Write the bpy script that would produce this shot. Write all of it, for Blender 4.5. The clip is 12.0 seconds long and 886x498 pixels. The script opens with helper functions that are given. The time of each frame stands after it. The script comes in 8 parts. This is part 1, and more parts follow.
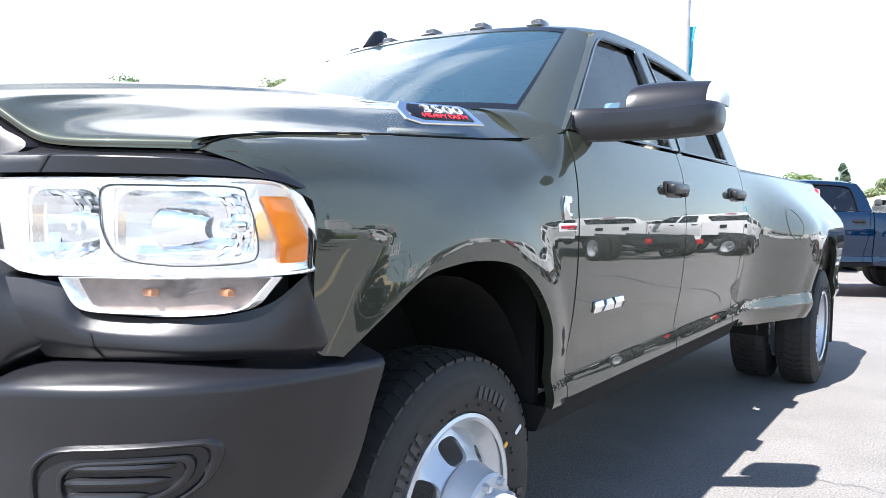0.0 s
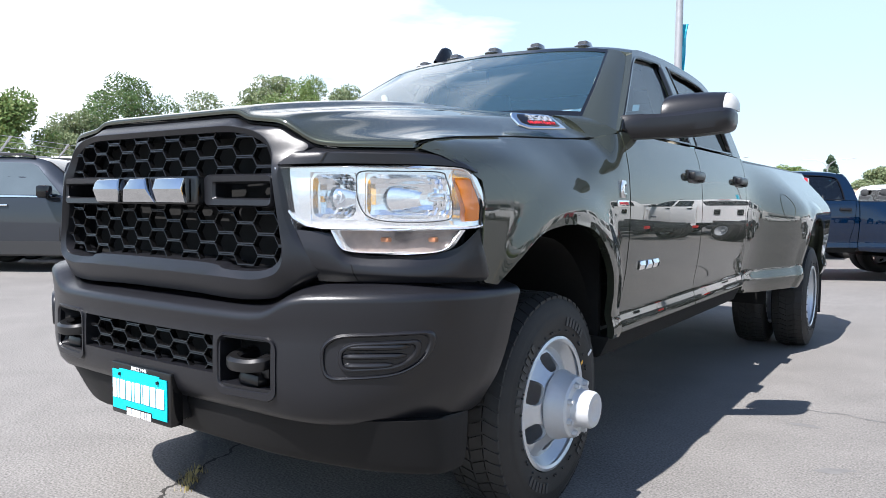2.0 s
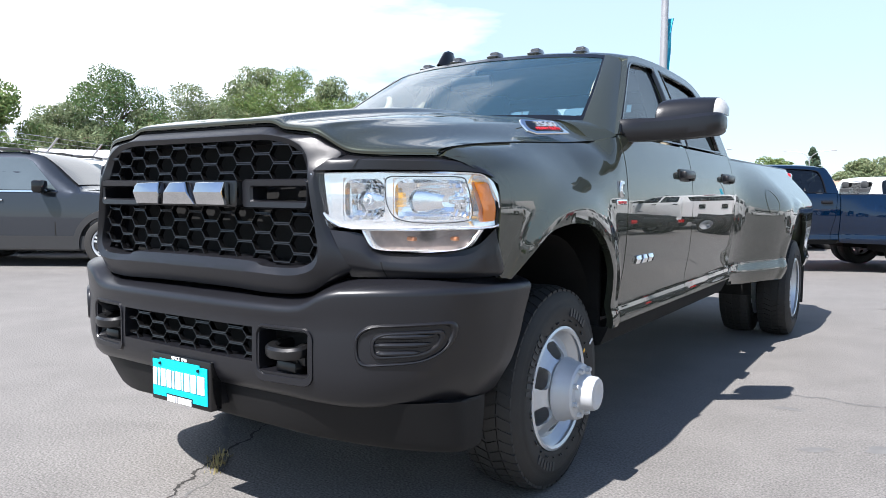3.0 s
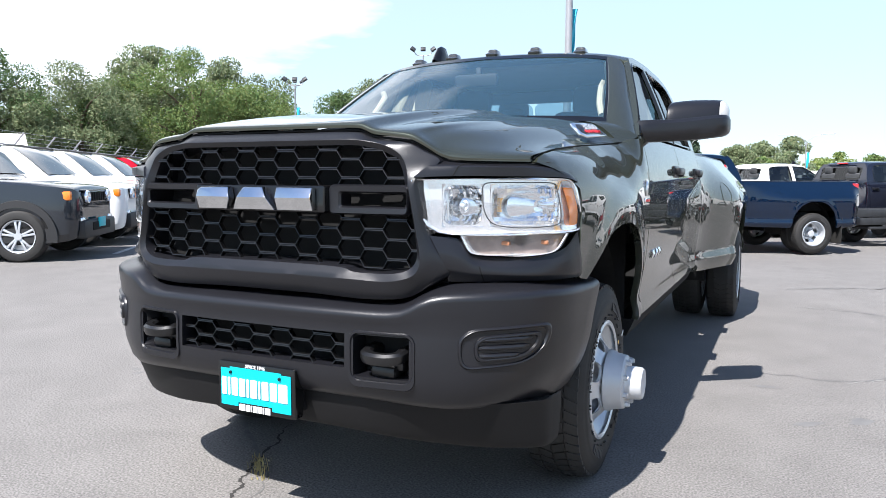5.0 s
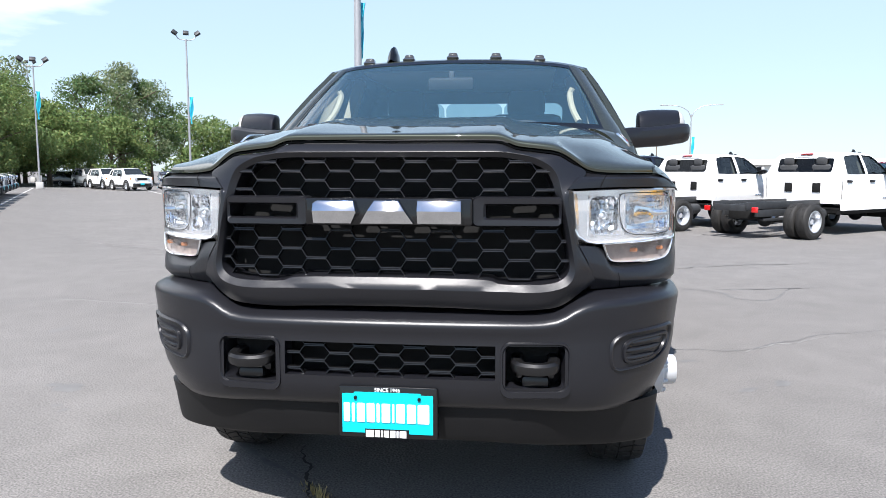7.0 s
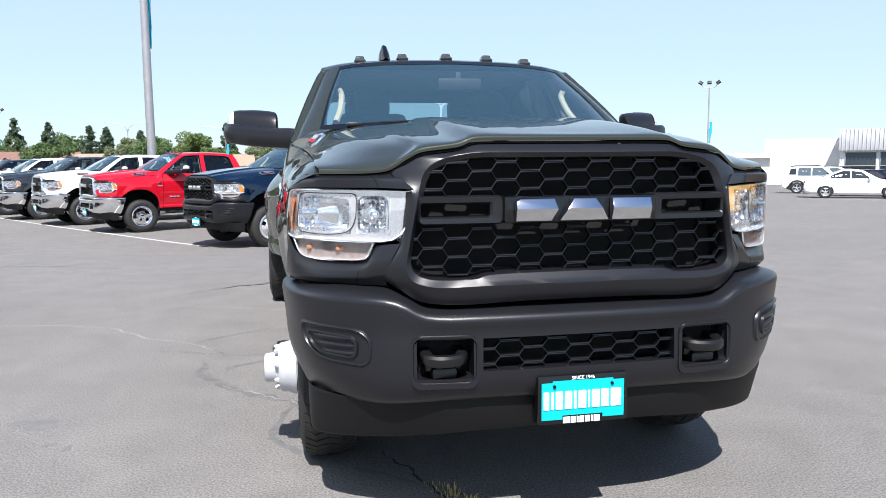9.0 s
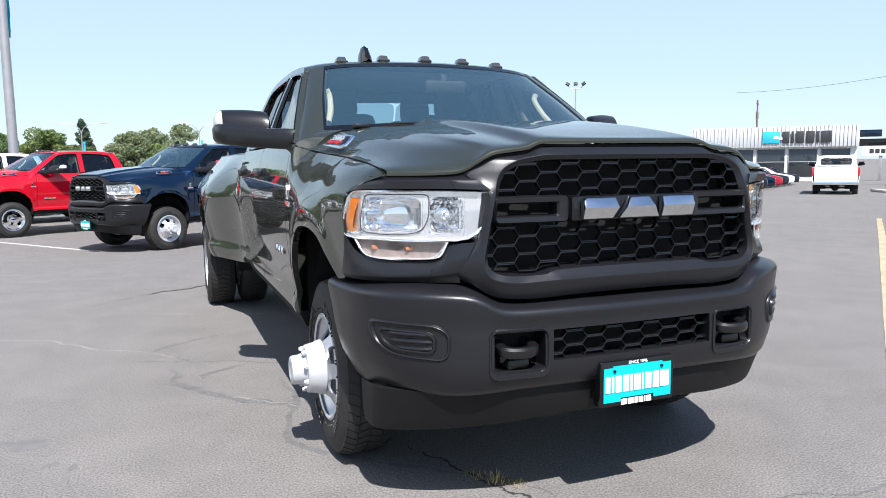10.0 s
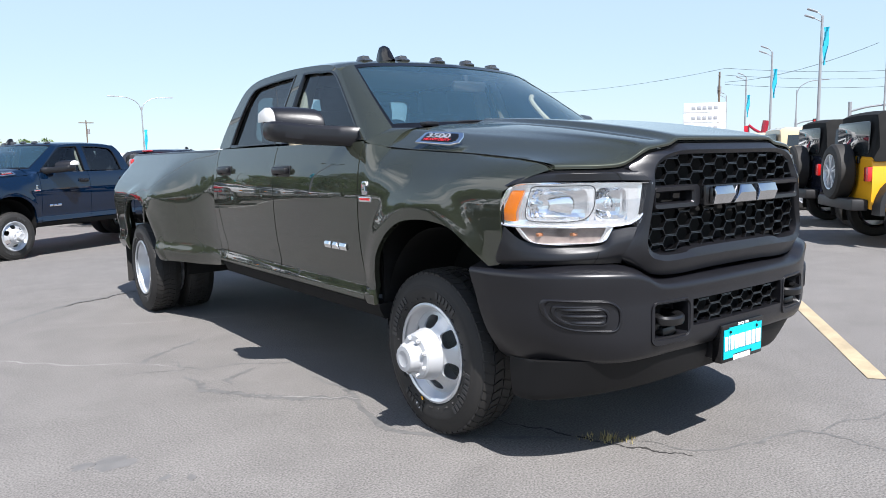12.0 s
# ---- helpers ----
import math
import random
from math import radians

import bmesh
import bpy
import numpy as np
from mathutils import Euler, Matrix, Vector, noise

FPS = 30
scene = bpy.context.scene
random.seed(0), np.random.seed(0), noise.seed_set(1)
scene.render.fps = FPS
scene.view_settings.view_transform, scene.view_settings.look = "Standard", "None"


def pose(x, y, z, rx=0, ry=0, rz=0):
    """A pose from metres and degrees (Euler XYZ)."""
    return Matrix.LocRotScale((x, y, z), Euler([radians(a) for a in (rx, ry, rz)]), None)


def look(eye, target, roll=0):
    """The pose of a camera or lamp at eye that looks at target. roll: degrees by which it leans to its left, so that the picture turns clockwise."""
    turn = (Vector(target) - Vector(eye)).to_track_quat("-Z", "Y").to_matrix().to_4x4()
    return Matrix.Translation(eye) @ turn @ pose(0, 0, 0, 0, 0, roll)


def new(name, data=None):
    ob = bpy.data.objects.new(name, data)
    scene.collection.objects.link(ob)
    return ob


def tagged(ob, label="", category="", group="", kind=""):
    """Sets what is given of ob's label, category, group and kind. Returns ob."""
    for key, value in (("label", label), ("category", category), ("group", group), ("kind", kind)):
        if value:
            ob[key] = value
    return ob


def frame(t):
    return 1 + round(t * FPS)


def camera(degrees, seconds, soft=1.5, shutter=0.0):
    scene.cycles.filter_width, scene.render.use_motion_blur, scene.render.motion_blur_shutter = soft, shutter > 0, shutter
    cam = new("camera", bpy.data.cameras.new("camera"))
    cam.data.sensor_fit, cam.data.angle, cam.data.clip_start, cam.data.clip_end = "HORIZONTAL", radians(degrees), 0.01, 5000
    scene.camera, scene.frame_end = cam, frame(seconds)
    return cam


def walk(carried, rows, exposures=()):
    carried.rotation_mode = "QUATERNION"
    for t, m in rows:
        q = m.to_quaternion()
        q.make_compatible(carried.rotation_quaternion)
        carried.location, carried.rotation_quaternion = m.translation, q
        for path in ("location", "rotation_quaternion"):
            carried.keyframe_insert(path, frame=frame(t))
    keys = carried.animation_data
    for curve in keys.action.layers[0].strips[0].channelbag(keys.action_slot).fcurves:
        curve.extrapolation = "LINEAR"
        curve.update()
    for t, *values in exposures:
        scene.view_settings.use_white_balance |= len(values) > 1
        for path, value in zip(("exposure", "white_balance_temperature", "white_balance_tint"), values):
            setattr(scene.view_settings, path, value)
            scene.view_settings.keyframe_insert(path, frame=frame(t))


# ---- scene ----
cam = camera(62.9, 12.0, 0.7)
PATH = [
    (0, (2.0, -0.508, 1.198), (0.838, 1.116, 1.081), 1.0),
    (0.5, (2.044, -0.722, 1.183), (0.88, 0.9, 1.07), 0.8),
    (1, (2.056, -0.943, 1.165), (0.897, 0.682, 1.047), 0.6),
    (1.5, (2.084, -1.155, 1.142), (0.931, 0.475, 1.028), 0.5),
    (2, (2.121, -1.352, 1.141), (0.979, 0.285, 1.012), 0.5),
    (2.5, (2.15, -1.507, 1.16), (1.019, 0.136, 1.02), 0.5),
    (3, (2.145, -1.58, 1.173), (1.037, 0.078, 1.022), 0.4),
    (5, (1.618, -1.933, 1.238), (0.763, -0.135, 1.045), 0.3),
    (5.5, (1.36, -2.055, 1.243), (0.628, -0.204, 1.044), 0.3),
    (6, (1.087, -2.153, 1.259), (0.494, -0.254, 1.052), 0.2),
    (6.5, (0.769, -2.213, 1.266), (0.335, -0.272, 1.053), 0.0),
    (7, (0.45, -2.27, 1.302), (0.215, -0.295, 1.086), 0.0),
    (7.5, (0.118, -2.321, 1.309), (0.023, -0.335, 1.09), -0.2),
    (9.5, (-1.291, -2.278, 1.325), (-0.729, -0.373, 1.094), -0.6),
    (10, (-1.634, -2.213, 1.337), (-0.911, -0.363, 1.101), -0.7),
    (10.5, (-1.981, -2.127, 1.329), (-1.128, -0.334, 1.09), -0.8),
    (11, (-2.316, -2.018, 1.336), (-1.334, -0.292, 1.094), -0.9),
    (11.5, (-2.646, -1.898, 1.349), (-1.555, -0.241, 1.098), -1.0),
    (12, (-2.959, -1.756, 1.352), (-1.772, -0.166, 1.1), -1.2),
]
# the clip starts brighter and settles as the camera draws back
EXPOSURES = [(t, s, 6230, 12.5) for t, s in ((0, 1.96), (0.5, 1.76), (1.0, 1.55), (1.5, 1.37), (2.5, 1.25), (5.5, 1.28), (7.5, 1.05), (9.5, 1.01), (12, 0.99))]
walk(cam, [(t, look(eye, target, roll)) for t, eye, target, roll in PATH], EXPOSURES)

# ---- light ----
SUN = Vector((-0.12, -0.70, 1.0)).normalized()      # towards the sun
world = bpy.data.worlds.new("sky")
scene.world = world
world.use_nodes = True
wn, wl = world.node_tree.nodes, world.node_tree.links
wn.clear()
w_out = wn.new("ShaderNodeOutputWorld")
w_bg = wn.new("ShaderNodeBackground")
w_bg.inputs["Strength"].default_value = 0.088
w_sky = wn.new("ShaderNodeTexSky")
w_sky.sky_type = "NISHITA"
w_sky.sun_disc = False
w_sky.sun_elevation = math.asin(SUN.z)
w_sky.sun_rotation = math.atan2(SUN.x, SUN.y)
w_sky.air_density, w_sky.dust_density, w_sky.ozone_density = 1.0, 0.35, 1.2
# thin high cloud over one side of the sky
w_co = wn.new("ShaderNodeTexCoord")
w_map = wn.new("ShaderNodeMapping")
w_map.inputs["Scale"].default_value = (1.2, 1.2, 5.0)
w_noise = wn.new("ShaderNodeTexNoise")
w_noise.inputs["Scale"].default_value = 2.2
w_noise.inputs["Detail"].default_value = 8
w_noise.inputs["Roughness"].default_value = 0.55
w_side = wn.new("ShaderNodeVectorMath")
w_side.operation = "DOT_PRODUCT"
w_side.inputs[1].default_value = (-0.80, 0.40, 0.45)
w_rng = wn.new("ShaderNodeMapRange")
w_rng.inputs["From Min"].default_value, w_rng.inputs["From Max"].default_value = 0.80, 1.0
w_rng.inputs["To Min"].default_value, w_rng.inputs["To Max"].default_value = 0.0, 0.62
w_sum = wn.new("ShaderNodeMath")
w_sum.operation = "ADD"
w_ramp = wn.new("ShaderNodeValToRGB")
w_ramp.color_ramp.elements[0].position, w_ramp.color_ramp.elements[1].position = 0.72, 1.05
w_mix = wn.new("ShaderNodeMix")
w_mix.data_type = "RGBA"
w_mix.inputs["B"].default_value = (9.5, 9.8, 10.0, 1)
wl.new(w_co.outputs["Generated"], w_map.inputs["Vector"])
wl.new(w_map.outputs["Vector"], w_noise.inputs["Vector"])
wl.new(w_co.outputs["Generated"], w_side.inputs[0])
wl.new(w_side.outputs["Value"], w_rng.inputs["Value"])
wl.new(w_noise.outputs["Fac"], w_sum.inputs[0])
wl.new(w_rng.outputs["Result"], w_sum.inputs[1])
wl.new(w_sum.outputs["Value"], w_ramp.inputs["Fac"])
wl.new(w_ramp.outputs["Color"], w_mix.inputs["Factor"])
# pale summer haze low in the sky
w_sep = wn.new("ShaderNodeSeparateXYZ")
w_low = wn.new("ShaderNodeMapRange")
w_low.inputs["From Min"].default_value, w_low.inputs["From Max"].default_value = 0.25, 0.55
w_low.inputs["To Min"].default_value, w_low.inputs["To Max"].default_value = 0.72, 0.0
w_haze = wn.new("ShaderNodeMix")
w_haze.data_type = "RGBA"
w_haze.inputs["B"].default_value = (3.9, 5.0, 5.7, 1)
wl.new(w_co.outputs["Generated"], w_sep.inputs[0])
wl.new(w_sep.outputs["Z"], w_low.inputs["Value"])
wl.new(w_low.outputs["Result"], w_haze.inputs["Factor"])
wl.new(w_sky.outputs["Color"], w_haze.inputs["A"])
wl.new(w_haze.outputs["Result"], w_mix.inputs["A"])
wl.new(w_mix.outputs["Result"], w_bg.inputs["Color"])
wl.new(w_bg.outputs["Background"], w_out.inputs["Surface"])

sun_data = bpy.data.lights.new("sun", "SUN")
sun_data.energy, sun_data.angle, sun_data.color = 5.0, radians(0.53), (1.0, 0.96, 0.9)
sun = new("sun", sun_data)
sun.matrix_world = look(SUN * 50, (0, 0, 0))


# ---- materials ----
def mat(name, color, rough=0.5, metal=0.0, var=0.15, scale=8.0, bump=0.0, bump_scale=60.0, coat=0.0, rand=0.0, spec=0.5, detail=6):
    """A procedural surface: base colour varied by noise at two scales, with fine relief."""
    m = bpy.data.materials.new(name)
    m.use_nodes = True
    n, l = m.node_tree.nodes, m.node_tree.links
    b = n["Principled BSDF"]
    b.inputs["Roughness"].default_value, b.inputs["Metallic"].default_value = rough, metal
    b.inputs["Coat Weight"].default_value, b.inputs["Coat Roughness"].default_value = coat, 0.02
    b.inputs["Specular IOR Level"].default_value = spec
    co = n.new("ShaderNodeTexCoord")
    big, fine = n.new("ShaderNodeTexNoise"), n.new("ShaderNodeTexNoise")
    big.inputs["Scale"].default_value, big.inputs["Detail"].default_value = scale, detail
    fine.inputs["Scale"].default_value, fine.inputs["Detail"].default_value = bump_scale, 4
    l.new(co.outputs["Object"], big.inputs["Vector"])
    l.new(co.outputs["Object"], fine.inputs["Vector"])
    both = n.new("ShaderNodeMath")
    both.operation = "MULTIPLY_ADD"
    both.inputs[1].default_value = 0.35
    l.new(fine.outputs["Fac"], both.inputs[0])
    l.new(big.outputs["Fac"], both.inputs[2])
    rng = n.new("ShaderNodeMapRange")
    rng.inputs["From Min"].default_value, rng.inputs["From Max"].default_value = 0.35, 1.0
    rng.inputs["To Min"].default_value, rng.inputs["To Max"].default_value = 1 - var, 1 + var
    l.new(both.outputs["Value"], rng.inputs["Value"])
    hsv = n.new("ShaderNodeHueSaturation")
    hsv.inputs["Color"].default_value = (*color, 1)
    value = rng.outputs["Result"]
    if rand:
        info, r2, mul = n.new("ShaderNodeObjectInfo"), n.new("ShaderNodeMapRange"), n.new("ShaderNodeMath")
        r2.inputs["To Min"].default_value, r2.inputs["To Max"].default_value = 1 - rand, 1 + rand
        mul.operation = "MULTIPLY"
        l.new(info.outputs["Random"], r2.inputs["Value"])
        l.new(r2.outputs["Result"], mul.inputs[0])
        l.new(value, mul.inputs[1])
        value = mul.outputs["Value"]
    l.new(value, hsv.inputs["Value"])
    l.new(hsv.outputs["Color"], b.inputs["Base Color"])
    if bump:
        bp = n.new("ShaderNodeBump")
        bp.inputs["Strength"].default_value, bp.inputs["Distance"].default_value = bump, 0.002
        l.new(fine.outputs["Fac"], bp.inputs["Height"])
        l.new(bp.outputs["Normal"], b.inputs["Normal"])
    return m


def paint(name, color, metal=0.55, rough=0.34):
    """Car paint: fine metal flake under a clear coat."""
    m = mat(name, color, rough, metal, 0.06, 1.5, 0.0, 900.0, 1.0)
    b = m.node_tree.nodes["Principled BSDF"]
    b.inputs["Coat Roughness"].default_value, b.inputs["Coat IOR"].default_value = 0.012, 1.58
    b.inputs["Specular IOR Level"].default_value = 0.0
    return m


def glass(name, tint, ior=1.5, rough=0.0):
    """A thin pane: tinted see-through, with a mirror sheen that grows towards grazing."""
    m = bpy.data.materials.new(name)
    m.use_nodes = True
    n, l = m.node_tree.nodes, m.node_tree.links
    n.remove(n["Principled BSDF"])
    tr, gl, mx, fr = n.new("ShaderNodeBsdfTransparent"), n.new("ShaderNodeBsdfGlossy"), n.new("ShaderNodeMixShader"), n.new("ShaderNodeFresnel")
    tr.inputs["Color"].default_value = (*tint, 1)
    gl.inputs["Roughness"].default_value = rough
    fr.inputs["IOR"].default_value = ior
    l.new(fr.outputs["Fac"], mx.inputs["Fac"])
    l.new(tr.outputs["BSDF"], mx.inputs[1])
    l.new(gl.outputs["BSDF"], mx.inputs[2])
    l.new(mx.outputs["Shader"], n["Material Output"].inputs["Surface"])
    return m


M_GREEN = paint("olive_metallic_paint", (0.0335, 0.0378, 0.0270), 0.40, 0.42)
M_GREEN.node_tree.nodes["Principled BSDF"].inputs["Coat IOR"].default_value = 1.72
M_BLUE = paint("deep_blue_paint", (0.0010, 0.0085, 0.026), 0.2, 0.32)
M_RED = paint("red_paint", (0.46, 0.006, 0.018), 0.1, 0.3)
M_WHITE = paint("white_paint", (0.80, 0.80, 0.79), 0.0, 0.35)
M_BLACKP = paint("blue_black_paint", (0.010, 0.012, 0.022), 0.2, 0.3)
M_GREYP = paint("slate_grey_paint", (0.022, 0.026, 0.033), 0.3, 0.34)
M_SILVERP = paint("silver_paint", (0.45, 0.46, 0.47), 0.6, 0.36)
M_DKRED = paint("dark_red_paint", (0.33, 0.012, 0.03), 0.2, 0.32)
M_TANP = paint("sand_paint", (0.50, 0.39, 0.25), 0.1, 0.4)
M_YELLOW = paint("amber_yellow_paint", (0.80, 0.40, 0.02), 0.0, 0.35)
M_TRIM = mat("black_grained_plastic", (0.0080, 0.0082, 0.0104), 0.33, 0, 0.12, 5, 0.10, 900, spec=0.45)
M_GLOSSB = mat("gloss_black_plastic", (0.0045, 0.0045, 0.005), 0.12, 0, 0.1, 6)
M_MESHB = mat("gloss_black_grille_plastic", (0.0045, 0.0045, 0.0050), 0.27, 0, 0.1, 6)
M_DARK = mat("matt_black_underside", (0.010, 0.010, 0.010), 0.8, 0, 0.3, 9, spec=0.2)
M_CHROME = mat("chrome", (0.86, 0.87, 0.88), 0.06, 1.0, 0.03, 5)
M_EMBLEM = mat("emblem_chrome", (0.62, 0.63, 0.64), 0.09, 1.0, 0.05, 30)
M_STEEL = mat("silver_wheel_paint", (0.58, 0.60, 0.625), 0.3, 0.55, 0.06, 12)
M_HUB = mat("satin_hub_plastic", (0.50, 0.51, 0.525), 0.38, 0.25, 0.06, 12)
M_RUBBER = mat("tyre_rubber", (0.017, 0.0160, 0.0150), 0.70, 0, 0.25, 14, 0.25, 300)
M_LETTER = mat("raised_tyre_lettering", (0.034, 0.034, 0.034), 0.6, 0, 0.1, 14)
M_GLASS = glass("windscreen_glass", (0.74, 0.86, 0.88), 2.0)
# a film of dust on the windscreen, its blue painted in for reflected sky
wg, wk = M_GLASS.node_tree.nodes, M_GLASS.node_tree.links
w_skydust, w_film = wg.new("ShaderNodeBsdfDiffuse"), wg.new("ShaderNodeMixShader")
w_skydust.inputs["Color"].default_value = (0.16, 0.36, 0.52, 1)
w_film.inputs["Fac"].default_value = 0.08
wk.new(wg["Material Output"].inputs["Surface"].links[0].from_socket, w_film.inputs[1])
wk.new(w_skydust.outputs["BSDF"], w_film.inputs[2])
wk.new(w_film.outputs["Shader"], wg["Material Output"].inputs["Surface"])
M_GLASST = glass("tinted_side_glass", (0.19, 0.24, 0.26), 1.75)
M_GLASSD = glass("dark_rear_glass", (0.06, 0.07, 0.07))
M_GLASSS = glass("front_side_glass", (0.40, 0.52, 0.57), 1.65)
M_LENS = glass("clear_lamp_lens", (0.96, 0.97, 0.98), 1.45)
# the moulded lens: its gloss grows evenly towards grazing from either side
lg, lk = M_LENS.node_tree.nodes, M_LENS.node_tree.links
l_face, l_pow, l_fac = lg.new("ShaderNodeLayerWeight"), lg.new("ShaderNodeMath"), lg.new("ShaderNodeMath")
l_face.inputs["Blend"].default_value = 0.5
l_pow.operation, l_fac.operation = "POWER", "MULTIPLY_ADD"
l_pow.inputs[1].default_value = 4.0
l_fac.inputs[1].default_value, l_fac.inputs[2].default_value = 0.75, 0.04
lk.new(l_face.outputs["Facing"], l_pow.inputs[0])
lk.new(l_pow.outputs["Value"], l_fac.inputs[0])
lk.new(l_fac.outputs["Value"], [q for q in lg if q.type == "MIX_SHADER"][0].inputs["Fac"])
M_REFL = mat("lamp_reflector", (0.88, 0.89, 0.90), 0.14, 0.74, 0.03, 25)
M_BOWL = mat("lamp_bowl_chrome", (0.93, 0.94, 0.95), 0.13, 0.92, 0.03, 5)
M_MARKER = mat("clear_marker_lens", (0.42, 0.42, 0.41), 0.16, 0.0, 0.08, 60)
M_TURNL = mat("milky_signal_lens", (0.24, 0.195, 0.175), 0.22, 0.0, 0.2, 40)
M_AMBER = mat("amber_lens", (0.75, 0.20, 0.015), 0.18, 0, 0.05, 20, coat=1.0)
M_SIGNALB = mat("dim_amber_bulb", (0.36, 0.15, 0.07), 0.3, 0, 0.1, 40)
M_REDLENS = mat("red_lamp_lens", (0.50, 0.012, 0.012), 0.15, 0, 0.05, 20, coat=1.0)
M_SEAT = mat("dark_grey_cloth", (0.045, 0.047, 0.05), 0.9, 0, 0.2, 30, 0.3, 400)
M_TANTRIM = mat("pale_pillar_trim", (0.42, 0.38, 0.29), 0.8, 0, 0.1, 10, 0.1, 300)
M_DASH = mat("dark_dash_plastic", (0.03, 0.03, 0.032), 0.6, 0, 0.1, 10, 0.1, 300)
M_WHITEP = mat("white_print", (0.82, 0.82, 0.82), 0.5, 0, 0.03, 20)
M_REDP = mat("red_print", (0.60, 0.02, 0.03), 0.35, 0, 0.03, 20)
M_TURQ = mat("turquoise_print", (0.0, 0.42, 0.52), 0.4, 0, 0.03, 20)
M_GREYMET = mat("chassis_grey", (0.035, 0.037, 0.04), 0.55, 0.3, 0.3, 8)
M_SMOKE = mat("smoked_lens", (0.050, 0.050, 0.048), 0.07, 0.2, 0.1, 30, coat=1.0)
M_DAM = mat("matt_black_plastic", (0.006, 0.006, 0.0065), 0.6, 0, 0.15, 5, 0.1, 600, spec=0.25)
M_HOOK = mat("black_hook_steel", (0.006, 0.006, 0.0065), 0.34, 0, 0.2, 20)
M_EXH = mat("steel_exhaust", (0.42, 0.40, 0.38), 0.35, 0.9, 0.2, 10)


# ---- mesh helpers ----
CACHE = {}


def cached(key, make):
    if key not in CACHE:
        CACHE[key] = make()
    return CACHE[key]


def to_mesh(name, verts, faces, sharp=35):
    me = bpy.data.meshes.new(name)
    me.from_pydata([tuple(v) for v in verts], [], [tuple(f) for f in faces])
    me.validate()
    me.materials.append(None)
    me.shade_smooth()
    me.set_sharp_from_angle(angle=radians(sharp))
    return me


def bm_mesh(name, bm, sharp=35, fix=True):
    if fix:
        bmesh.ops.recalc_face_normals(bm, faces=bm.faces)
    me = bpy.data.meshes.new(name)
    bm.to_mesh(me)
    bm.free()
    me.materials.append(None)
    me.shade_smooth()
    me.set_sharp_from_angle(angle=radians(sharp))
    return me


PANES = (M_LENS, M_GLASS, M_GLASSS, M_GLASST)


def part(name, me, material, parent=None, label=""):
    """One mesh object under a thing or a part; a bmesh is turned into a mesh first."""
    if isinstance(me, bmesh.types.BMesh):
        me = bm_mesh(name, me)
    if not len(me.materials):
        me.materials.append(None)
    ob = new(name, me)
    ob.material_slots[0].link = "OBJECT"
    ob.material_slots[0].material = material
    ob.visible_shadow = material not in PANES      # clear panes let the daylight in
    ob.parent = parent
    if label:
        ob["label"] = label
    return ob


def ground_z(x, y):
    """Height of the lot: level under the green pickup, falling gently towards the back and the far road."""
    side = step01((x + 8.2 + 0.675 * (y - 6)) / 3)
    far = max(0.0, 0.7 * x + 0.7 * y - 22)
    return -side * (0.24 * step01((y - 6) / 8) + min(0.9, 0.0125 * far * step01((y - 2) / 8)))


def thing(name, label, category, group="", m=None):
    ob = new(name)
    ob.empty_display_size = 0.2
    if m is not None:
        p = m.translation
        ob.matrix_basis = Matrix.Translation((0, 0, ground_z(p.x, p.y))) @ m
    return tagged(ob, label, category, group)


def curve(pts, n):
    """Catmull-Rom through the points, n steps to a span."""
    p = np.array(pts, float)
    q = np.vstack([2 * p[0] - p[1], p, 2 * p[-1] - p[-2]])
    out = []
    for i in range(1, len(q) - 2):
        for k in range(n):
            t = k / n
            out.append(0.5 * (2 * q[i] + (q[i + 1] - q[i - 1]) * t + (2 * q[i - 1] - 5 * q[i] + 4 * q[i + 1] - q[i + 2]) * t * t
                              + (3 * q[i] - q[i - 1] - 3 * q[i + 1] + q[i + 2]) * t ** 3))
    out.append(q[-2])
    return np.array(out)


def surf(rows, nu=4, nv=4):
    """A smooth sheet through rows of control points."""
    rows = [curve(r, nv) for r in rows]
    return np.stack([curve(c, nu) for c in np.stack(rows).transpose(1, 0, 2)]).transpose(1, 0, 2)


def sheet(P, close=False, skip=None):
    """Vertices and faces of a grid of points."""
    r, c = P.shape[:2]
    faces = []
    for i in range(r - 1):
        for j in range(c if close else c - 1):
            if skip and skip(i, j):
                continue
            k = (j + 1) % c
            faces.append((i * c + j, i * c + k, (i + 1) * c + k, (i + 1) * c + j))
    return P.reshape(-1, 3).tolist(), faces


def flange(verts, faces, inward, depth=0.02):
    """Turns the open edges in, to give a sheet its thickness. inward: a vector, or a point's function."""
    count = {}
    mid = lambda a, b: abs(verts[a][0]) < 1e-5 and abs(verts[b][0]) < 1e-5
    for f in faces:
        for a, b in zip(f, f[1:] + f[:1]):
            count[(min(a, b), max(a, b))] = count.get((min(a, b), max(a, b)), 0) + 1
    extra, out, more = {}, list(verts), []
    for f in faces:
        for a, b in zip(f, f[1:] + f[:1]):
            if count[(min(a, b), max(a, b))] == 1 and not mid(a, b):
                for v in (a, b):
                    if v not in extra:
                        d = inward(verts[v]) if callable(inward) else inward
                        extra[v] = len(out)
                        out.append([verts[v][k] + d[k] * depth for k in range(3)])
                more.append((b, a, extra[a], extra[b]))
    return out, list(faces) + more


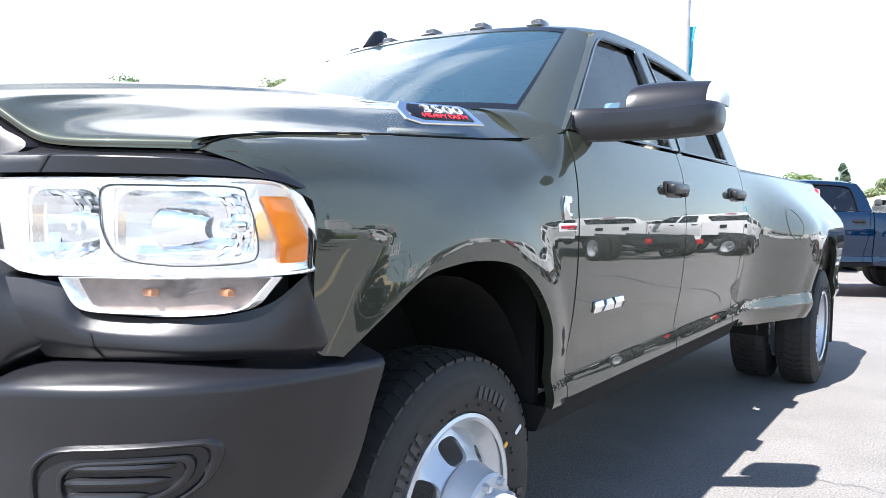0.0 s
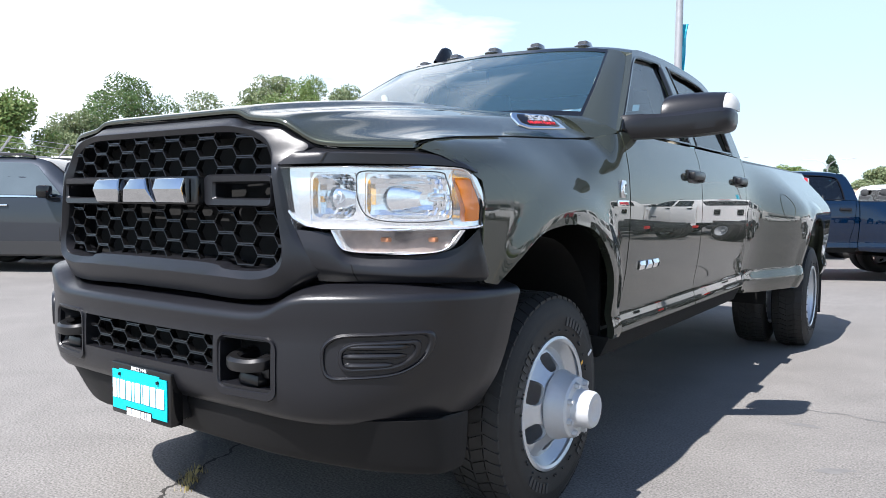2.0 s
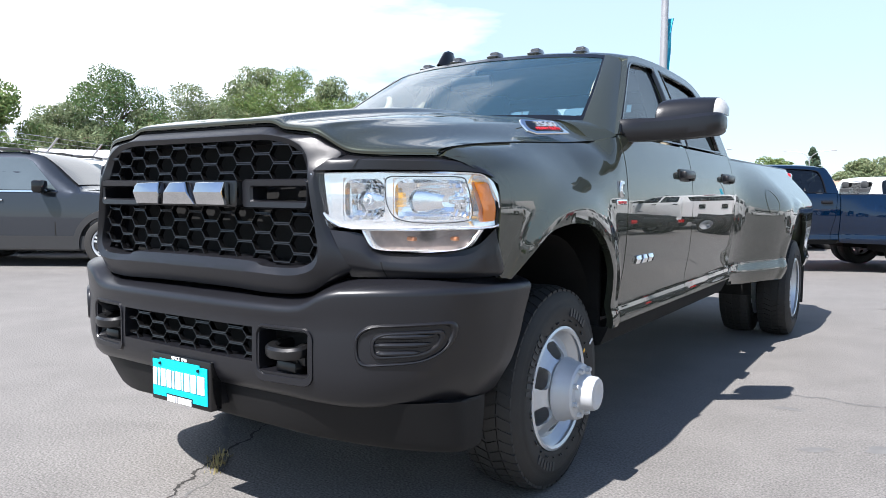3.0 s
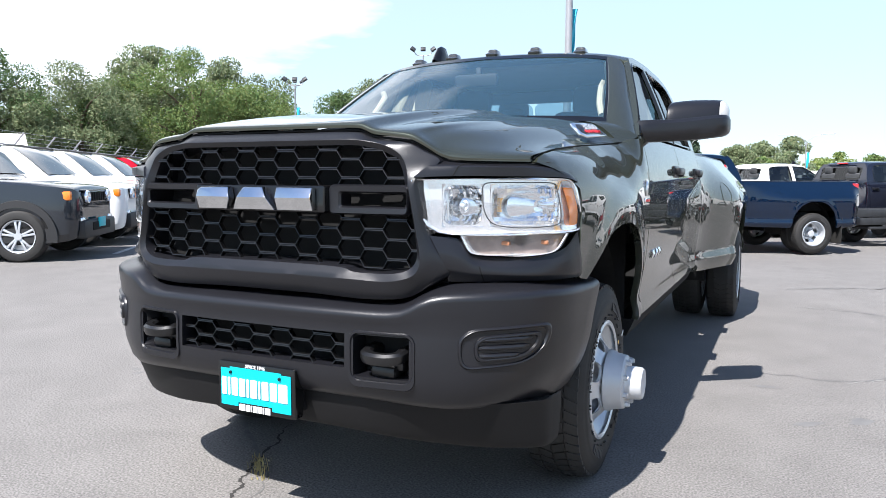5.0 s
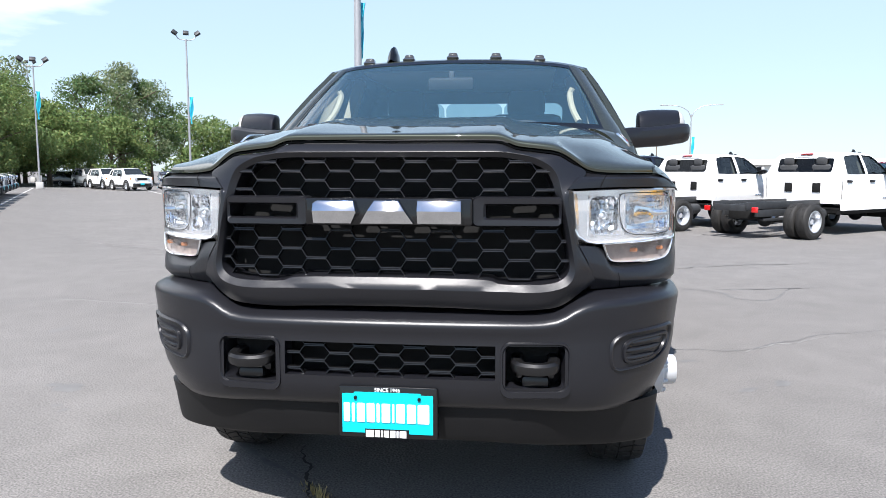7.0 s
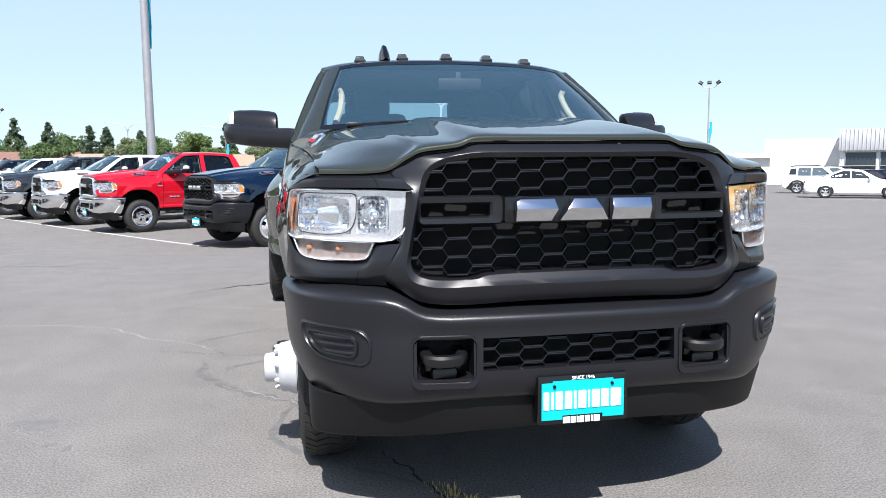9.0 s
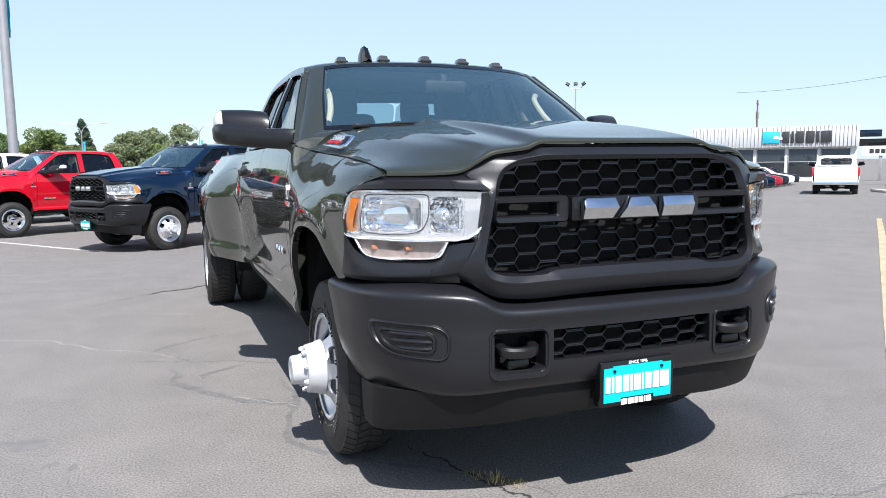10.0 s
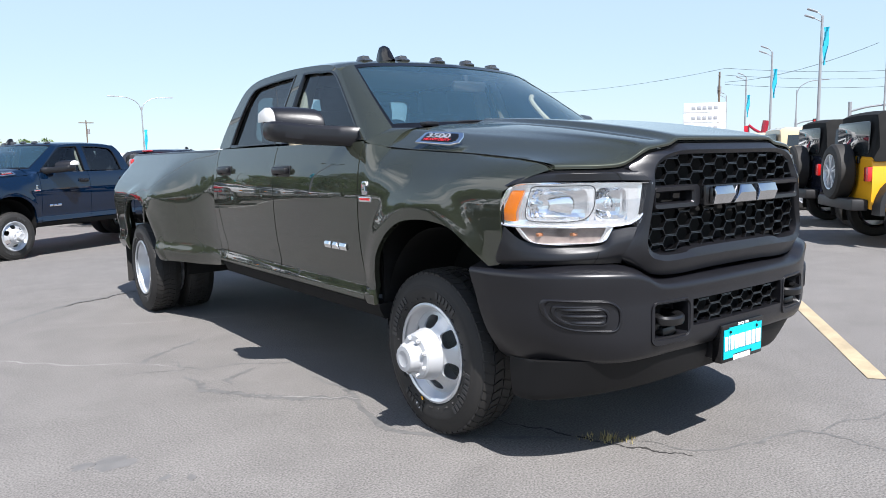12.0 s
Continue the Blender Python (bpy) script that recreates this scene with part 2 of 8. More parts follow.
def facing(vf, way):
    """The sheet with its faces turned towards a direction."""
    v, f = vf
    p = np.array(v, float)
    n = sum((np.cross(p[q[1]] - p[q[0]], p[q[2]] - p[q[0]]) for q in f), np.zeros(3))
    return (v, f) if n @ np.array(way, float) > 0 else (v, [tuple(reversed(q)) for q in f])


def crisp(rings, r=0.14):
    """Rings joined by flat bands with narrow rounded edges between them."""
    out = [rings[0]]
    for a, b in zip(rings, rings[1:]):
        for t in (r, 0.5, 1 - r):
            out.append(a + (b - a) * t)
    out.append(rings[-1])
    return np.stack(out)


def flip(verts, faces):
    """The mirror image across the truck's middle."""
    return [(-v[0], v[1], v[2]) for v in verts], [tuple(reversed(f)) for f in faces]


def both(verts, faces):
    """A half and its mirror image as one mesh, welded on the middle line."""
    v2, f2 = flip(verts, faces)
    n = len(verts)
    bm = bmesh.new()
    vs = [bm.verts.new(v) for v in list(verts) + v2]
    for f in list(faces) + [tuple(i + n for i in f) for f in f2]:
        bm.faces.new([vs[i] for i in f])
    bmesh.ops.remove_doubles(bm, verts=bm.verts, dist=0.0004)
    return bm


def add_box(bm, x0, x1, y0, y1, z0, z1, bevel=0.0, m=None, seg=2):
    vs = bmesh.ops.create_cube(bm, size=1.0)["verts"]
    for v in vs:
        v.co = Vector(((x0 + x1) / 2 + v.co.x * (x1 - x0), (y0 + y1) / 2 + v.co.y * (y1 - y0), (z0 + z1) / 2 + v.co.z * (z1 - z0)))
    es = list({e for v in vs for e in v.link_edges})
    if bevel:
        r = bmesh.ops.bevel(bm, geom=es, offset=bevel, segments=seg, profile=0.5, affect="EDGES", clamp_overlap=True)
        vs = list({v for f in r["faces"] for v in f.verts} | {v for v in vs if v.is_valid})
    if m is not None:
        bmesh.ops.transform(bm, matrix=m, verts=vs)
    return vs


def boxes(name, *dims, bevel=0.005, m=None):
    bm = bmesh.new()
    for d in dims:
        add_box(bm, *d, bevel=bevel, m=m)
    return bm_mesh(name, bm)


def prism(outline, depth, bevel=0.0, seg=2):
    """A flat outline in x and z, drawn out along +y by depth."""
    bm = bmesh.new()
    f = bm.faces.new([bm.verts.new((x, 0, z)) for x, z in outline])
    g = bmesh.ops.extrude_face_region(bm, geom=[f])["geom"]
    bmesh.ops.translate(bm, verts=[v for v in g if isinstance(v, bmesh.types.BMVert)], vec=(0, depth, 0))
    if bevel:
        bmesh.ops.bevel(bm, geom=[e for e in bm.edges if abs(e.verts[0].co.y - e.verts[1].co.y) < 1e-6], offset=bevel, segments=seg, profile=0.5, affect="EDGES", clamp_overlap=True)
    return bm


def lathe(profile, n=48, axis="x"):
    """Profile of (along, radius) turned round an axis."""
    P = np.zeros((len(profile), n, 3))
    for i, (a, r) in enumerate(profile):
        for j in range(n):
            t = 2 * math.pi * j / n
            P[i, j] = (a, r * math.cos(t), r * math.sin(t)) if axis == "x" else (r * math.cos(t), r * math.sin(t), a)
    return sheet(P, close=True)


def tube(pts, r, n=8, cap=True):
    """A round bar along a path; r is a radius, or one for each point."""
    bm = bmesh.new()
    rings = []
    pts = [Vector(p) for p in pts]
    rs = r if isinstance(r, (list, tuple, np.ndarray)) else [r] * len(pts)
    for i, p in enumerate(pts):
        d = (pts[min(i + 1, len(pts) - 1)] - pts[max(i - 1, 0)]).normalized()
        a = d.orthogonal().normalized() if not rings else (a - d * a.dot(d)).normalized()
        b = d.cross(a)
        rings.append([bm.verts.new(p + (a * math.cos(2 * math.pi * k / n) + b * math.sin(2 * math.pi * k / n)) * rs[i]) for k in range(n)])
    for u, v in zip(rings, rings[1:]):
        for k in range(n):
            bm.faces.new((u[k], u[(k + 1) % n], v[(k + 1) % n], v[k]))
    if cap:
        bm.faces.new(list(reversed(rings[0])))
        bm.faces.new(rings[-1])
    return bm


def rounded(x0, x1, z0, z1, r, n=5):
    """A rectangle with rounded corners, anticlockwise."""
    out = []
    for cx, cz, a in ((x1 - r, z1 - r, 0), (x0 + r, z1 - r, 90), (x0 + r, z0 + r, 180), (x1 - r, z0 + r, 270)):
        for k in range(n + 1):
            t = radians(a + 90 * k / n)
            out.append((cx + r * math.cos(t), cz + r * math.sin(t)))
    return out


def filled(outer, holes=()):
    """A flat region with holes, as 2D vertices and triangles."""
    bm = bmesh.new()
    es = []
    for loop in (outer, *holes):
        vs = [bm.verts.new((p[0], p[1], 0)) for p in loop]
        es += [bm.edges.new((a, b)) for a, b in zip(vs, vs[1:] + vs[:1])]
    bmesh.ops.triangle_fill(bm, use_beauty=True, use_dissolve=False, edges=es)
    bmesh.ops.recalc_face_normals(bm, faces=bm.faces)
    bm.verts.index_update()
    out = [tuple(v.co[:2]) for v in bm.verts], [tuple(v.index for v in f.verts) for f in bm.faces]
    bm.free()
    return out


def dense(loop, step=0.04):
    """A closed outline with points no further apart than step."""
    out = []
    for a, b in zip(loop, list(loop[1:]) + [loop[0]]):
        n = max(1, int(math.hypot(b[0] - a[0], b[1] - a[1]) / step))
        out += [(a[0] + (b[0] - a[0]) * k / n, a[1] + (b[1] - a[1]) * k / n) for k in range(n)]
    return out


def eased(loop, n=2):
    """A closed outline with its corners cut round."""
    p = np.array(loop, float)
    for _ in range(n):
        q = np.roll(p, -1, axis=0)
        p = np.stack([p * .78 + q * .22, p * .22 + q * .78], 1).reshape(-1, 2)
    return [tuple(v) for v in p]


def relaxed(P, n=6):
    """A sheet with its inner points evened out; the rim stays."""
    P = P.copy()
    for _ in range(n):
        Q = P.copy()
        Q[1:-1, 1:-1] = P[1:-1, 1:-1] * .5 + (P[:-2, 1:-1] + P[2:, 1:-1] + P[1:-1, :-2] + P[1:-1, 2:]) * .125
        P = Q
    return P


def smooth_loop(loop, n=4):
    """A closed outline rounded by a spline."""
    p = list(loop)
    c = curve([p[-1]] + p + [p[0], p[1]], n)
    return [tuple(v) for v in c[n:len(c) - 1 - n]]


def step01(x):
    x = min(1.0, max(0.0, x))
    return x * x * (3 - 2 * x)


def text_mesh(name, words, size, depth=0.001):
    """Words in the built-in font, lying in the xz plane, centred."""
    cu = bpy.data.curves.new(name, "FONT")
    cu.body, cu.size, cu.extrude, cu.align_x, cu.align_y = words, size, depth, "CENTER", "CENTER"
    ob = bpy.data.objects.new(name, cu)
    me = bpy.data.meshes.new_from_object(ob)
    bpy.data.objects.remove(ob)
    me.transform(Matrix.Rotation(radians(90), 4, "X"))
    me.materials.clear()
    me.materials.append(None)
    return me


# ---- the pickup: shape functions (nose at y = 0, facing -y, left side at +x) ----
SIDE_Z = [0.50, 0.57, 0.61, 0.635, 0.665, 0.72, 0.85, 1.00, 1.15, 1.28, 1.38, 1.45]
SIDE_X = [0.965, 1.000, 1.016, 1.012, 0.990, 0.994, 1.016, 1.028, 1.030, 1.019, 0.998, 0.968]
BELT = 1.447
AXLE_F, AXLE_R, HUB_Z, TYRE_R = 1.047, 5.175, 0.404, 0.404
_fine_z = np.linspace(0.45, 1.5, 106)
_fine_x = np.interp(_fine_z, SIDE_Z, SIDE_X)
_fine_x = np.convolve(np.pad(_fine_x, 3, mode="edge"), np.ones(7) / 7, mode="valid")


def side_x(y, z):
    """Half width of the lower body at the doors."""
    return float(np.interp(z, _fine_z, _fine_x))


def glass_x(z):
    """Half width of the cab above the belt."""
    d = max(0.0, z - BELT)
    return 0.968 - 0.33 * d - 0.18 * d * d


SEAM_Y = [.29, .36, .50, .80, 1.10, 1.42, 1.50, 1.60]
SEAM_X = [.870, .880, .879, .884, .889, .905, .930, .964]


def seam_z(y):
    """Height of the seam between hood and fender."""
    return float(np.interp(y, SEAM_Y, [1.295, 1.322, 1.340, 1.365, 1.382, 1.402, 1.425, 1.447]))


def fender_x(y, z):
    base = side_x(y, z) - 0.082 * max(0.0, 1.2 - y) ** 2
    near = step01((y - 1.42) / 0.12)
    top = float(np.interp(y, SEAM_Y, SEAM_X))
    full = step01((1.05 - y) / 0.55)
    t = min(1.0, max(0.0, (seam_z(y) - z) / (0.26 - 0.11 * full)))
    x = top + (base - top) * (1 - (1 - t) ** (2.3 + full + 2.6 * step01((y - 1.12) / 0.36)))
    x += (base - x) * near
    d = math.hypot((y - 1.02) / 0.455, (z - 0.50) / 0.565)
    return x + 0.016 * step01((1.34 - d) / 0.26) * min(1.0, max(0.0, (z - 0.56) / 0.20))


def bed_x(y, z, dually):
    base = side_x(y, z) - 0.006
    if z > 1.38:
        base -= 0.35 * (z - 1.38) ** 1.3
    if dually:
        base += 0.225 * step01((y - 3.74) / 1.06) ** 1.15 * step01((6.35 - y) / 0.35) * step01((1.47 - z) / 0.42)
    d = math.hypot((y - AXLE_R) / 0.50, (z - 0.44) / 0.60)
    return base + 0.014 * step01((1.20 - d) / 0.07)


def arch(cy, cz, af, ar, b, p, n, end_f, end_r):
    """Points of a wheel opening, from its front foot over the top to its rear foot."""
    out = []
    for k in range(n + 1):
        t = math.pi * (1 - k / n)
        c, s = math.cos(t), math.sin(t)
        a = af if c < 0 else ar
        y, z = cy + a * math.copysign(abs(c) ** (2 / p), c), cz + b * s ** (2 / p)
        out.append((y, max(z, end_f if c < 0 else end_r)))
    return out


def resample(loop, n):
    p = np.array(loop, float)
    s = np.r_[0, np.cumsum(np.hypot(*np.diff(p, axis=0).T))]
    t = np.linspace(0, s[-1], n)
    return np.stack([np.interp(t, s, p[:, 0]), np.interp(t, s, p[:, 1])], 1)


def in_runs(loop, cuts, counts):
    """A line resampled run by run, the runs parted at the given corners."""
    ends = [0] + list(cuts) + [len(loop) - 1]
    runs = [resample(loop[p:q + 1], m + 1)[:-1] for p, q, m in zip(ends, ends[1:], counts)]
    return np.array([tuple(v) for r in runs for v in r] + [tuple(loop[-1])])


def wrapped_panel(inner, outer, fx, rows=12, n=64, runs=None):
    """A panel between a wheel opening and its outer edge, laid on the body's surface, with turned-in edges."""
    a, b = (resample(inner, n), resample(outer, n)) if runs is None else (in_runs(inner, runs[0], runs[2]), in_runs(outer, runs[1], runs[2]))
    n = len(a)
    P = np.zeros((rows + 1, n, 3))
    for i in range(rows + 1):
        t = (i / rows) ** 1.25
        for j in range(n):
            y, z = a[j] * (1 - t) + b[j] * t
            P[i, j] = (fx(y, z), y, z)
    return flange(*sheet(P), (-1, 0, 0), 0.03)


def panel(front, rear, bottom, top, fx, nz=26, ny=12, depth=0.03):
    """A panel between a front and rear edge (functions of z), laid on the body's surface."""
    P = np.zeros((nz + 1, ny + 1, 3))
    for i in range(nz + 1):
        for j in range(ny + 1):
            s = j / ny
            z = bottom + (top - bottom) * i / nz
            y = front(z) * (1 - s) + rear(z) * s
            P[i, j] = (fx(y, z), y, z)
    return flange(*sheet(P), (-1, 0, 0), depth)


def pair(key, name, make, material, parent, labels=("", "")):
    """The left and the right one of a part, as two objects."""
    l = cached(key + "_l", lambda: to_mesh(name, *make()))
    r = cached(key + "_r", lambda: to_mesh(name, *flip(*make())))
    return part(name, l, material, parent, labels[0]), part(name, r, material, parent, labels[1])


def bm_pair(key, name, make, material, parent, label=""):
    """The same for a part made as a bmesh on the left side."""
    def right():
        bm = make()
        bmesh.ops.scale(bm, vec=(-1, 1, 1), verts=bm.verts)
        return bm_mesh(name, bm)
    l = cached(key + "_l", lambda: bm_mesh(name, make()))
    r = cached(key + "_r", right)
    return part(name, l, material, parent, label), part(name, r, material, parent, label)


# ---- hood, fenders, doors ----
HOOD_LIP = [(0, .090, 1.403), (.20, .090, 1.403), (.335, .090, 1.402), (.372, .090, 1.395), (.410, .090, 1.380), (.480, .091, 1.371), (.540, .095, 1.362), (.585, .108, 1.338), (.635, .132, 1.306), (.690, .158, 1.296), (.770, .210, 1.294), (.868, .293, 1.294)]


def hood_seal():
    """A black strip standing in for the shaded gap under the hood's front edge and round the lamp surround to the
    fender's foot.
    """
    pts = [(x, y + .010, z - .0075) for x, y, z in curve(HOOD_LIP, 6)]
    pts += [(fender_x(y, z) - .010, y - .008, z) for y, z in reversed(F_EDGE[1:12])]
    return tube(pts, .0038, 6)


def fender_seam():
    """The dark joint between hood and fender."""
    return tube([(fender_x(y, seam_z(y)) - .002, y, seam_z(y) + .001) for y in np.linspace(.31, 1.44, 34)], .0024, 6)


def hood_mesh():
    """The hood: a raised middle, a shoulder to each side and a side that falls to the fender's joint."""
    lip = HOOD_LIP
    r0 = [(x, y + .005, z + .017) for x, y, z in lip]
    xs = [0, .20, .335, .372, .410, .480]
    rows = [lip, r0]
    for y, top, foot, sx, sz, lx, lz, mx, mz, bow in (
            (.17, 1.434, .024, .552, 1.392, .650, 1.352, .765, 1.333, .00),
            (.36, 1.466, .026, .585, 1.422, .690, 1.392, .790, 1.364, .01),
            (.66, 1.506, .026, .625, 1.457, .735, 1.430, .820, 1.398, .02),
            (.98, 1.537, .024, .660, 1.489, .765, 1.460, .838, 1.425, .06),
            (1.26, 1.552, .020, .690, 1.513, .780, 1.490, .845, 1.452, .13)):
        r = []
        for x in xs:
            f = step01((x - .345) / .075)
            r.append((x, y + bow * (x / .9) ** 2, top + .004 * (x / .34) ** 2 * (x < .36) - foot * f - .10 * max(0, x - .41) ** 1.2))
        ys = y + max(0.0, .20 - y) * .5
        r += [((.48 + sx) / 2 + .02, y + bow * .4, sz + .006), (sx, ys + bow * .55, sz - .006), ((sx + lx) / 2, ys + .02 + bow * .65, (sz + lz) / 2 - .002), (lx, ys + .04 + bow * .75, lz), (mx, ys + .09 + bow * .9, mz)]
        yf = min(1.44, max(y + .15, .36) + bow)
        r.append((float(np.interp(yf, SEAM_Y, SEAM_X)), yf, seam_z(yf) + .003))
        rows.append(r)
    return bm_mesh("hood", both(*flange(*sheet(relaxed(surf(rows, 6, 4), 3)), (0, 1.0, 0.1), 0.03)), fix=False)


F_ARCH = [tuple(p) for p in curve([(.560, .890), (.667, .968), (.780, 1.038), (.90, 1.062), (1.0, 1.066), (1.12, 1.055), (1.22, 1.022), (1.32, .955), (1.40, .866), (1.442, .77), (1.462, .68), (1.468, .585)], 5)]
F_EDGE = [(.545, .893), (.505, .900), (.488, .925), (.482, .99), (.486, 1.06), (.490, 1.12), (.488, 1.17), (.480, 1.205), (.462, 1.238), (.432, 1.268), (.398, 1.284), (.355, 1.290), (.305, 1.292)] + [(y, seam_z(y) - .0025) for y in np.linspace(.325, 1.44, 26)] + [(1.50, 1.425)] + \
    [(1.545, 1.430), (1.576, 1.432), (1.575, 1.33), (1.573, 1.20), (1.572, .90), (1.568, .70), (1.558, .61), (1.545, .585)]


def fender():
    near = lambda y, z: min(range(len(F_ARCH)), key=lambda k: math.hypot(F_ARCH[k][0] - y, F_ARCH[k][1] - z))
    return wrapped_panel(F_ARCH, F_EDGE, fender_x, 16, runs=((near(.80, 1.04), near(1.30, .97)), (12, 41), (48, 46, 34)))


def door_front_edge(z):
    return float(np.interp(z, [0.55, 0.60, 0.90, 1.20, 1.38, 1.45], [1.553, 1.570, 1.581, 1.582, 1.585, 1.592]))


def front_door():
    return panel(door_front_edge, lambda z: 2.648 + 0.012 * (z - 1), 0.60, BELT - 0.004, side_x)


def rear_door():
    return panel(lambda z: 2.657 + 0.012 * (z - 1), lambda z: float(np.interp(z, [0.55, 0.80, 1.0, 1.45], [3.585, 3.61, 3.655, 3.70])), 0.60, BELT - 0.004, side_x)


def rear_quarter():
    """The strip of cab behind the rear door."""
    return panel(lambda z: float(np.interp(z, [0.55, 0.80, 1.0, 1.45], [3.594, 3.619, 3.664, 3.709])), lambda z: 3.745, 0.60, BELT - 0.004, side_x, ny=4)


def rocker():
    return panel(lambda z: 1.455, lambda z: 3.72, 0.51, 0.590, lambda y, z: side_x(y, z) - 0.012, nz=6, ny=24, depth=0.10)


# ---- cab above the belt ----
ROOF_LINE = curve([(1.55, BELT), (2.16, 1.870), (2.23, 1.906), (2.36, 1.935), (2.80, 1.958), (3.20, 1.950), (3.40, 1.935), (3.52, 1.905), (3.60, 1.845), (3.665, 1.70), (3.745, BELT)], 6)


def roof_edge(y):
    return float(np.interp(y, ROOF_LINE[:, 0], ROOF_LINE[:, 1]))


WIN_F = smooth_loop([(1.635, 1.462), (1.75, 1.56), (1.955, 1.715), (2.18, 1.862), (2.34, 1.892), (2.60, 1.906), (2.622, 1.89), (2.612, 1.70), (2.605, 1.475), (2.59, 1.461), (2.2, 1.459), (1.75, 1.457)], 4)
WIN_R = smooth_loop([(2.735, 1.475), (2.742, 1.70), (2.752, 1.888), (2.775, 1.904), (3.05, 1.900), (3.30, 1.883), (3.42, 1.845), (3.475, 1.70), (3.505, 1.48), (3.49, 1.462), (3.2, 1.459), (2.75, 1.461)], 4)


def greenhouse():
    outer = [(1.580, BELT)] + [(1.580 + (2.17 - 1.580) * k / 12, BELT + (1.875 - BELT) * k / 12) for k in range(1, 13)]
    outer += [(y, roof_edge(y)) for y in np.linspace(2.22, 3.50, 30)] + [(y, roof_edge(y)) for y in (3.54, 3.575, 3.60, 3.63, 3.665, 3.70)] + [(3.735, BELT)]
    outer = dense(outer, 0.05)
    v, f = filled(outer, [dense(WIN_F, 0.05), dense(WIN_R, 0.05)])
    return flange([(glass_x(z) + 0.002, y, z) for y, z in v], f, (-1, 0, 0), 0.03)


def side_pane(loop, off=0.018):
    v, f = filled(dense(loop, 0.06))
    return [(glass_x(z) - off, y, z) for y, z in v], f


def window_seal(loop):
    """A black rubber rim round a side window."""
    p = np.array(loop)
    c = p.mean(0)
    P = np.zeros((4, len(p), 3))
    for i, (k, o) in enumerate(((1.02, 0.003), (1.012, 0.007), (0.965, 0.005), (0.955, -0.014))):
        q = c + (p - c) * (k if abs(1 - k) > 0 else 1)
        for j, (y, z) in enumerate(q):
            P[i, j] = (glass_x(z) + o, y, z)
    return sheet(P, close=True)


def a_pillar():
    """The pillar between the windscreen's edge and the front door's frame."""
    lo = [(.822, 1.536, 1.512), (.872, 1.538, 1.494), (.930, 1.555, 1.466), (.964, 1.592, 1.443)]
    m1 = [(.784, 1.742, 1.650), (.822, 1.744, 1.637), (.862, 1.762, 1.617), (.888, 1.797, 1.602)]
    m2 = [(.731, 1.962, 1.792), (.764, 1.963, 1.782), (.800, 1.978, 1.765), (.824, 2.012, 1.752)]
    hi = [(.672, 2.176, 1.921), (.704, 2.180, 1.915), (.744, 2.193, 1.901), (.775, 2.217, 1.884)]
    return flange(*sheet(surf([lo, m1, m2, hi], 5, 4)), (-0.8, 0.3, -0.3), 0.03)


def cowl_side():
    """The painted corner between the hood's rear edge, the windscreen pillar and the door."""
    a = [(.748, 1.418, 1.508), (.790, 1.427, 1.497), (.838, 1.438, 1.470), (.908, 1.450, 1.402)]
    b = [(.784, 1.470, 1.510), (.830, 1.480, 1.497), (.884, 1.497, 1.468), (.938, 1.522, 1.420)]
    c = [(.822, 1.537, 1.512), (.872, 1.539, 1.494), (.930, 1.556, 1.466), (.966, 1.588, 1.443)]
    return flange(*sheet(surf([a, b, c], 4, 4)), (-.5, .2, -.5), .03)


def roof_mesh():
    rows = []
    for y, yc, zc in ((2.195, 2.075, 1.948), (2.28, 2.17, 1.968), (2.45, 2.42, 1.988), (2.80, 2.80, 1.996), (3.20, 3.20, 1.990), (3.45, 3.48, 1.970), (3.575, 3.62, 1.900)):
        ze = roof_edge(y)
        xe = glass_x(ze)
        rows.append([(0, yc, zc), (.30, yc + (y - yc) * .2, zc - .002), (.52, yc + (y - yc) * .5, zc - (zc - ze) * .22), (.66, yc + (y - yc) * .8, zc - (zc - ze) * .5), (xe, y, ze)])
    return bm_mesh("roof", both(*flange(*sheet(surf(rows, 5, 5)), (0, 0, -1), 0.03)), fix=False)


def windscreen_sheet(k=0.0):
    top = [(0, 2.070, 1.944), (.35, 2.095, 1.938), (.57, 2.137, 1.928), (.672, 2.177, 1.917)]
    mid = [(0, 1.680, 1.752), (.37, 1.710, 1.745), (.62, 1.780, 1.732), (.757, 1.862, 1.720)]
    low = [(0, 1.275, 1.510), (.40, 1.320, 1.508), (.67, 1.420, 1.508), (.824, 1.534, 1.506)]
    return surf([low, mid, top], 6, 5) + np.array((0, k * 0.6, -k))


def windscreen_rim():
    """The black band round the windscreen."""
    P = windscreen_sheet(-0.003)
    r, c = P.shape[0] - 1, P.shape[1] - 1

    def at(u, v):
        i, j = min(int(v * r), r - 1), min(int(u * c), c - 1)
        a, b = v * r - i, u * c - j
        return P[i, j] * (1 - a) * (1 - b) + P[i + 1, j] * a * (1 - b) + P[i, j + 1] * (1 - a) * b + P[i + 1, j + 1] * a * b
    us = list(np.linspace(0, .968, 26)) + [.984, 1.0]
    vs = [0, .030, .060] + list(np.linspace(.10, .94, 20)) + [.965, 1.0]
    grid = np.array([[at(u, v) for u in us] for v in vs])
    return bm_mesh("windscreen_rim", both(*sheet(grid, skip=lambda i, j: 2 <= i < len(vs) - 3 and j < 25)), fix=False)


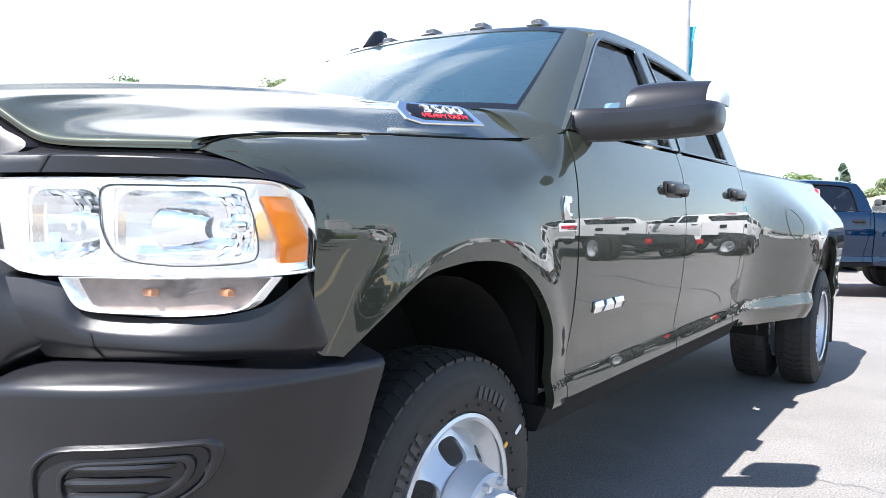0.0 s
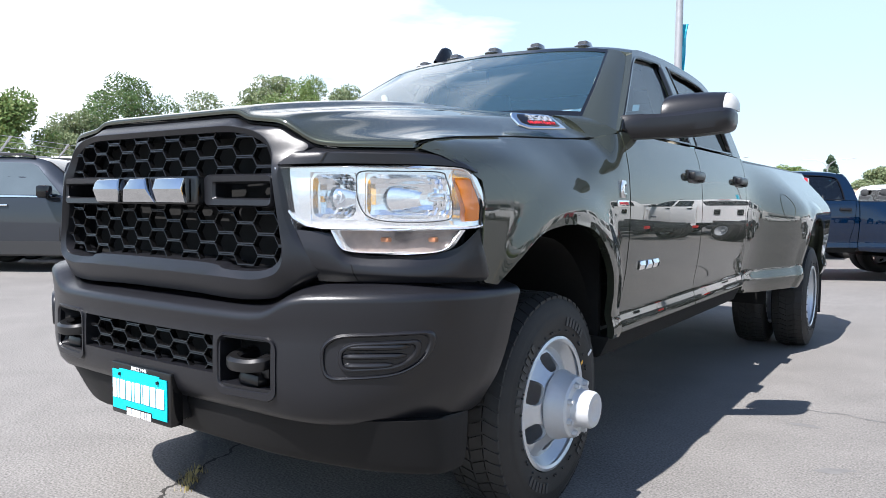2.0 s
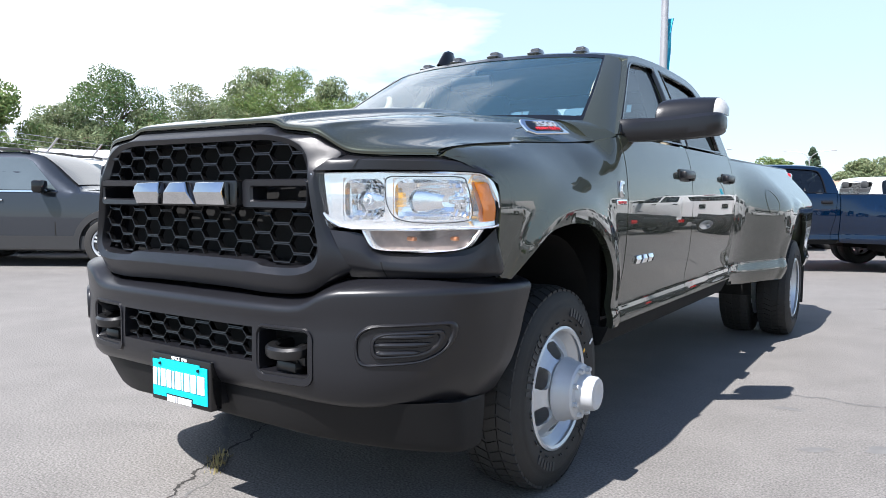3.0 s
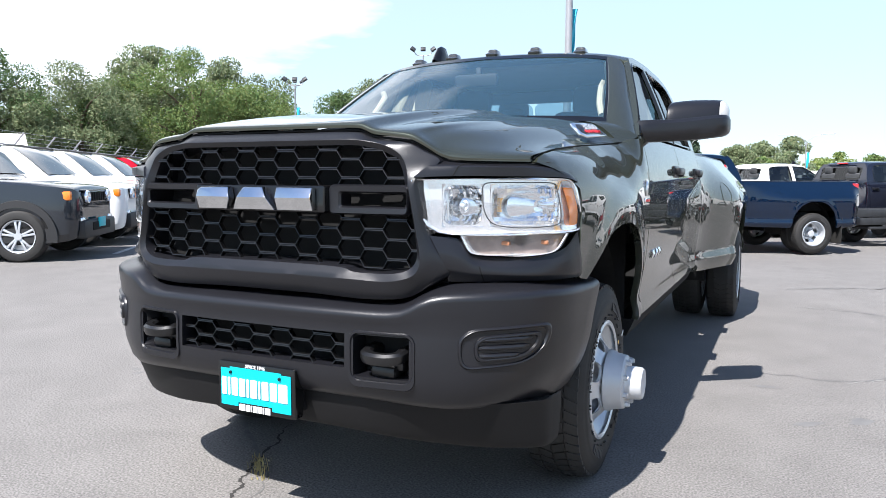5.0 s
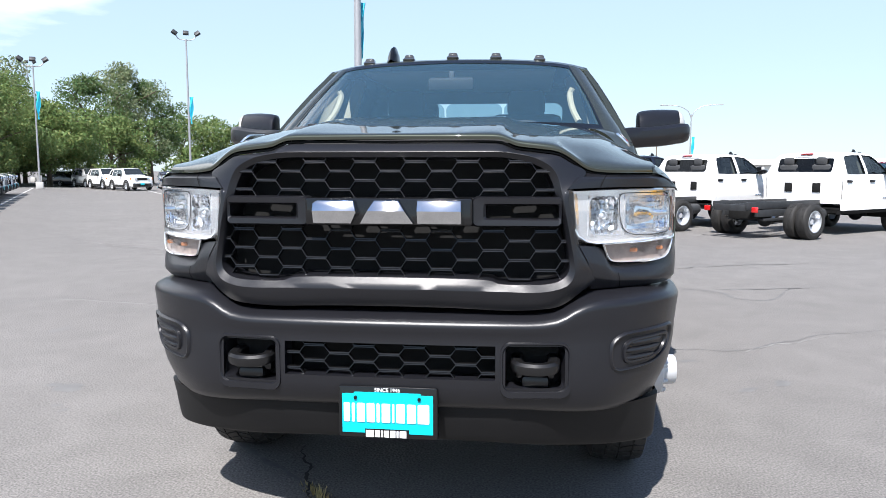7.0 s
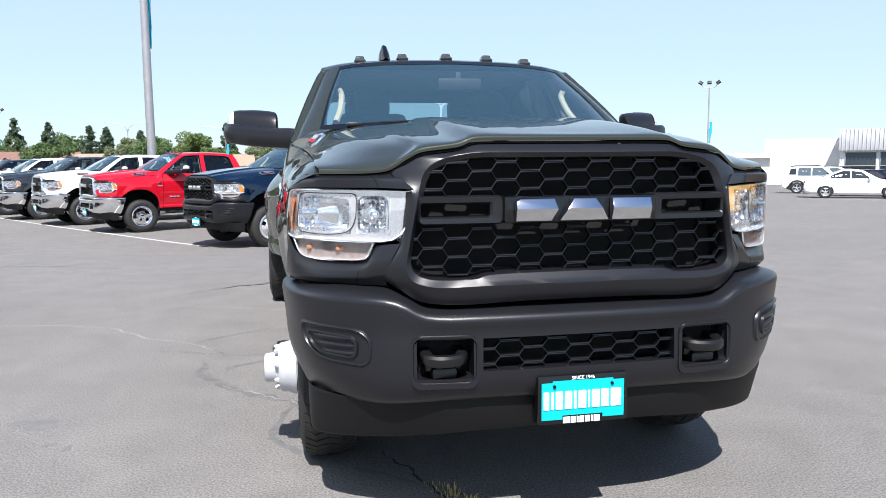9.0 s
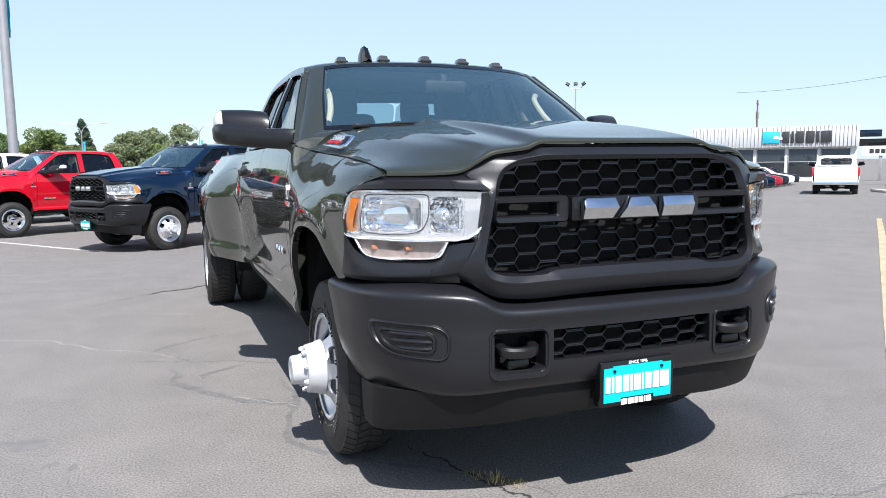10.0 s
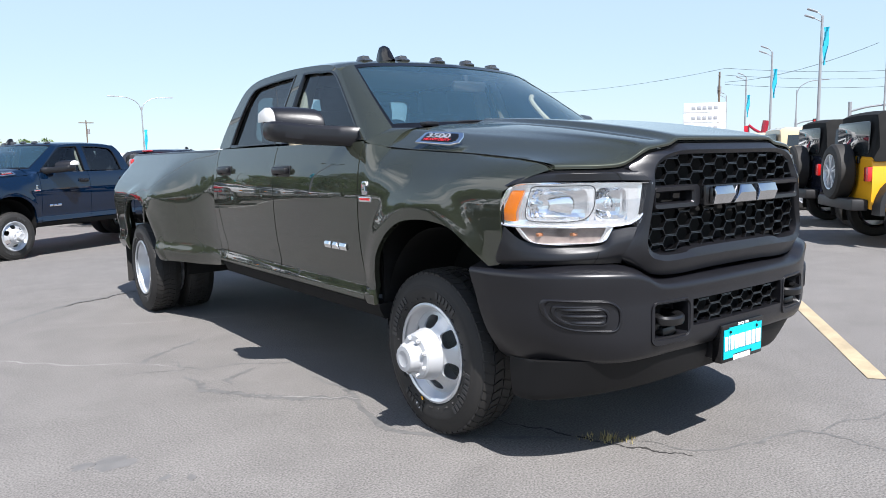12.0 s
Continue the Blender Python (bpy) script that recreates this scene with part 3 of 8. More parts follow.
def cab_back():
    """The wall behind the cab, with its window opening."""
    outer = dense([(-.95, .75), (.95, .75), (.962, 1.40), (.90, 1.62), (.79, 1.86), (.70, 1.93), (-.70, 1.93), (-.79, 1.86), (-.90, 1.62), (-.962, 1.40)], 0.1)
    hole = dense(rounded(-.70, .70, 1.50, 1.83, 0.06), 0.1)
    v, f = filled(outer, [hole])
    return flange([(x, 3.735 - 0.32 * max(0.0, z - 1.45), z) for x, z in v], f, (0, -1, 0), 0.04)


# ---- bed ----
def bed_panel(dually):
    inner = arch(AXLE_R, 0.44, 0.49, 0.50, 0.60, 2.3, 40, 0.52, 0.52)
    edge = [(4.70, 0.52)] + [(y, 0.525) for y in (4.4, 4.1)] + [(3.80, 0.545)] + [(3.765, z) for z in np.linspace(0.58, 1.40, 16)] + \
        [(3.785, 1.428)] + [(y, 1.432) for y in np.linspace(3.9, 6.2, 24)] + [(6.24, 1.40)] + [(6.25, z) for z in np.linspace(1.3, 0.6, 10)] + [(6.22, 0.54), (5.70, 0.52)]
    return wrapped_panel(inner, edge, lambda y, z: bed_x(y, z, dually), 16, 130)


def bed_rail(dually):
    P = np.zeros((5, 30, 3))
    for j, y in enumerate(np.linspace(3.775, 6.24, 30)):
        x = bed_x(y, 1.43, dually)
        for i, (dx, dz) in enumerate(((0.004, 1.425), (-0.006, 1.440), (-0.05, 1.446), (-0.09, 1.440), (-0.095, 1.38))):
            P[i, j] = (x + dx, y, dz)
    return sheet(P)


def bed_tub():
    bm = bmesh.new()
    add_box(bm, -.86, .86, 3.79, 6.22, 0.84, 0.88)
    add_box(bm, -.90, .90, 3.775, 3.80, 0.80, 1.435)
    # unseen filler behind the cab, added to stop light falling through the gap
    add_box(bm, -.92, .92, 3.742, 3.774, 0.56, 1.40)
    for s in (-1, 1):
        add_box(bm, min(s * .87, s * .89), max(s * .87, s * .89), 3.79, 6.22, 0.86, 1.42)
    return bm_mesh("bed_floor", bm)


# ---- nose: fascia, grille, bumper ----
def fascia():
    """The black frame round the grille, from the hood's edge to above the bumper."""
    top = [(x, z) for x, y, z in HOOD_LIP[:9]]
    o = [(x, .105 + .055 * step01((x - .5) / .2), z - .013) for x, z in top] + [(.592, .088, 1.245), (.598, .080, 1.15), (.614, .092, 1.058), (.672, .120, .985), (.668, .122, .940), (.60, .110, .895), (.540, .10, .860), (.40, .085, .846), (.20, .080, .848), (0, .080, .848)]
    a = [(x * .994, .082 + .034 * step01((x - .5) / .16), z - .014) for x, z in top] + [(.576, .056, 1.238), (.584, .054, 1.15), (.603, .066, 1.058), (.640, .086, .985), (.628, .084, .925), (.566, .066, .872), (.50, .050, .857), (.38, .040, .852), (.20, .036, .858), (0, .034, .860)]
    b = [(0, .046, 1.362), (.20, .046, 1.362), (.320, .048, 1.362), (.358, .050, 1.361), (.395, .052, 1.357), (.445, .056, 1.348), (.485, .060, 1.334), (.520, .062, 1.312), (.542, .060, 1.276), (.556, .046, 1.215), (.571, .044, 1.14), (.586, .046, 1.06), (.598, .046, .985), (.580, .040, .940), (.530, .030, .920), (.470, .026, .913), (.38, .018, .915), (.20, .012, .918), (0, .010, .918)]
    c = [(0, .056, 1.344), (.20, .056, 1.344), (.315, .058, 1.344), (.350, .060, 1.343), (.385, .062, 1.340), (.432, .066, 1.331), (.468, .070, 1.319), (.500, .074, 1.300), (.522, .074, 1.262), (.536, .066, 1.21), (.557, .064, 1.14), (.572, .064, 1.06), (.580, .058, .992), (.560, .050, .958), (.515, .040, .942), (.440, .036, .938), (.36, .034, .940), (.30, .032, .954), (0, .030, .957)]
    d = [(x * 0.985, y + .075, z + (1.14 - z) * 0.03) for x, y, z in c]
    P = crisp([curve(r, 5) for r in (o, a, b, c, d)], .045)
    return bm_mesh("fascia", both(*flange(*sheet(P), (0, 1, 0), 0.03)), 30, fix=False)


def wing_top_rows():
    a = [(.632, .142, 1.295), (.720, .186, 1.287), (.800, .244, 1.286), (.866, .303, 1.286), (.914, .378, 1.282), (.952, .436, 1.262), (.972, .470, 1.236)]
    b = [(.604, .082, 1.276), (.710, .140, 1.277), (.800, .204, 1.277), (.876, .270, 1.276), (.934, .352, 1.271), (.965, .412, 1.252), (.980, .452, 1.232)]
    c = [(.570, .052, 1.243), (.700, .132, 1.247), (.800, .206, 1.247), (.884, .278, 1.247), (.944, .360, 1.245), (.970, .404, 1.240), (.984, .446, 1.229)]
    return crisp([curve(r, 5) for r in (a, b, c)], .06)


def wing_top():
    """The dark strip over a headlamp."""
    return flange(*sheet(wing_top_rows()), (-0.3, 1, 0), 0.03)


def seam_line(P, col, r0, r1, out=(0.0012, -0.0016, 0.0006), w=0.0022):
    """A narrow dark joint that runs across a panel along one of its columns."""
    q = np.array(P)[r0:r1, col]
    t = np.array(P)[r0:r1, col + 1] - q
    t /= np.linalg.norm(t, axis=1)[:, None]
    o = np.array(out)
    return sheet(np.stack([q - t * w + o, q + t * w + o]))


def lamp_housing():
    """Dark box behind a headlamp and its surround."""
    P = np.zeros((6, 14, 3))
    for i, z in enumerate((.92, .98, 1.06, 1.15, 1.20, 1.232)):
        for j, x in enumerate(np.linspace(.60, .93, 14)):
            P[i, j] = (x, lamp_y(x, 1.15) + .105 + .02 * (j == 13), z)
    return sheet(P)


def wing_low_rows():
    a = [(.612, .086, 1.060), (.690, .152, 1.046), (.728, .186, .996), (.86, .288, .986), (.948, .390, 1.006), (.980, .468, 1.062)]
    b = [(.640, .088, 1.010), (.700, .132, .990), (.745, .168, .965), (.87, .272, .956), (.960, .392, .966), (.990, .482, .990)]
    c = [(.658, .104, .957), (.706, .138, .945), (.752, .170, .938), (.88, .272, .930), (.964, .396, .928), (.992, .500, .924)]
    d = [(.655, .135, .913), (.706, .165, .912), (.752, .195, .911), (.875, .295, .909), (.950, .410, .907), (.980, .510, .905)]
    return crisp([curve(r, 5) for r in (a, b, c, d)], .10)


def wing_low():
    """The dark panel under a headlamp."""
    return flange(*sheet(wing_low_rows()), (-0.3, 1, 0), 0.03)


def hex_wave(x0, x1, z, period, rise, phase):
    """One bent bar of the honeycomb: flats and slopes in turn."""
    pts, k = [], math.floor(x0 / period) - 1
    while k * period < x1 + period:
        base = (k + phase) * period
        for f, h in ((-.20, 1), (.20, 1), (.30, 0), (.70, 0)):
            pts.append((base + f * period, z + rise * h))
        k += 1
    out = []
    for (xa, za), (xb, zb) in zip(pts, pts[1:]):
        if xb <= x0 or xa >= x1:
            continue
        ta, tb = max(0.0, (x0 - xa) / (xb - xa)), min(1.0, (x1 - xa) / (xb - xa))
        p, q = (xa + (xb - xa) * ta, za + (zb - za) * ta), (xa + (xb - xa) * tb, za + (zb - za) * tb)
        if not out:
            out.append(p)
        out.append(q)
    return out


def honeycomb(name, z0, z1, y, half, rows, period=0.168):
    """A mesh of bent bars that meet in flat hexagons, clipped to the opening's width half(z), curved back at the sides."""
    bm = bmesh.new()
    step = (z1 - z0) / rows
    rise = step - 0.005
    for k in range(rows + 1):
        z = z0 + step * k - rise / 2
        h = half(min(max(z, z0), z1))
        pts = hex_wave(-h, h, z, period, rise, 0.5 * (k % 2))
        rings = []
        for i, (x, zz) in enumerate(pts):
            yy = y(x)
            t = 0.0034
            rings.append([bm.verts.new(v) for v in ((x, yy + .008, zz + t), (x, yy + .0034, zz + t), (x, yy + .0018, zz + t * .66), (x, yy + .0010, zz - t * .2), (x, yy + .0036, zz - t), (x, yy + .022, zz - t * .8), (x, yy + .022, zz + t * .8))])
        for u, v in zip(rings, rings[1:]):
            for i in range(7):
                bm.faces.new((u[i], u[(i + 1) % 7], v[(i + 1) % 7], v[i]))
    return bm_mesh(name, bm, 25)


def grille_half(z):
    return float(np.interp(z, [0.94, 0.99, 1.06, 1.14, 1.21, 1.265, 1.32, 1.345], [0.556, 0.584, 0.580, 0.565, 0.545, 0.530, 0.492, 0.435]))


def bump_plan(u):
    """Plan of the bumper: u = 0 at the middle, 1 at the end by the wheel. Gives x and y."""
    pts = [(0, -.004), (.2, -.003), (.42, .008), (.58, .030), (.70, .072), (.80, .130), (.885, .205), (.945, .295), (.982, .41), (1.006, .595)]
    c = curve(pts, 8)
    s = np.r_[0, np.cumsum(np.hypot(*np.diff(c, axis=0).T))]
    s /= s[-1]
    return float(np.interp(u, s, c[:, 0])), float(np.interp(u, s, c[:, 1])), s, c


def bump_top(x):
    return float(np.interp(x, [0, .47, .53, .565, .60, .635, .67, .72, .80, .93, 1.0], [.845, .845, .849, .863, .884, .898, .905, .908, .910, .910, .902]))


def bump_bottom(x):
    return float(np.interp(x, [0, .45, .7, .88, .95, .99], [.524, .520, .506, .500, .492, .482]))


def bumper_mesh():
    """The bumper's shell: a slanted top shelf over a rounded ridge, openings for the lower grille and the tow hooks, and a hull that draws in towards its foot."""
    s, c = bump_plan(0)[2:]
    xs = [0, .06, .12, .18, .24, .30, .348, .364, .380, .42, .46, .50, .54, .570, .60, .635, .67, .70, .74, .78, .82, .86, .89, .915]
    us = [float(np.interp(x, c[:, 0], s)) for x in xs]
    us += list(np.linspace(us[-1], 1.0, 14)[1:])
    cols = []
    for u in us:
        x, y = bump_plan(u)[:2]
        nx, ny = np.interp(x, [0, .6, .8, .95, 1.0], [0, .25, .55, .9, 1.0]), np.interp(x, [0, .6, .8, .95, 1.0], [-1, -.97, -.83, -.4, 0])
        zb, zt = bump_bottom(x), bump_top(x)
        zr = zt - .034
        col = []
        for z, off in ((zb + .020, -.075), (zb, -.045), (zb + .006, -.030), (zb + .030, -.012), (.585, .000), (.606, .003), (.630, .004), (.665, .004), (.705, .003), (.742, .001), (.757, .0),
                       (.757 + (zr - .757) * .45, .003), (zr - .014, .008), (zr - .004, .007), (zr + .005, .001), (zr + .012, -.010), (zr + .022, -.045), (zt, -.085), (zt - .004, -.13)):
            low = max(0.0, (.84 - z) / .36)
            col.append((x + nx * off - .074 * low ** 2.0 * step01((x - .62) / .36), y + ny * off - .12 * max(0.0, (.88 - z) / .41) * step01((y - .34) / .26), z))
        cols.append(col)
    P = np.array(cols).transpose(1, 0, 2)

    def skip(i, j):
        x = (bump_plan(us[j])[0] + bump_plan(us[j + 1])[0]) / 2
        if x < .348 and 6 <= i < 9:
            return True
        return .380 < x < .570 and 5 <= i < 9
    v, f = flange(*sheet(P, skip=skip), (0, 1, 0), 0.075)
    return bm_mesh("bumper", both(v, f), 40, fix=False)


def on_bumper(x, z, out=0.0):
    s, c = bump_plan(0)[2:]
    u = float(np.interp(x, c[:, 0], s)) if x < 0.99 else 1.0
    px, py = bump_plan(u)[:2]
    nx, ny = np.interp(px, [0, .6, .8, .95, 1.0], [0, .25, .55, .9, 1.0]), np.interp(px, [0, .6, .8, .95, 1.0], [-1, -.97, -.83, -.4, 0])
    low = max(0.0, (.84 - z) / .36)
    return px + nx * out - .074 * low ** 2.0 * step01((px - .62) / .36), py + ny * out - .12 * max(0.0, (.88 - z) / .41) * step01((py - .34) / .26), z


PAD_LOOP = smooth_loop([(.728, .676), (.724, .726), (.738, .752), (.77, .768), (.84, .772), (.912, .774), (.934, .770), (.940, .745), (.932, .705), (.908, .675), (.870, .660), (.79, .655), (.748, .655)], 3)


def corner_pad():
    """The pad in a bumper's corner: a sunken moulding whose rim rises again to a framed island."""
    c = Vector((.832, 0, .714))
    rings = ((1.09, 1.15, .0005, 0), (1.06, 1.09, .0085, 0), (1.03, 1.045, .0110, 0), (1.00, 0.995, .0095, 0), (0.975, 0.94, .0020, 0), (.93, .86, .0012, 0), (.78, .74, .0015, .012), (.755, .69, .0105, .012), (.72, .63, .0120, .012), (.69, .57, .0110, .012), (.67, .53, .0030, .012))
    P = np.zeros((len(rings), len(PAD_LOOP), 3))
    for i, (kx, kz, o, dx) in enumerate(rings):
        for j, (x, z) in enumerate(PAD_LOOP):
            P[i, j] = on_bumper(c.x + dx + (x - c.x) * kx, c.z + (z - c.z) * kz, o)
    v, f = sheet(P, close=True)
    n = len(PAD_LOOP)
    f.append(tuple(range((len(rings) - 1) * n, len(rings) * n)))
    return v, f


def pad_rib(k):
    P = np.zeros((5, 14, 3))
    zc = .688 + .026 * k
    x0, x1 = ((.772, .885), (.765, .905), (.770, .910))[k]
    for j, x in enumerate(np.linspace(x0, x1, 14)):
        e = 1 - abs(2 * j / 13 - 1) ** 6
        for i, (dz, o) in enumerate(((-.010, .001), (-.006, .003 + .007 * e), (0, .003 + .010 * e), (.006, .003 + .007 * e), (.010, .001))):
            P[i, j] = on_bumper(x, zc + dz * (0.4 + 0.6 * e), o)
    return sheet(P)


def airdam():
    """The skirt under the bumper, raked back towards its foot, with a rolled lower edge."""
    a = [(0, .055, .545), (.30, .057, .543), (.50, .066, .538), (.70, .120, .524), (.84, .225, .516), (.912, .330, .508), (.925, .455, .498)]
    b = [(0, .056, .490), (.30, .058, .488), (.50, .078, .482), (.70, .148, .470), (.84, .246, .462), (.910, .345, .454), (.924, .455, .448)]
    c = [(0, .086, .400), (.30, .092, .396), (.50, .128, .380), (.70, .206, .362), (.83, .288, .350), (.903, .368, .340), (.918, .446, .334)]
    d = [(0, .110, .394), (.30, .116, .390), (.50, .152, .374), (.70, .230, .356), (.815, .310, .344), (.880, .385, .335), (.895, .450, .330)]
    return bm_mesh("air_dam", both(*flange(*sheet(surf([a, b, c, d], 4, 5)), (0, 1, 0), 0.05)), 50, fix=False)


def tow_hook():
    """A thick forged loop lying flat above a rounded catch plate."""
    loop = curve([(.424, .14, 0), (.416, .05, 0), (.426, .012, 0), (.476, -.004, 0), (.526, .012, 0), (.536, .05, 0), (.528, .14, 0)], 6)
    P = []
    for k, p in enumerate(loop):
        d = loop[min(k + 1, len(loop) - 1)] - loop[max(k - 1, 0)]
        nx, ny = -d[1] / math.hypot(d[0], d[1]), d[0] / math.hypot(d[0], d[1])
        up = .010 * min(1.0, max(0.0, (p[1] - .0) / .05))
        P.append([(p[0] + nx * a, p[1] + ny * a, .672 + up + b) for a, b in ((-.016, -.017), (-.020, -.008), (-.020, .010), (-.011, .019), (.011, .019), (.020, .010), (.020, -.008), (.016, -.017))])
    v, f = sheet(np.array(P), close=True)
    bm = bmesh.new()
    vs = [bm.verts.new(q) for q in v]
    for q in f:
        bm.faces.new([vs[i] for i in q])
    add_box(bm, .430, .522, .020, .12, .602, .644, .016)
    add_box(bm, .412, .540, .045, .12, .626, .664, .010)
    return bm


def pocket():
    """The dark well behind a tow hook."""
    bm = bmesh.new()
    add_box(bm, .360, .592, .100, .20, .575, .765)
    return bm


def pocket_rim():
    """Moulded rim of a tow hook's opening, with a broad slanted sill at its foot."""
    loop = rounded(.374, .578, .596, .746, 0.030, 5)
    P = np.zeros((5, len(loop), 3))
    cx, cz = .476, .672
    for i, (k, o) in enumerate(((1.16, -.003), (1.10, .008), (1.04, .008), (0.97, -.004), (0.92, -.075))):
        for j, (x, z) in enumerate(loop):
            sill = .014 if (z < .62 and i < 2) else 0.0
            P[i, j] = on_bumper(cx + (x - cx) * min(k, 1.10), cz + (z - cz) * k - sill, o)
    return sheet(P, close=True)


# ---- headlamp ----
LAMP = [(.562, 1.234), (.70, 1.240), (.85, 1.240), (.935, 1.239), (.957, 1.238), (.966, 1.234), (.971, 1.222), (.977, 1.18), (.982, 1.14), (.9835, 1.105), (.983, 1.078), (.976, 1.067), (.95, 1.066), (.80, 1.064), (.602, 1.062)]
LAMP = LAMP[:1] + eased(LAMP)[2:-2] + LAMP[-1:]
LAMP_LOW = [(.694, 1.060), (.699, 1.046), (.711, 1.014), (.722, 1.002), (.75, .996), (.84, .993), (.90, .995), (.930, 1.001), (.945, 1.016), (.958, 1.052), (.962, 1.064)]
LAMP_LOW = LAMP_LOW[:1] + eased(LAMP_LOW)[2:-2] + LAMP_LOW[-1:]


def lamp_y(x, z):
    """The lamp lens's surface, swept back towards the fender."""
    return float(np.interp(x, [.55, .60, .70, .80, .88, .925, .950, .965, .975, .985, .99], [.046, .076, .142, .216, .284, .336, .372, .408, .450, .505, .535])) + 0.10 * (z - 1.15) ** 2 + 0.03 * (1.15 - z) * (1 if z < 1.15 else 0)


def lamp_grid(loop, off):
    """The lens as a ribbed grid inside its outline."""
    c = np.mean(np.array(loop), axis=0)
    p = dense(loop, 0.03)
    P = np.zeros((5, len(p), 3))
    for i, k in enumerate((1.0, .75, .5, .25, .02)):
        for j, (x, z) in enumerate(p):
            a, b = c[0] + (x - c[0]) * k, c[1] + (z - c[1]) * k
            P[i, j] = (a, lamp_y(a, b) + off, b)
    v, f = sheet(P, close=True)
    f.append(tuple(range(4 * len(p), 5 * len(p))))
    return v, f


def lamp_rim(loop, w=0.012, depth=0.05):
    c = np.mean(np.array(loop), axis=0)
    p = dense(loop, 0.03)
    P = np.zeros((5, len(p), 3))
    for i, (d, o) in enumerate(((0.004, .02), (0.003, -.001), (-w * .4, -.003), (-w, .002), (-w * 1.2, depth))):
        for j, (x, z) in enumerate(p):
            r = math.hypot(x - c[0], z - c[1])
            a, b = x + (x - c[0]) / r * d, z + (z - c[1]) / r * d
            P[i, j] = (a, lamp_y(x, z) + o, b)
    return sheet(P, close=True)


def bowl(x0, x1, z0, z1, depth, nu, nv, tilt, cut, seed):
    """A lamp's reflector: a squarish mirror dish, smooth at its inner end and cut into leaning facets past the cut."""
    rng = np.random.default_rng(seed)
    cx, rx, cz, rz = (x0 + x1) / 2, (x1 - x0) / 2, (z0 + z1) / 2, (z1 - z0) / 2

    def dish(u, v):
        d = (1 - abs(u) ** 2.6) * (1 - abs(v) ** 3.0)
        x, z = cx + rx * u, cz + rz * v
        return np.array((x, lamp_y(x, z) + .012 + depth * max(0.0, d) ** .75, z))
    us, vs = np.linspace(-1, 1, nu + 1), np.linspace(-1, 1, nv + 1)
    verts, faces = [], []
    for i in range(nu):
        for k in range(nv):
            lean = tilt if us[i] >= cut else .012
            a, b = lean * (1 if i % 2 else -1) * (.4 + .9 * rng.random()), lean * .7 * rng.normal()
            n = len(verts)
            for du, dv in ((0, 0), (1, 0), (1, 1), (0, 1)):
                p = dish(us[i + du], vs[k + dv])
                p[1] += a * (du - .5) * rx * 2 / nu + b * (dv - .5) * rz * 2 / nv
                verts.append(tuple(p))
            faces.append((n, n + 1, n + 2, n + 3))
    return verts, faces


def horn(xa, xb, r, zc=1.150):
    """A stepped mirror horn that narrows towards the bulb, lying along the reflector."""
    rows, steps = [], 4
    for k in range(steps):
        for x in (xa + (xb - xa) * k / steps, xa + (xb - xa) * (k + .96) / steps):
            s = r * (1 - .13 * k) * (1.0 if x < xa + (xb - xa) * (k + .5) / steps else .97)
            rows.append([(x - .35 * s * math.cos(t), lamp_y(x, zc) + .046 - .62 * s * math.cos(t), zc + s * math.sin(t)) for t in np.linspace(-1.9, 1.9, 15)])
    return sheet(np.array(rows))


BOWL_IN = (.640, .748, 1.088, 1.222)
BOWL_OUT = (.766, .944, 1.088, 1.222)


def lamp_back():
    """The bright inner bezel of the lamp with the two openings for the bowls."""
    v, f = filled(dense(LAMP, 0.02), [dense(rounded(BOWL_IN[0] + .004, BOWL_IN[1] - .004, 1.092, 1.218, .025), .015), dense(rounded(BOWL_OUT[0] + .004, BOWL_OUT[1] - .004, 1.092, 1.218, .03), .012)])
    return [(x, lamp_y(x, z) + 0.014, z) for x, z in v], f


def lamp_divider():
    """The dark parting line round the outer chamber."""
    loop = smooth_loop([(.752, 1.222), (.80, 1.227), (.86, 1.227), (.925, 1.226), (.936, 1.205), (.945, 1.15), (.946, 1.105), (.930, 1.088), (.86, 1.082), (.80, 1.088), (.768, 1.104), (.752, 1.14), (.748, 1.18)], 4)
    return tube([(x, lamp_y(x, z) + .010, z) for x, z in loop + loop[:1]], .0016, 6, cap=False)


def lamp_wall():
    """The plain bright wall at the lamp's inner end, leaning back into the housing."""
    P = np.zeros((2, 8, 3))
    for j, z in enumerate(np.linspace(1.078, 1.226, 8)):
        for i, (x, d) in enumerate(((.592 + .10 * (1.226 - z), .010), (.648 + .03 * (1.226 - z), .034))):
            P[i, j] = (x, lamp_y(x, z) + d, z)
    return sheet(P)


def bulb_ring():
    """A round bulb cap in a dark collar, facing forwards."""
    v, f = lathe([(.020, .019), (0, .018), (-.002, .015), (.006, .013), (.004, .009), (-.012, .008), (-.015, .001)], 20)
    return [(.688 + y, lamp_y(.688, 1.152) + .040 + x, 1.152 + z) for x, y, z in v], f


def amber_marker():
    loop = [(.952, 1.211), (.967, 1.211), (.969, 1.206), (.976, 1.150), (.977, 1.130), (.9765, 1.092), (.974, 1.087), (.966, 1.086), (.9645, 1.090), (.9655, 1.120), (.9625, 1.145), (.957, 1.178), (.9515, 1.205)]
    v, f = filled(dense(loop, .02))
    return flange([(x, lamp_y(x, z) + 0.005, z) for x, z in v], f, (0, 1, 0), 0.008)


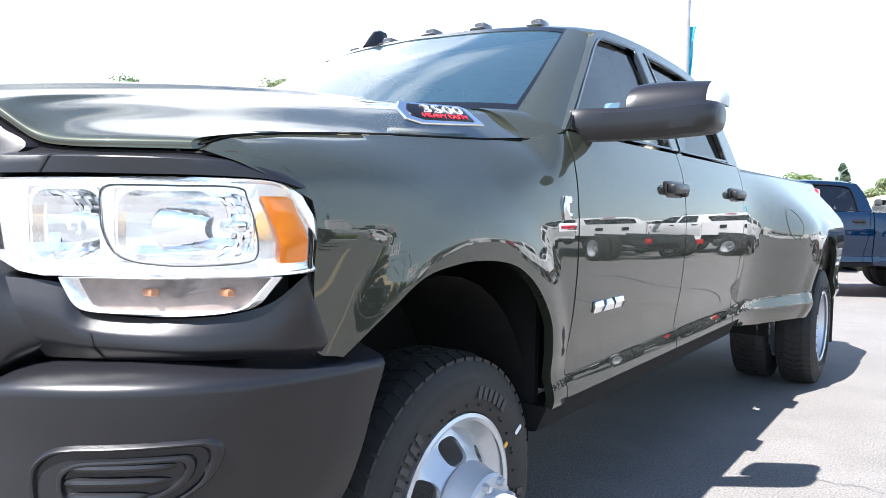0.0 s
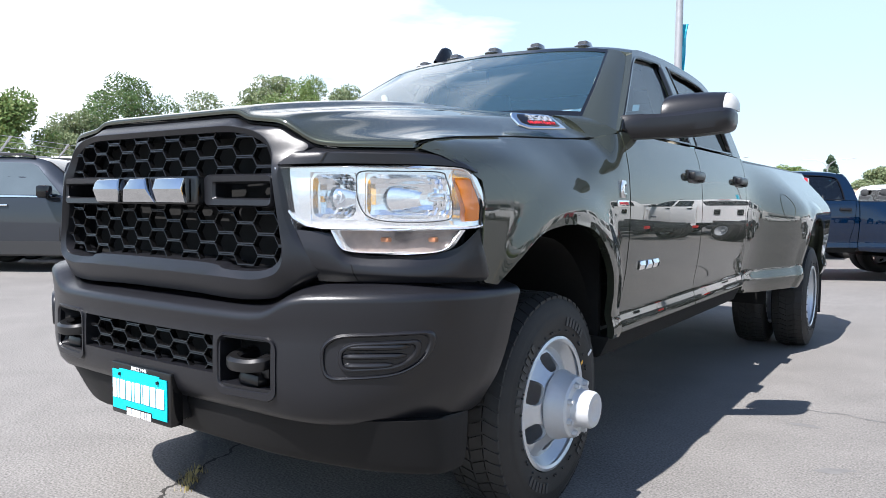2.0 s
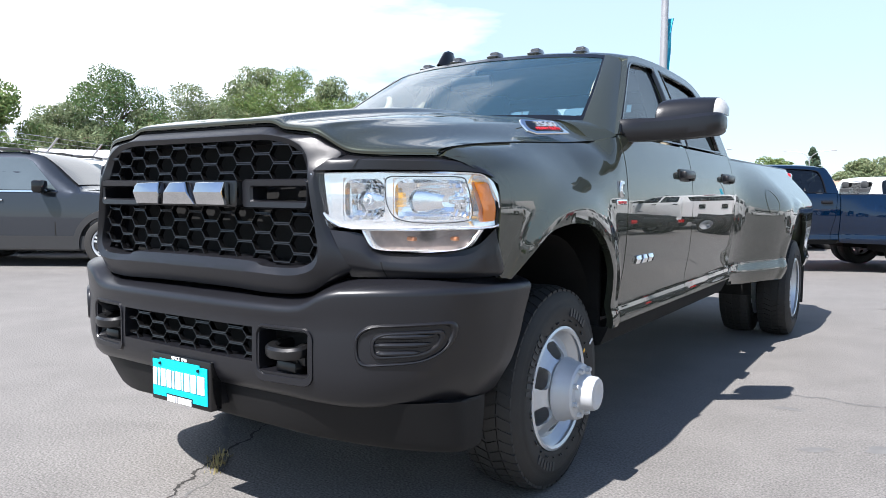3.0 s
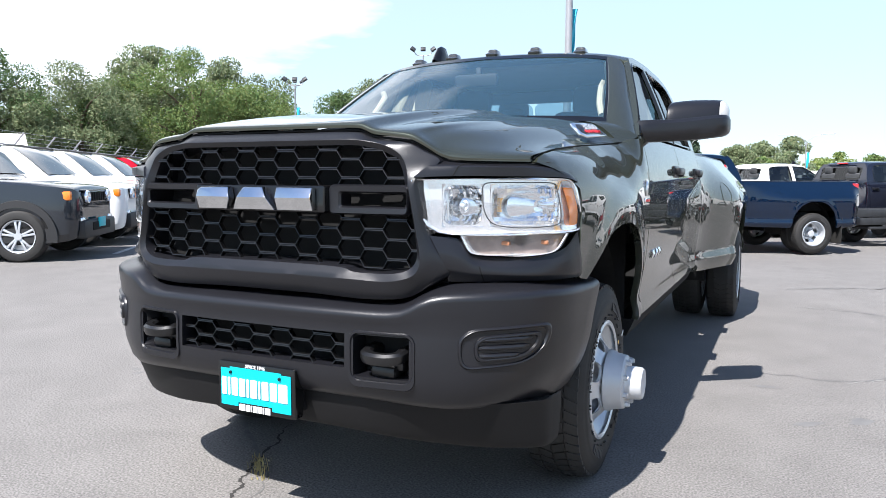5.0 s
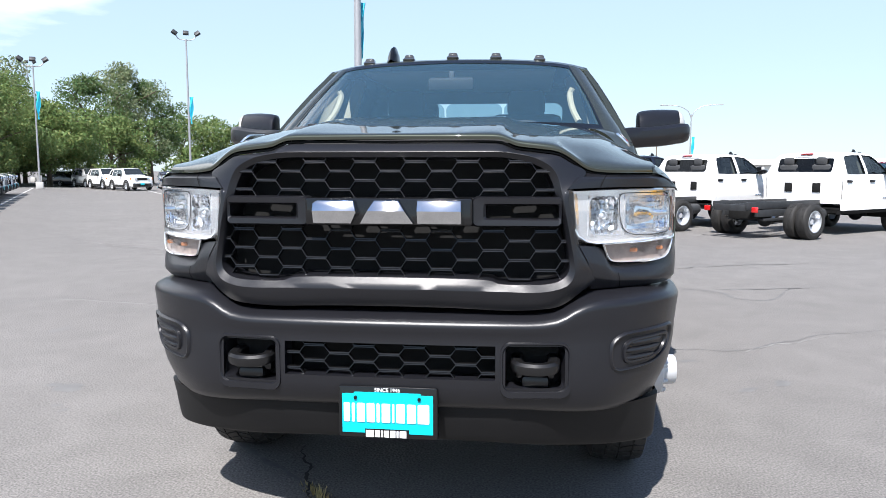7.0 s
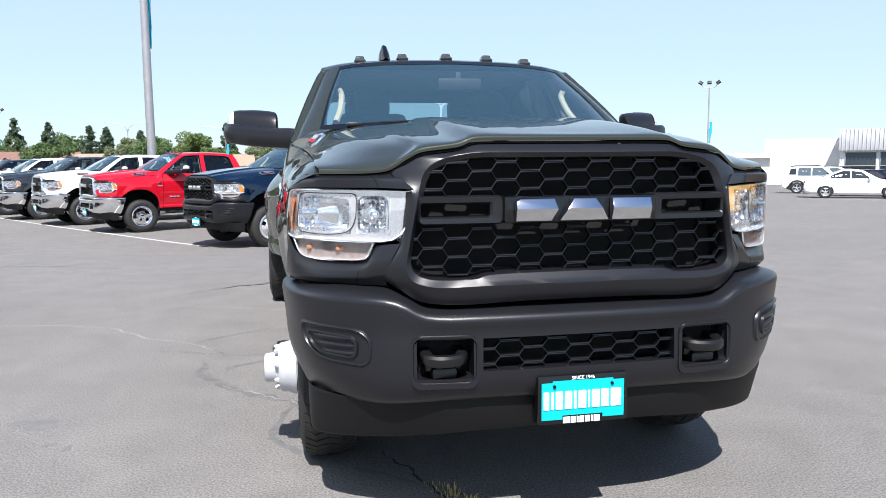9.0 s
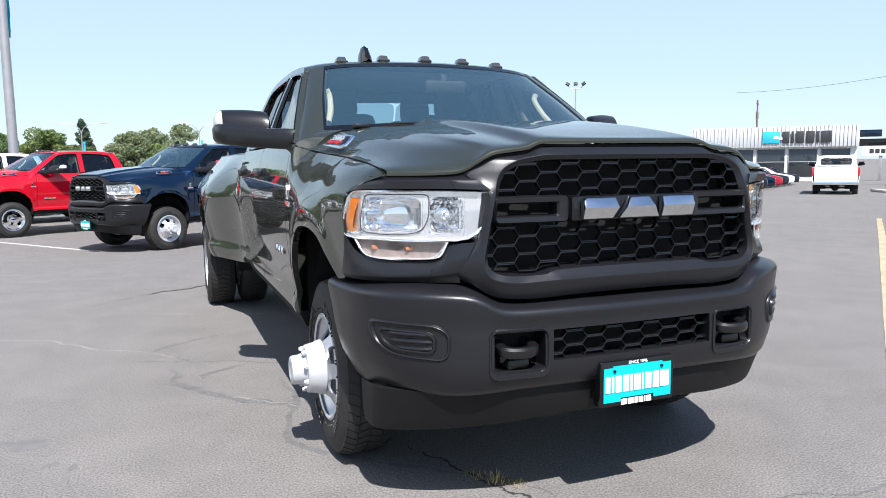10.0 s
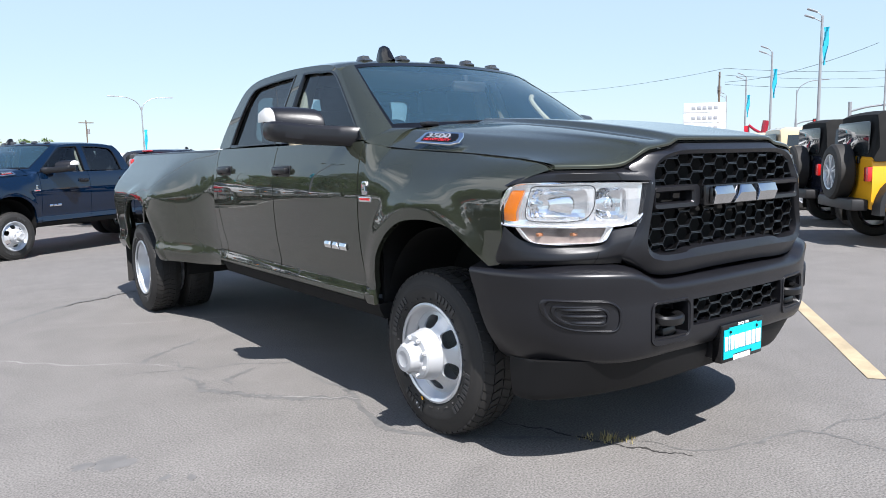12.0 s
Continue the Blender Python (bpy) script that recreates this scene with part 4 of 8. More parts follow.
# ---- wheels, along +x, centred on the origin ----
def tyre_mesh(w=0.235, R=TYRE_R):
    h = w / 2
    prof = [(h - .030, .238), (h - .006, .248), (h - .001, .254), (h + .001, .262), (h + .006, .285), (h + .010, .318), (h + .007, .334), (h + .004, .338), (h + .004, .352), (h + .001, .358), (h - .006, .378), (h - .020, R - .010), (h - .045, R - .002)]
    prof = prof + [(-a, r) for a, r in reversed(prof)]
    v, f = lathe(prof, 72)
    bm = bmesh.new()
    vs = [bm.verts.new(p) for p in v]
    for q in f:
        bm.faces.new([vs[i] for i in q])
    return bm_mesh("tyre", bm, 40)


def tread_mesh(w=0.235, R=TYRE_R):
    """The tread's blocks on a thin belt."""
    h = w / 2
    bm = bmesh.new()
    # tread blocks in four rows, and shoulder lugs
    n = 54
    for k in range(n):
        a = 2 * math.pi * k / n
        for row, (x0, x1, o) in enumerate(((-h + .012, -.058, 0), (-.052, -.004, .5), (.004, .052, 0), (.058, h - .012, .5))):
            t0, t1 = a + o * 2 * math.pi / n, a + (o + .78) * 2 * math.pi / n
            sk = 0.10 * (1 if row % 2 else -1)
            q = []
            for r in (R - .006, R + .004):
                for x, t in ((x0, t0), (x1, t0 + sk * .5), (x1, t1 + sk * .5), (x0, t1)):
                    rr = r - (0.012 if abs(x) > .09 else 0)
                    q.append(bm.verts.new((x, rr * math.cos(t), rr * math.sin(t))))
            for i in ((4, 5, 6, 7), (0, 1, 5, 4), (1, 2, 6, 5), (2, 3, 7, 6), (3, 0, 4, 7)):
                bm.faces.new([q[j] for j in i])
    return bm_mesh("tread", bm, 40)


def sidewall_bars(w=0.235):
    """Raised bars in place of the words on a tyre's outer wall, and two thin rings of small marks."""
    bm = bmesh.new()
    x = w / 2 + .010
    for a0, n in ((20, 9), (200, 9), (120, 6), (300, 6)):
        for k in range(n):
            m = Matrix.Rotation(radians(a0 + 5.2 * k), 4, "X")
            add_box(bm, x - .002, x + .0030, -.0085, .0085, .288, .322, .0, m=m)
    for k in range(40):
        add_box(bm, x - .006, x + .0012, -.003, .003, .268, .274, .0, m=Matrix.Rotation(radians(9 * k + 3 * (k % 3)), 4, "X"))
    return bm_mesh("sidewall_lettering", bm)


def wheel_disc(face, holes=6, r0=0.100, r1=0.203, hr=(0.031, 0.043)):
    """The wheel's disc with oval holes; face(r) gives its depth."""
    outer = [(r1 * math.cos(2 * math.pi * k / 64), r1 * math.sin(2 * math.pi * k / 64)) for k in range(64)]
    inner = [(r0 * math.cos(2 * math.pi * k / 40), r0 * math.sin(2 * math.pi * k / 40)) for k in range(40)]
    loops = [inner]
    for i in range(holes):
        a = 2 * math.pi * (i + 0.25) / holes
        c, s = math.cos(a), math.sin(a)
        loops.append([(c * (0.153 + hr[0] * p) - s * hr[1] * q, s * (0.153 + hr[0] * p) + c * hr[1] * q) for p, q in [(math.copysign(abs(math.cos(t)) ** .7, math.cos(t)), math.copysign(abs(math.sin(t)) ** .7, math.sin(t))) for t in [2 * math.pi * k / 26 for k in range(26)]]])
    v, f = filled(outer, loops)
    return flange([(face(math.hypot(a, b)), a, b) for a, b in v], f, (-1, 0, 0), 0.012)


def rim_mesh(kind):
    """Rim barrel and disc in one: 'front' has a proud disc, 'rear' a deep dish."""
    if kind == "front":
        face = lambda r: float(np.interp(r, [.09, .13, .17, .196], [.150, .125, .088, .070]))
        barrel = [(.116, .228), (.122, .238), (.118, .248), (.108, .247), (.100, .231), (.084, .222), (.071, .203), (.066, .200), (-.10, .195)]
    elif kind == "rear":
        face = lambda r: float(np.interp(r, [.09, .13, .17, .196], [-.075, -.060, -.030, -.020]))
        barrel = [(.116, .228), (.122, .238), (.118, .248), (.108, .247), (.100, .231), (.060, .222), (.020, .210), (-.021, .200), (-.10, .195)]
    else:
        face = lambda r: float(np.interp(r, [.03, .09, .15, .196], [.070, .078, .074, .066]))
        barrel = [(.116, .228), (.122, .238), (.118, .248), (.108, .247), (.100, .231), (.080, .221), (.065, .200), (-.10, .195)]
    v, f = lathe(barrel, 64)
    if kind == "alloy":
        v2, f2 = wheel_disc(face, 5, 0.035, 0.203, (0.034, 0.048))
    else:
        v2, f2 = wheel_disc(face)
    n = len(v)
    return to_mesh("wheel", list(v) + list(v2), list(f) + [tuple(i + n for i in q) for q in f2], 40)


def hub_mesh(kind):
    if kind == "front":
        prof = [(.135, .128), (.150, .126), (.165, .118), (.205, .110), (.213, .102), (.214, .074), (.222, .069), (.268, .066), (.277, .060), (.279, .040), (.276, .034), (.276, .001)]
    elif kind == "rear":
        prof = [(-.080, .118), (-.070, .112), (-.040, .106), (-.030, .095), (-.030, .072), (.020, .070), (.040, .062), (.044, .001)]
    else:
        prof = [(.070, .060), (.082, .056), (.088, .045), (.090, .001)]
    return to_mesh("hub_cap", *lathe(prof, 40), 30)


def nut_mesh():
    bm = bmesh.new()
    for r, d, n in ((.0135, .030, 6), (.010, .040, 10)):
        bmesh.ops.create_cone(bm, cap_ends=True, segments=n, radius1=r, radius2=r * .85, depth=d, matrix=Matrix.Rotation(radians(90), 4, "Y"))
    return bm_mesh("lug_nut", bm, 25)


def wheel(parent, x, y, z, side, kind, tyre=True, mat_rim=None, turn=0.0, nuts=True):
    me = cached("rim_" + kind, lambda: rim_mesh(kind))
    w = part("wheel", me, mat_rim or M_STEEL, parent, {"front": "silver dual-type wheel, proud disc with oval holes", "rear": "silver deep-dish outer wheel"}.get(kind, "five-spoke wheel"))
    w.matrix_basis = pose(x, y, z, 0, 0, 0 if side > 0 else 180) @ pose(0, 0, 0, turn, 0, 0)
    if tyre:
        part("tyre", cached("tyre", tyre_mesh), M_RUBBER, w, "black all-terrain tyre with a blocky tread")
        part("tread", cached("tread", tread_mesh), M_RUBBER, w)["kind"] = "stuff"
        part("sidewall_lettering", cached("tlet", sidewall_bars), M_LETTER, w, "raised bars moulded in the sidewall")["kind"] = "stuff"
    part("hub_cap", cached("hub_" + kind, lambda: hub_mesh(kind)), M_HUB if kind != "alloy" else M_CHROME, w)
    if nuts and kind != "alloy":
        for k in range(8):
            a = 2 * math.pi * k / 8
            n = part("lug_nut", cached("nut", nut_mesh), M_HUB, w)
            n.matrix_basis = pose(.212 if kind == "front" else -.028, .092 * math.cos(a), .092 * math.sin(a))
    return w


# ---- mirror, handles, badges, lamps on the roof ----
def mirror_arm():
    """Broad double arm from the door to the mirror head, and the shell's lower half."""
    P = []
    for x, y, z, hy, hz in ((.940, 1.70, 1.475, .040, .050), (.985, 1.735, 1.475, .055, .055), (1.07, 1.80, 1.480, .062, .054), (1.17, 1.875, 1.490, .072, .056), (1.26, 1.94, 1.504, .080, .056), (1.305, 1.975, 1.510, .078, .054), (1.328, 1.992, 1.514, .064, .044), (1.338, 2.00, 1.516, .036, .026)):
        P.append([(x, y + hy * a, z + hz * b) for a, b in ((-1, 0), (-.92, .6), (-.6, .92), (0, 1), (.7, .95), (1, .6), (1, -.6), (.7, -.95), (0, -1), (-.6, -.95), (-.92, -.6))])
    P = np.array(P)
    P = np.stack([curve(c, 4) for c in P.transpose(1, 0, 2)]).transpose(1, 0, 2)
    v, f = sheet(P, close=True)
    n = P.shape[1]
    return v, f + [tuple(reversed(range(n))), tuple(range((P.shape[0] - 1) * n, P.shape[0] * n))]


def mirror_head():
    """The upper shell of the mirror head."""
    P = []
    for x, hy, z0, z1 in ((1.040, .020, 1.520, 1.575), (1.045, .060, 1.515, 1.610), (1.062, .075, 1.515, 1.630), (1.14, .082, 1.525, 1.642), (1.22, .084, 1.535, 1.646), (1.284, .080, 1.545, 1.645), (1.291, .07, 1.550, 1.638)):
        y, z, h = 1.99 + (x - 1.15) * .55, (z0 + z1) / 2, (z1 - z0) / 2
        P.append([(x, y + hy * a, z + h * b) for a, b in ((-1, -1), (-.98, -.55), (-.86, 0), (-.64, .45), (-.30, .80), (.15, 1), (.8, 1), (1, .8), (1, -1))])
    P = np.array(P)
    P = np.stack([curve(c, 3) for c in P.transpose(1, 0, 2)]).transpose(1, 0, 2)
    v, f = sheet(P, close=True)
    n = P.shape[1]
    return v, f + [tuple(reversed(range(n))), tuple(range((P.shape[0] - 1) * n, P.shape[0] * n))]


def mirror_corner():
    """The clear marker lamp at the head's outer corner."""
    P = []
    for x, hy, z0, z1 in ((1.285, .079, 1.565, 1.645), (1.300, .076, 1.563, 1.640), (1.314, .064, 1.562, 1.626), (1.324, .045, 1.562, 1.603)):
        y, z, h = 1.99 + (x - 1.15) * .55, (z0 + z1) / 2, (z1 - z0) / 2
        P.append([(x, y + hy * a, z + h * b) for a, b in ((-1, -1), (-.98, -.55), (-.84, .0), (-.60, .5), (-.25, .85), (.3, 1), (1, .6), (1, -1))])
    P = np.array(P)
    v, f = sheet(P, close=True)
    n = P.shape[1]
    return v, f + [tuple(range((P.shape[0] - 1) * n, P.shape[0] * n))]


def handle(y0):
    """A door pull on its dark recess plate."""
    z = 1.285
    bm = bmesh.new()
    x = side_x(0, z)
    add_box(bm, x - .010, x + .006, y0 - .105, y0 + .105, z - .038, z + .034, .012)
    add_box(bm, x + .004, x + .040, y0 - .10, y0 + .10, z - .018, z + .024, .014)
    add_box(bm, x + .002, x + .036, y0 + .055, y0 + .10, z - .030, z + .026, .012)
    return bm


def clearance_lamp():
    bm = bmesh.new()
    add_box(bm, -.036, .036, -.050, .060, -.01, .036, .016, seg=3)
    for v in bm.verts:
        if v.co.z > .01:
            v.co.y = v.co.y * .72 + .012
            v.co.x *= .80
    return bm


def roof_fin():
    P = []
    for y, w, h in ((-.085, .012, .008), (-.055, .029, .045), (-.018, .035, .090), (.025, .036, .104), (.065, .034, .102), (.082, .031, .050), (.088, .028, .0)):
        P.append([(-w, y, 0), (-w * .8, y, h * .5), (-w * .35, y, h * .92), (0, y, h), (w * .35, y, h * .92), (w * .8, y, h * .5), (w, y, 0)])
    v, f = sheet(np.array(P))
    return to_mesh("roof_antenna", v, f)


def block_letters(scale, depth, kind):
    """Three chrome blocks in the emblem's proportions: a square, a wedge and a square."""
    s = scale
    shapes = {0: [(-.240, -.038), (-.115, -.038), (-.095, .0), (-.105, .038), (-.225, .038), (-.240, .028)],
              1: [(-.088, -.038), (.088, -.038), (.040, .038), (-.040, .038)],
              2: [(.098, -.038), (.240, -.038), (.240, .038), (.098, .038)]}
    bm = prism([(x * s, z * s) for x, z in shapes[kind]], depth, 0.005 * s, 2)
    bmesh.ops.bisect_plane(bm, geom=list(bm.verts) + list(bm.edges) + list(bm.faces), plane_co=(0, 0, .004 * s), plane_no=(0, 0, 1))
    for v in bm.verts:
        if v.co.y < depth * .7:
            v.co.y -= .014 * s * (1 - min(1.0, abs(v.co.z - .004 * s) / (.038 * s)))
    return bm


def seat_parts(parent, x, y, name="seat"):
    bm = bmesh.new()
    add_box(bm, x - .26, x + .26, y - .26, y + .26, .86, 1.08, .06)
    part("seat_cushion", bm, M_SEAT, parent)
    bm = bmesh.new()
    add_box(bm, -.25, .25, -.07, .07, 0, .66, .06, m=pose(x, y + .26, 1.04, -12, 0, 0))
    part("seat_back", bm, M_SEAT, parent)
    bm = bmesh.new()
    add_box(bm, -.13, .13, -.05, .05, 0, .20, .05, m=pose(x, y + .40, 1.66, -8, 0, 0))
    part("headrest", bm, M_SEAT, parent)


def interior(truck):
    dash = surf([[(0, 1.42, 1.44), (.4, 1.44, 1.44), (.88, 1.52, 1.42)], [(0, 1.75, 1.47), (.4, 1.76, 1.48), (.86, 1.80, 1.46)], [(0, 1.95, 1.38), (.4, 1.95, 1.38), (.86, 1.95, 1.36)], [(0, 1.98, .9), (.4, 1.98, .9), (.86, 1.98, .9)]], 4, 3)
    part("dashboard", cached("dash", lambda: bm_mesh("dashboard", both(*sheet(dash)), fix=False)), M_DASH, truck)
    for x in (-.42, .42):
        seat_parts(truck, x, 2.45)
        seat_parts(truck, x, 3.25)
    ring = [(.42 + .185 * math.cos(t), 2.03 + .075 * math.sin(t), 1.42 + .165 * math.sin(t)) for t in np.linspace(0, 2 * math.pi, 33)]
    bm = tube(ring, .014, 8, cap=False)
    add_box(bm, .34, .50, 1.99, 2.05, 1.37, 1.46, .02)
    part("steering_wheel", bm, M_DASH, truck)
    bm = bmesh.new()
    add_box(bm, -.13, .13, -.02, .02, -.035, .035, .015, m=pose(0, 1.90, 1.79, 12, 0, 0))
    add_box(bm, -.015, .015, 1.92, 1.95, 1.78, 1.865, .004)
    part("rear_view_mirror", bm, M_DASH, truck)
    for s in (-1, 1):
        bm = tube(curve([(s * .69, 2.04, 1.77), (s * .675, 2.03, 1.73), (s * .69, 1.95, 1.64), (s * .72, 1.88, 1.57)], 5), .018, 8)
        part("grab_handle", bm, M_TANTRIM, truck, "pale grab handle on the windscreen pillar")
        bm = bmesh.new()
        add_box(bm, -.035, .035, -.05, .05, 0, .52, .02, m=pose(s * .86, 2.67, 1.42, 0, -s * 18, 0))
        part("pillar_trim", bm, M_TANTRIM, truck)
    bm = bmesh.new()
    add_box(bm, -.60, .60, 2.30, 3.45, 1.905, 1.92, .005)
    part("headlining", bm, M_TANTRIM, truck)
    bm = bmesh.new()
    add_box(bm, -.93, .93, 1.55, 3.70, .62, .66)
    part("cab_floor", bm, M_DARK, truck)


def underside(truck, dually, bed=True):
    bm = bmesh.new()
    for s in (-1, 1):
        add_box(bm, s * .43 - .04, s * .43 + .04, .35, 6.15, .50, .66, .006)
    for y in (.6, 1.6, 2.6, 3.6, 4.6, 5.9):
        add_box(bm, -.42, .42, y - .05, y + .05, .52, .62, .006)
    part("chassis_frame", bm, M_GREYMET, truck)
    for y in (AXLE_F, AXLE_R):
        bm = tube([(-.75, y, .39), (-.2, y, .39), (.75, y, .39)], .055, 12)
        bmesh.ops.create_uvsphere(bm, u_segments=16, v_segments=10, radius=.17, matrix=pose(.12 if y < 2 else 0, y, .39))
        part("axle", bm, M_GREYMET, truck)
    for y, x, r, cz in ((1.0, .90, .50, .50), (AXLE_R, .98 if dually else .93, .55, .48))[:2 if bed else 1]:
        def liner(y=y, x=x, r=r, cz=cz):
            P = np.zeros((4, 21, 3))
            for i, xx in enumerate((.42, .45, x - .04, x + .01)):
                for j in range(21):
                    t = math.pi * (1.06 - 1.14 * j / 20)
                    P[i, j] = (xx, y + r * math.cos(t), cz + (r + .02) * math.sin(t))
            v, f = sheet(P)
            f.append(tuple(range(21)))
            return v, f
        pair("liner%d" % round(y), "wheel_arch_liner", liner, M_DARK, truck)
    bm = bmesh.new()
    add_box(bm, -.5, .5, .45, 1.5, .62, 1.20, .05)
    part("engine_block", bm, M_DARK, truck)
    # closing panel at the firewall, unseen, added to block light from the wheel arches
    bm = bmesh.new()
    add_box(bm, -.94, .94, 1.475, 1.50, .50, 1.41)
    part("firewall_light_block", bm, M_DARK, truck)


# ---- the whole pickup ----
def pickup(name, label, body, m, style="work", rear="dually", group="parked pickups", near=True):
    """style: 'work' has black plastic bumper and grille, 'chrome' chrome ones; rear: 'dually', 'single' or 'chassis' (no bed)."""
    truck = thing(name, label, "pickup truck", group, m)
    chrome = style == "chrome"
    part("hood", cached("hood", hood_mesh), body, truck)
    pair("fender", "fender", fender, body, truck)
    bm_pair("hoodgap", "hood_seal", hood_seal, M_DARK, truck)
    bm_pair("fendseam", "fender_joint", fender_seam, M_DARK, truck)
    pair("fdoor", "front_door", front_door, body, truck)
    pair("rdoor", "rear_door", rear_door, body, truck)
    pair("quarter", "cab_corner", rear_quarter, body, truck)
    pair("rocker", "sill", rocker, M_DARK, truck)
    pair("house", "cab_side_frame", greenhouse, body, truck)
    pair("winf", "front_side_window", lambda: facing(side_pane(WIN_F), (1, 0, 0)), M_GLASSS, truck)
    pair("winr", "rear_side_window", lambda: facing(side_pane(WIN_R), (1, 0, 0)), M_GLASST, truck)
    pair("sealf", "window_seal", lambda: window_seal(WIN_F), M_GLOSSB, truck)
    pair("sealr", "window_seal", lambda: window_seal(WIN_R), M_GLOSSB, truck)
    pair("cowlside", "cowl_corner", cowl_side, body, truck)
    pair("apillar", "windscreen_pillar", a_pillar, body, truck)
    part("roof", cached("roof", roof_mesh), body, truck)
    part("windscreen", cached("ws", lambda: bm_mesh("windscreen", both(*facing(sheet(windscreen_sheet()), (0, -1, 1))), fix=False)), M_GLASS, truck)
    part("windscreen_rim", cached("wsrim", windscreen_rim), M_GLOSSB, truck)
    part("cab_back", cached("cabback", lambda: to_mesh("cab_back", *cab_back())), body, truck)
    for x0, x1 in ((-.70, -.24), (-.225, .225), (.24, .70)):
        v, f = filled(rounded(x0, x1, 1.50, 1.83, .05))
        part("rear_window", to_mesh("rear_window", [(x, 3.728 - .32 * (z - 1.45), z) for x, z in v], f), M_GLASSD if rear == "chassis" else M_GLASSS, truck)
    # cowl and wipers at the windscreen's foot
    cowl = surf([[(0, 1.265, 1.525), (.4, 1.315, 1.525), (.62, 1.385, 1.510), (.785, 1.425, 1.490)], [(0, 1.30, 1.506), (.4, 1.345, 1.502), (.66, 1.440, 1.500), (.828, 1.545, 1.498)]], 2, 5)
    part("cowl", cached("cowl", lambda: bm_mesh("cowl", both(*flange(*sheet(cowl), (0, 0, -1), .05)), fix=False)), M_TRIM, truck)
    for x0, x1, dz in ((-.66, -.10, .012), (.12, .66, -.022)):
        bm = tube(curve([(x0, 1.40 + .1 * abs(x0), 1.518 + dz), ((x0 + x1) / 2, 1.36, 1.530 + dz), (x1, 1.33 + .12 * abs(x1), 1.522 + dz)], 6), .008, 6)
        add_box(bm, x0 - .03, x0 + .05, 1.40, 1.48, 1.505 + dz, 1.530 + dz, .008)
        part("wiper", bm, M_TRIM, truck)
    # nose
    part("fascia", cached("fascia", fascia), M_TRIM if not chrome else M_CHROME, truck, "satin black frame round the grille" if not chrome else "chrome frame round the grille")
    pair("wingtop", "lamp_brow", wing_top, M_TRIM, truck)
    pair("winglow", "lamp_apron", wing_low, M_TRIM if not chrome else body, truck)
    pair("browjoint", "brow_joint", lambda: seam_line(wing_top_rows(), 4, 0, 99), M_DARK, truck)
    pair("apronjoint", "apron_joint", lambda: seam_line(wing_low_rows(), 10, 4, 99), M_DARK, truck)
    gy = lambda x: .055 + .05 * x * x
    g = part("grille", cached("grille_hi", lambda: honeycomb("grille", 1.224, 1.344, gy, grille_half, 4)), M_MESHB, truck, "gloss black honeycomb grille, upper half")
    part("grille", cached("grille_lo", lambda: honeycomb("grille", .964, 1.122, gy, grille_half, 5)), M_MESHB, truck, "gloss black honeycomb grille, lower half")
    bm = bmesh.new()
    add_box(bm, -.54, .54, .17, .19, .86, 1.355)
    add_box(bm, -.64, .64, .165, .185, .86, 1.22)
    part("radiator_screen", bm, M_DARK, truck)
    crossbar(truck, chrome)
    part("bumper", cached("bumper", bumper_mesh), M_TRIM if not chrome else M_CHROME, truck, "black moulded front bumper" if not chrome else "chrome front bumper")
    if not chrome:
        pair("pad", "corner_pad", corner_pad, M_TRIM, truck)
        for k in range(3):
            pair("rib%d" % k, "pad_rib", lambda k=k: pad_rib(k), M_TRIM, truck)
    part("air_dam", cached("airdam", airdam), M_DAM, truck)
    part("bumper_grille", cached("grille_b", lambda: honeycomb("bumper_grille", .634, .740, lambda x: .012 + .03 * x * x, lambda z: .347, 4)), M_MESHB, truck)
    bm = bmesh.new()
    add_box(bm, -.36, .36, .13, .15, .60, .78)
    part("bumper_backing", bm, M_DARK, truck)
    bm_pair("towhook", "tow_hook", tow_hook, M_HOOK, truck)
    bm_pair("pocket", "hook_pocket", pocket, M_DARK, truck)
    pair("pocketrim", "hook_rim", pocket_rim, M_TRIM if not chrome else M_CHROME, truck)
    headlamps(truck)
    plate(truck)
    # mirrors
    pair("mirarm", "mirror_arm", mirror_arm, M_TRIM, truck)
    pair("mirhead", "mirror_head", mirror_head, M_TRIM, truck)
    pair("mircorner", "mirror_lamp", mirror_corner, M_MARKER, truck, ("clear marker lamp", "clear marker lamp"))
    for y0 in (2.51, 3.50):
        bm_pair("handle%d" % round(y0 * 10), "door_handle", lambda y0=y0: handle(y0), M_TRIM, truck, "black door handle")
    # roof
    for x in (-.545, -.29, -.02, .24, .50):
        o = part("clearance_lamp", cached("clr", lambda: bm_mesh("clearance_lamp", clearance_lamp())), M_SMOKE, truck, "smoked cab roof marker lamp")
        o.matrix_basis = pose(x, 2.20 + .20 * x * x, 1.972 - .055 * x * x)
    o = part("roof_antenna", cached("fin", roof_fin), M_GLOSSB, truck, "black shark-fin antenna")
    o.matrix_basis = pose(-.395, 2.24, 1.962)
    badges(truck)
    interior(truck)
    underside(truck, rear != "single", rear != "chassis")
    # wheels
    kf = "front" if rear != "single" else "alloy"
    for s in (1, -1):
        wheel(truck, s * .838, AXLE_F, HUB_Z, s, kf, mat_rim=M_CHROME if kf == "alloy" else None, turn=20)
        if rear != "single":
            wheel(truck, s * 1.112, AXLE_R, HUB_Z, s, "rear", turn=5)
            wheel(truck, s * .815, AXLE_R, HUB_Z, s, "rear", nuts=False)
        else:
            wheel(truck, s * .86, AXLE_R, HUB_Z, s, "alloy", mat_rim=M_CHROME)
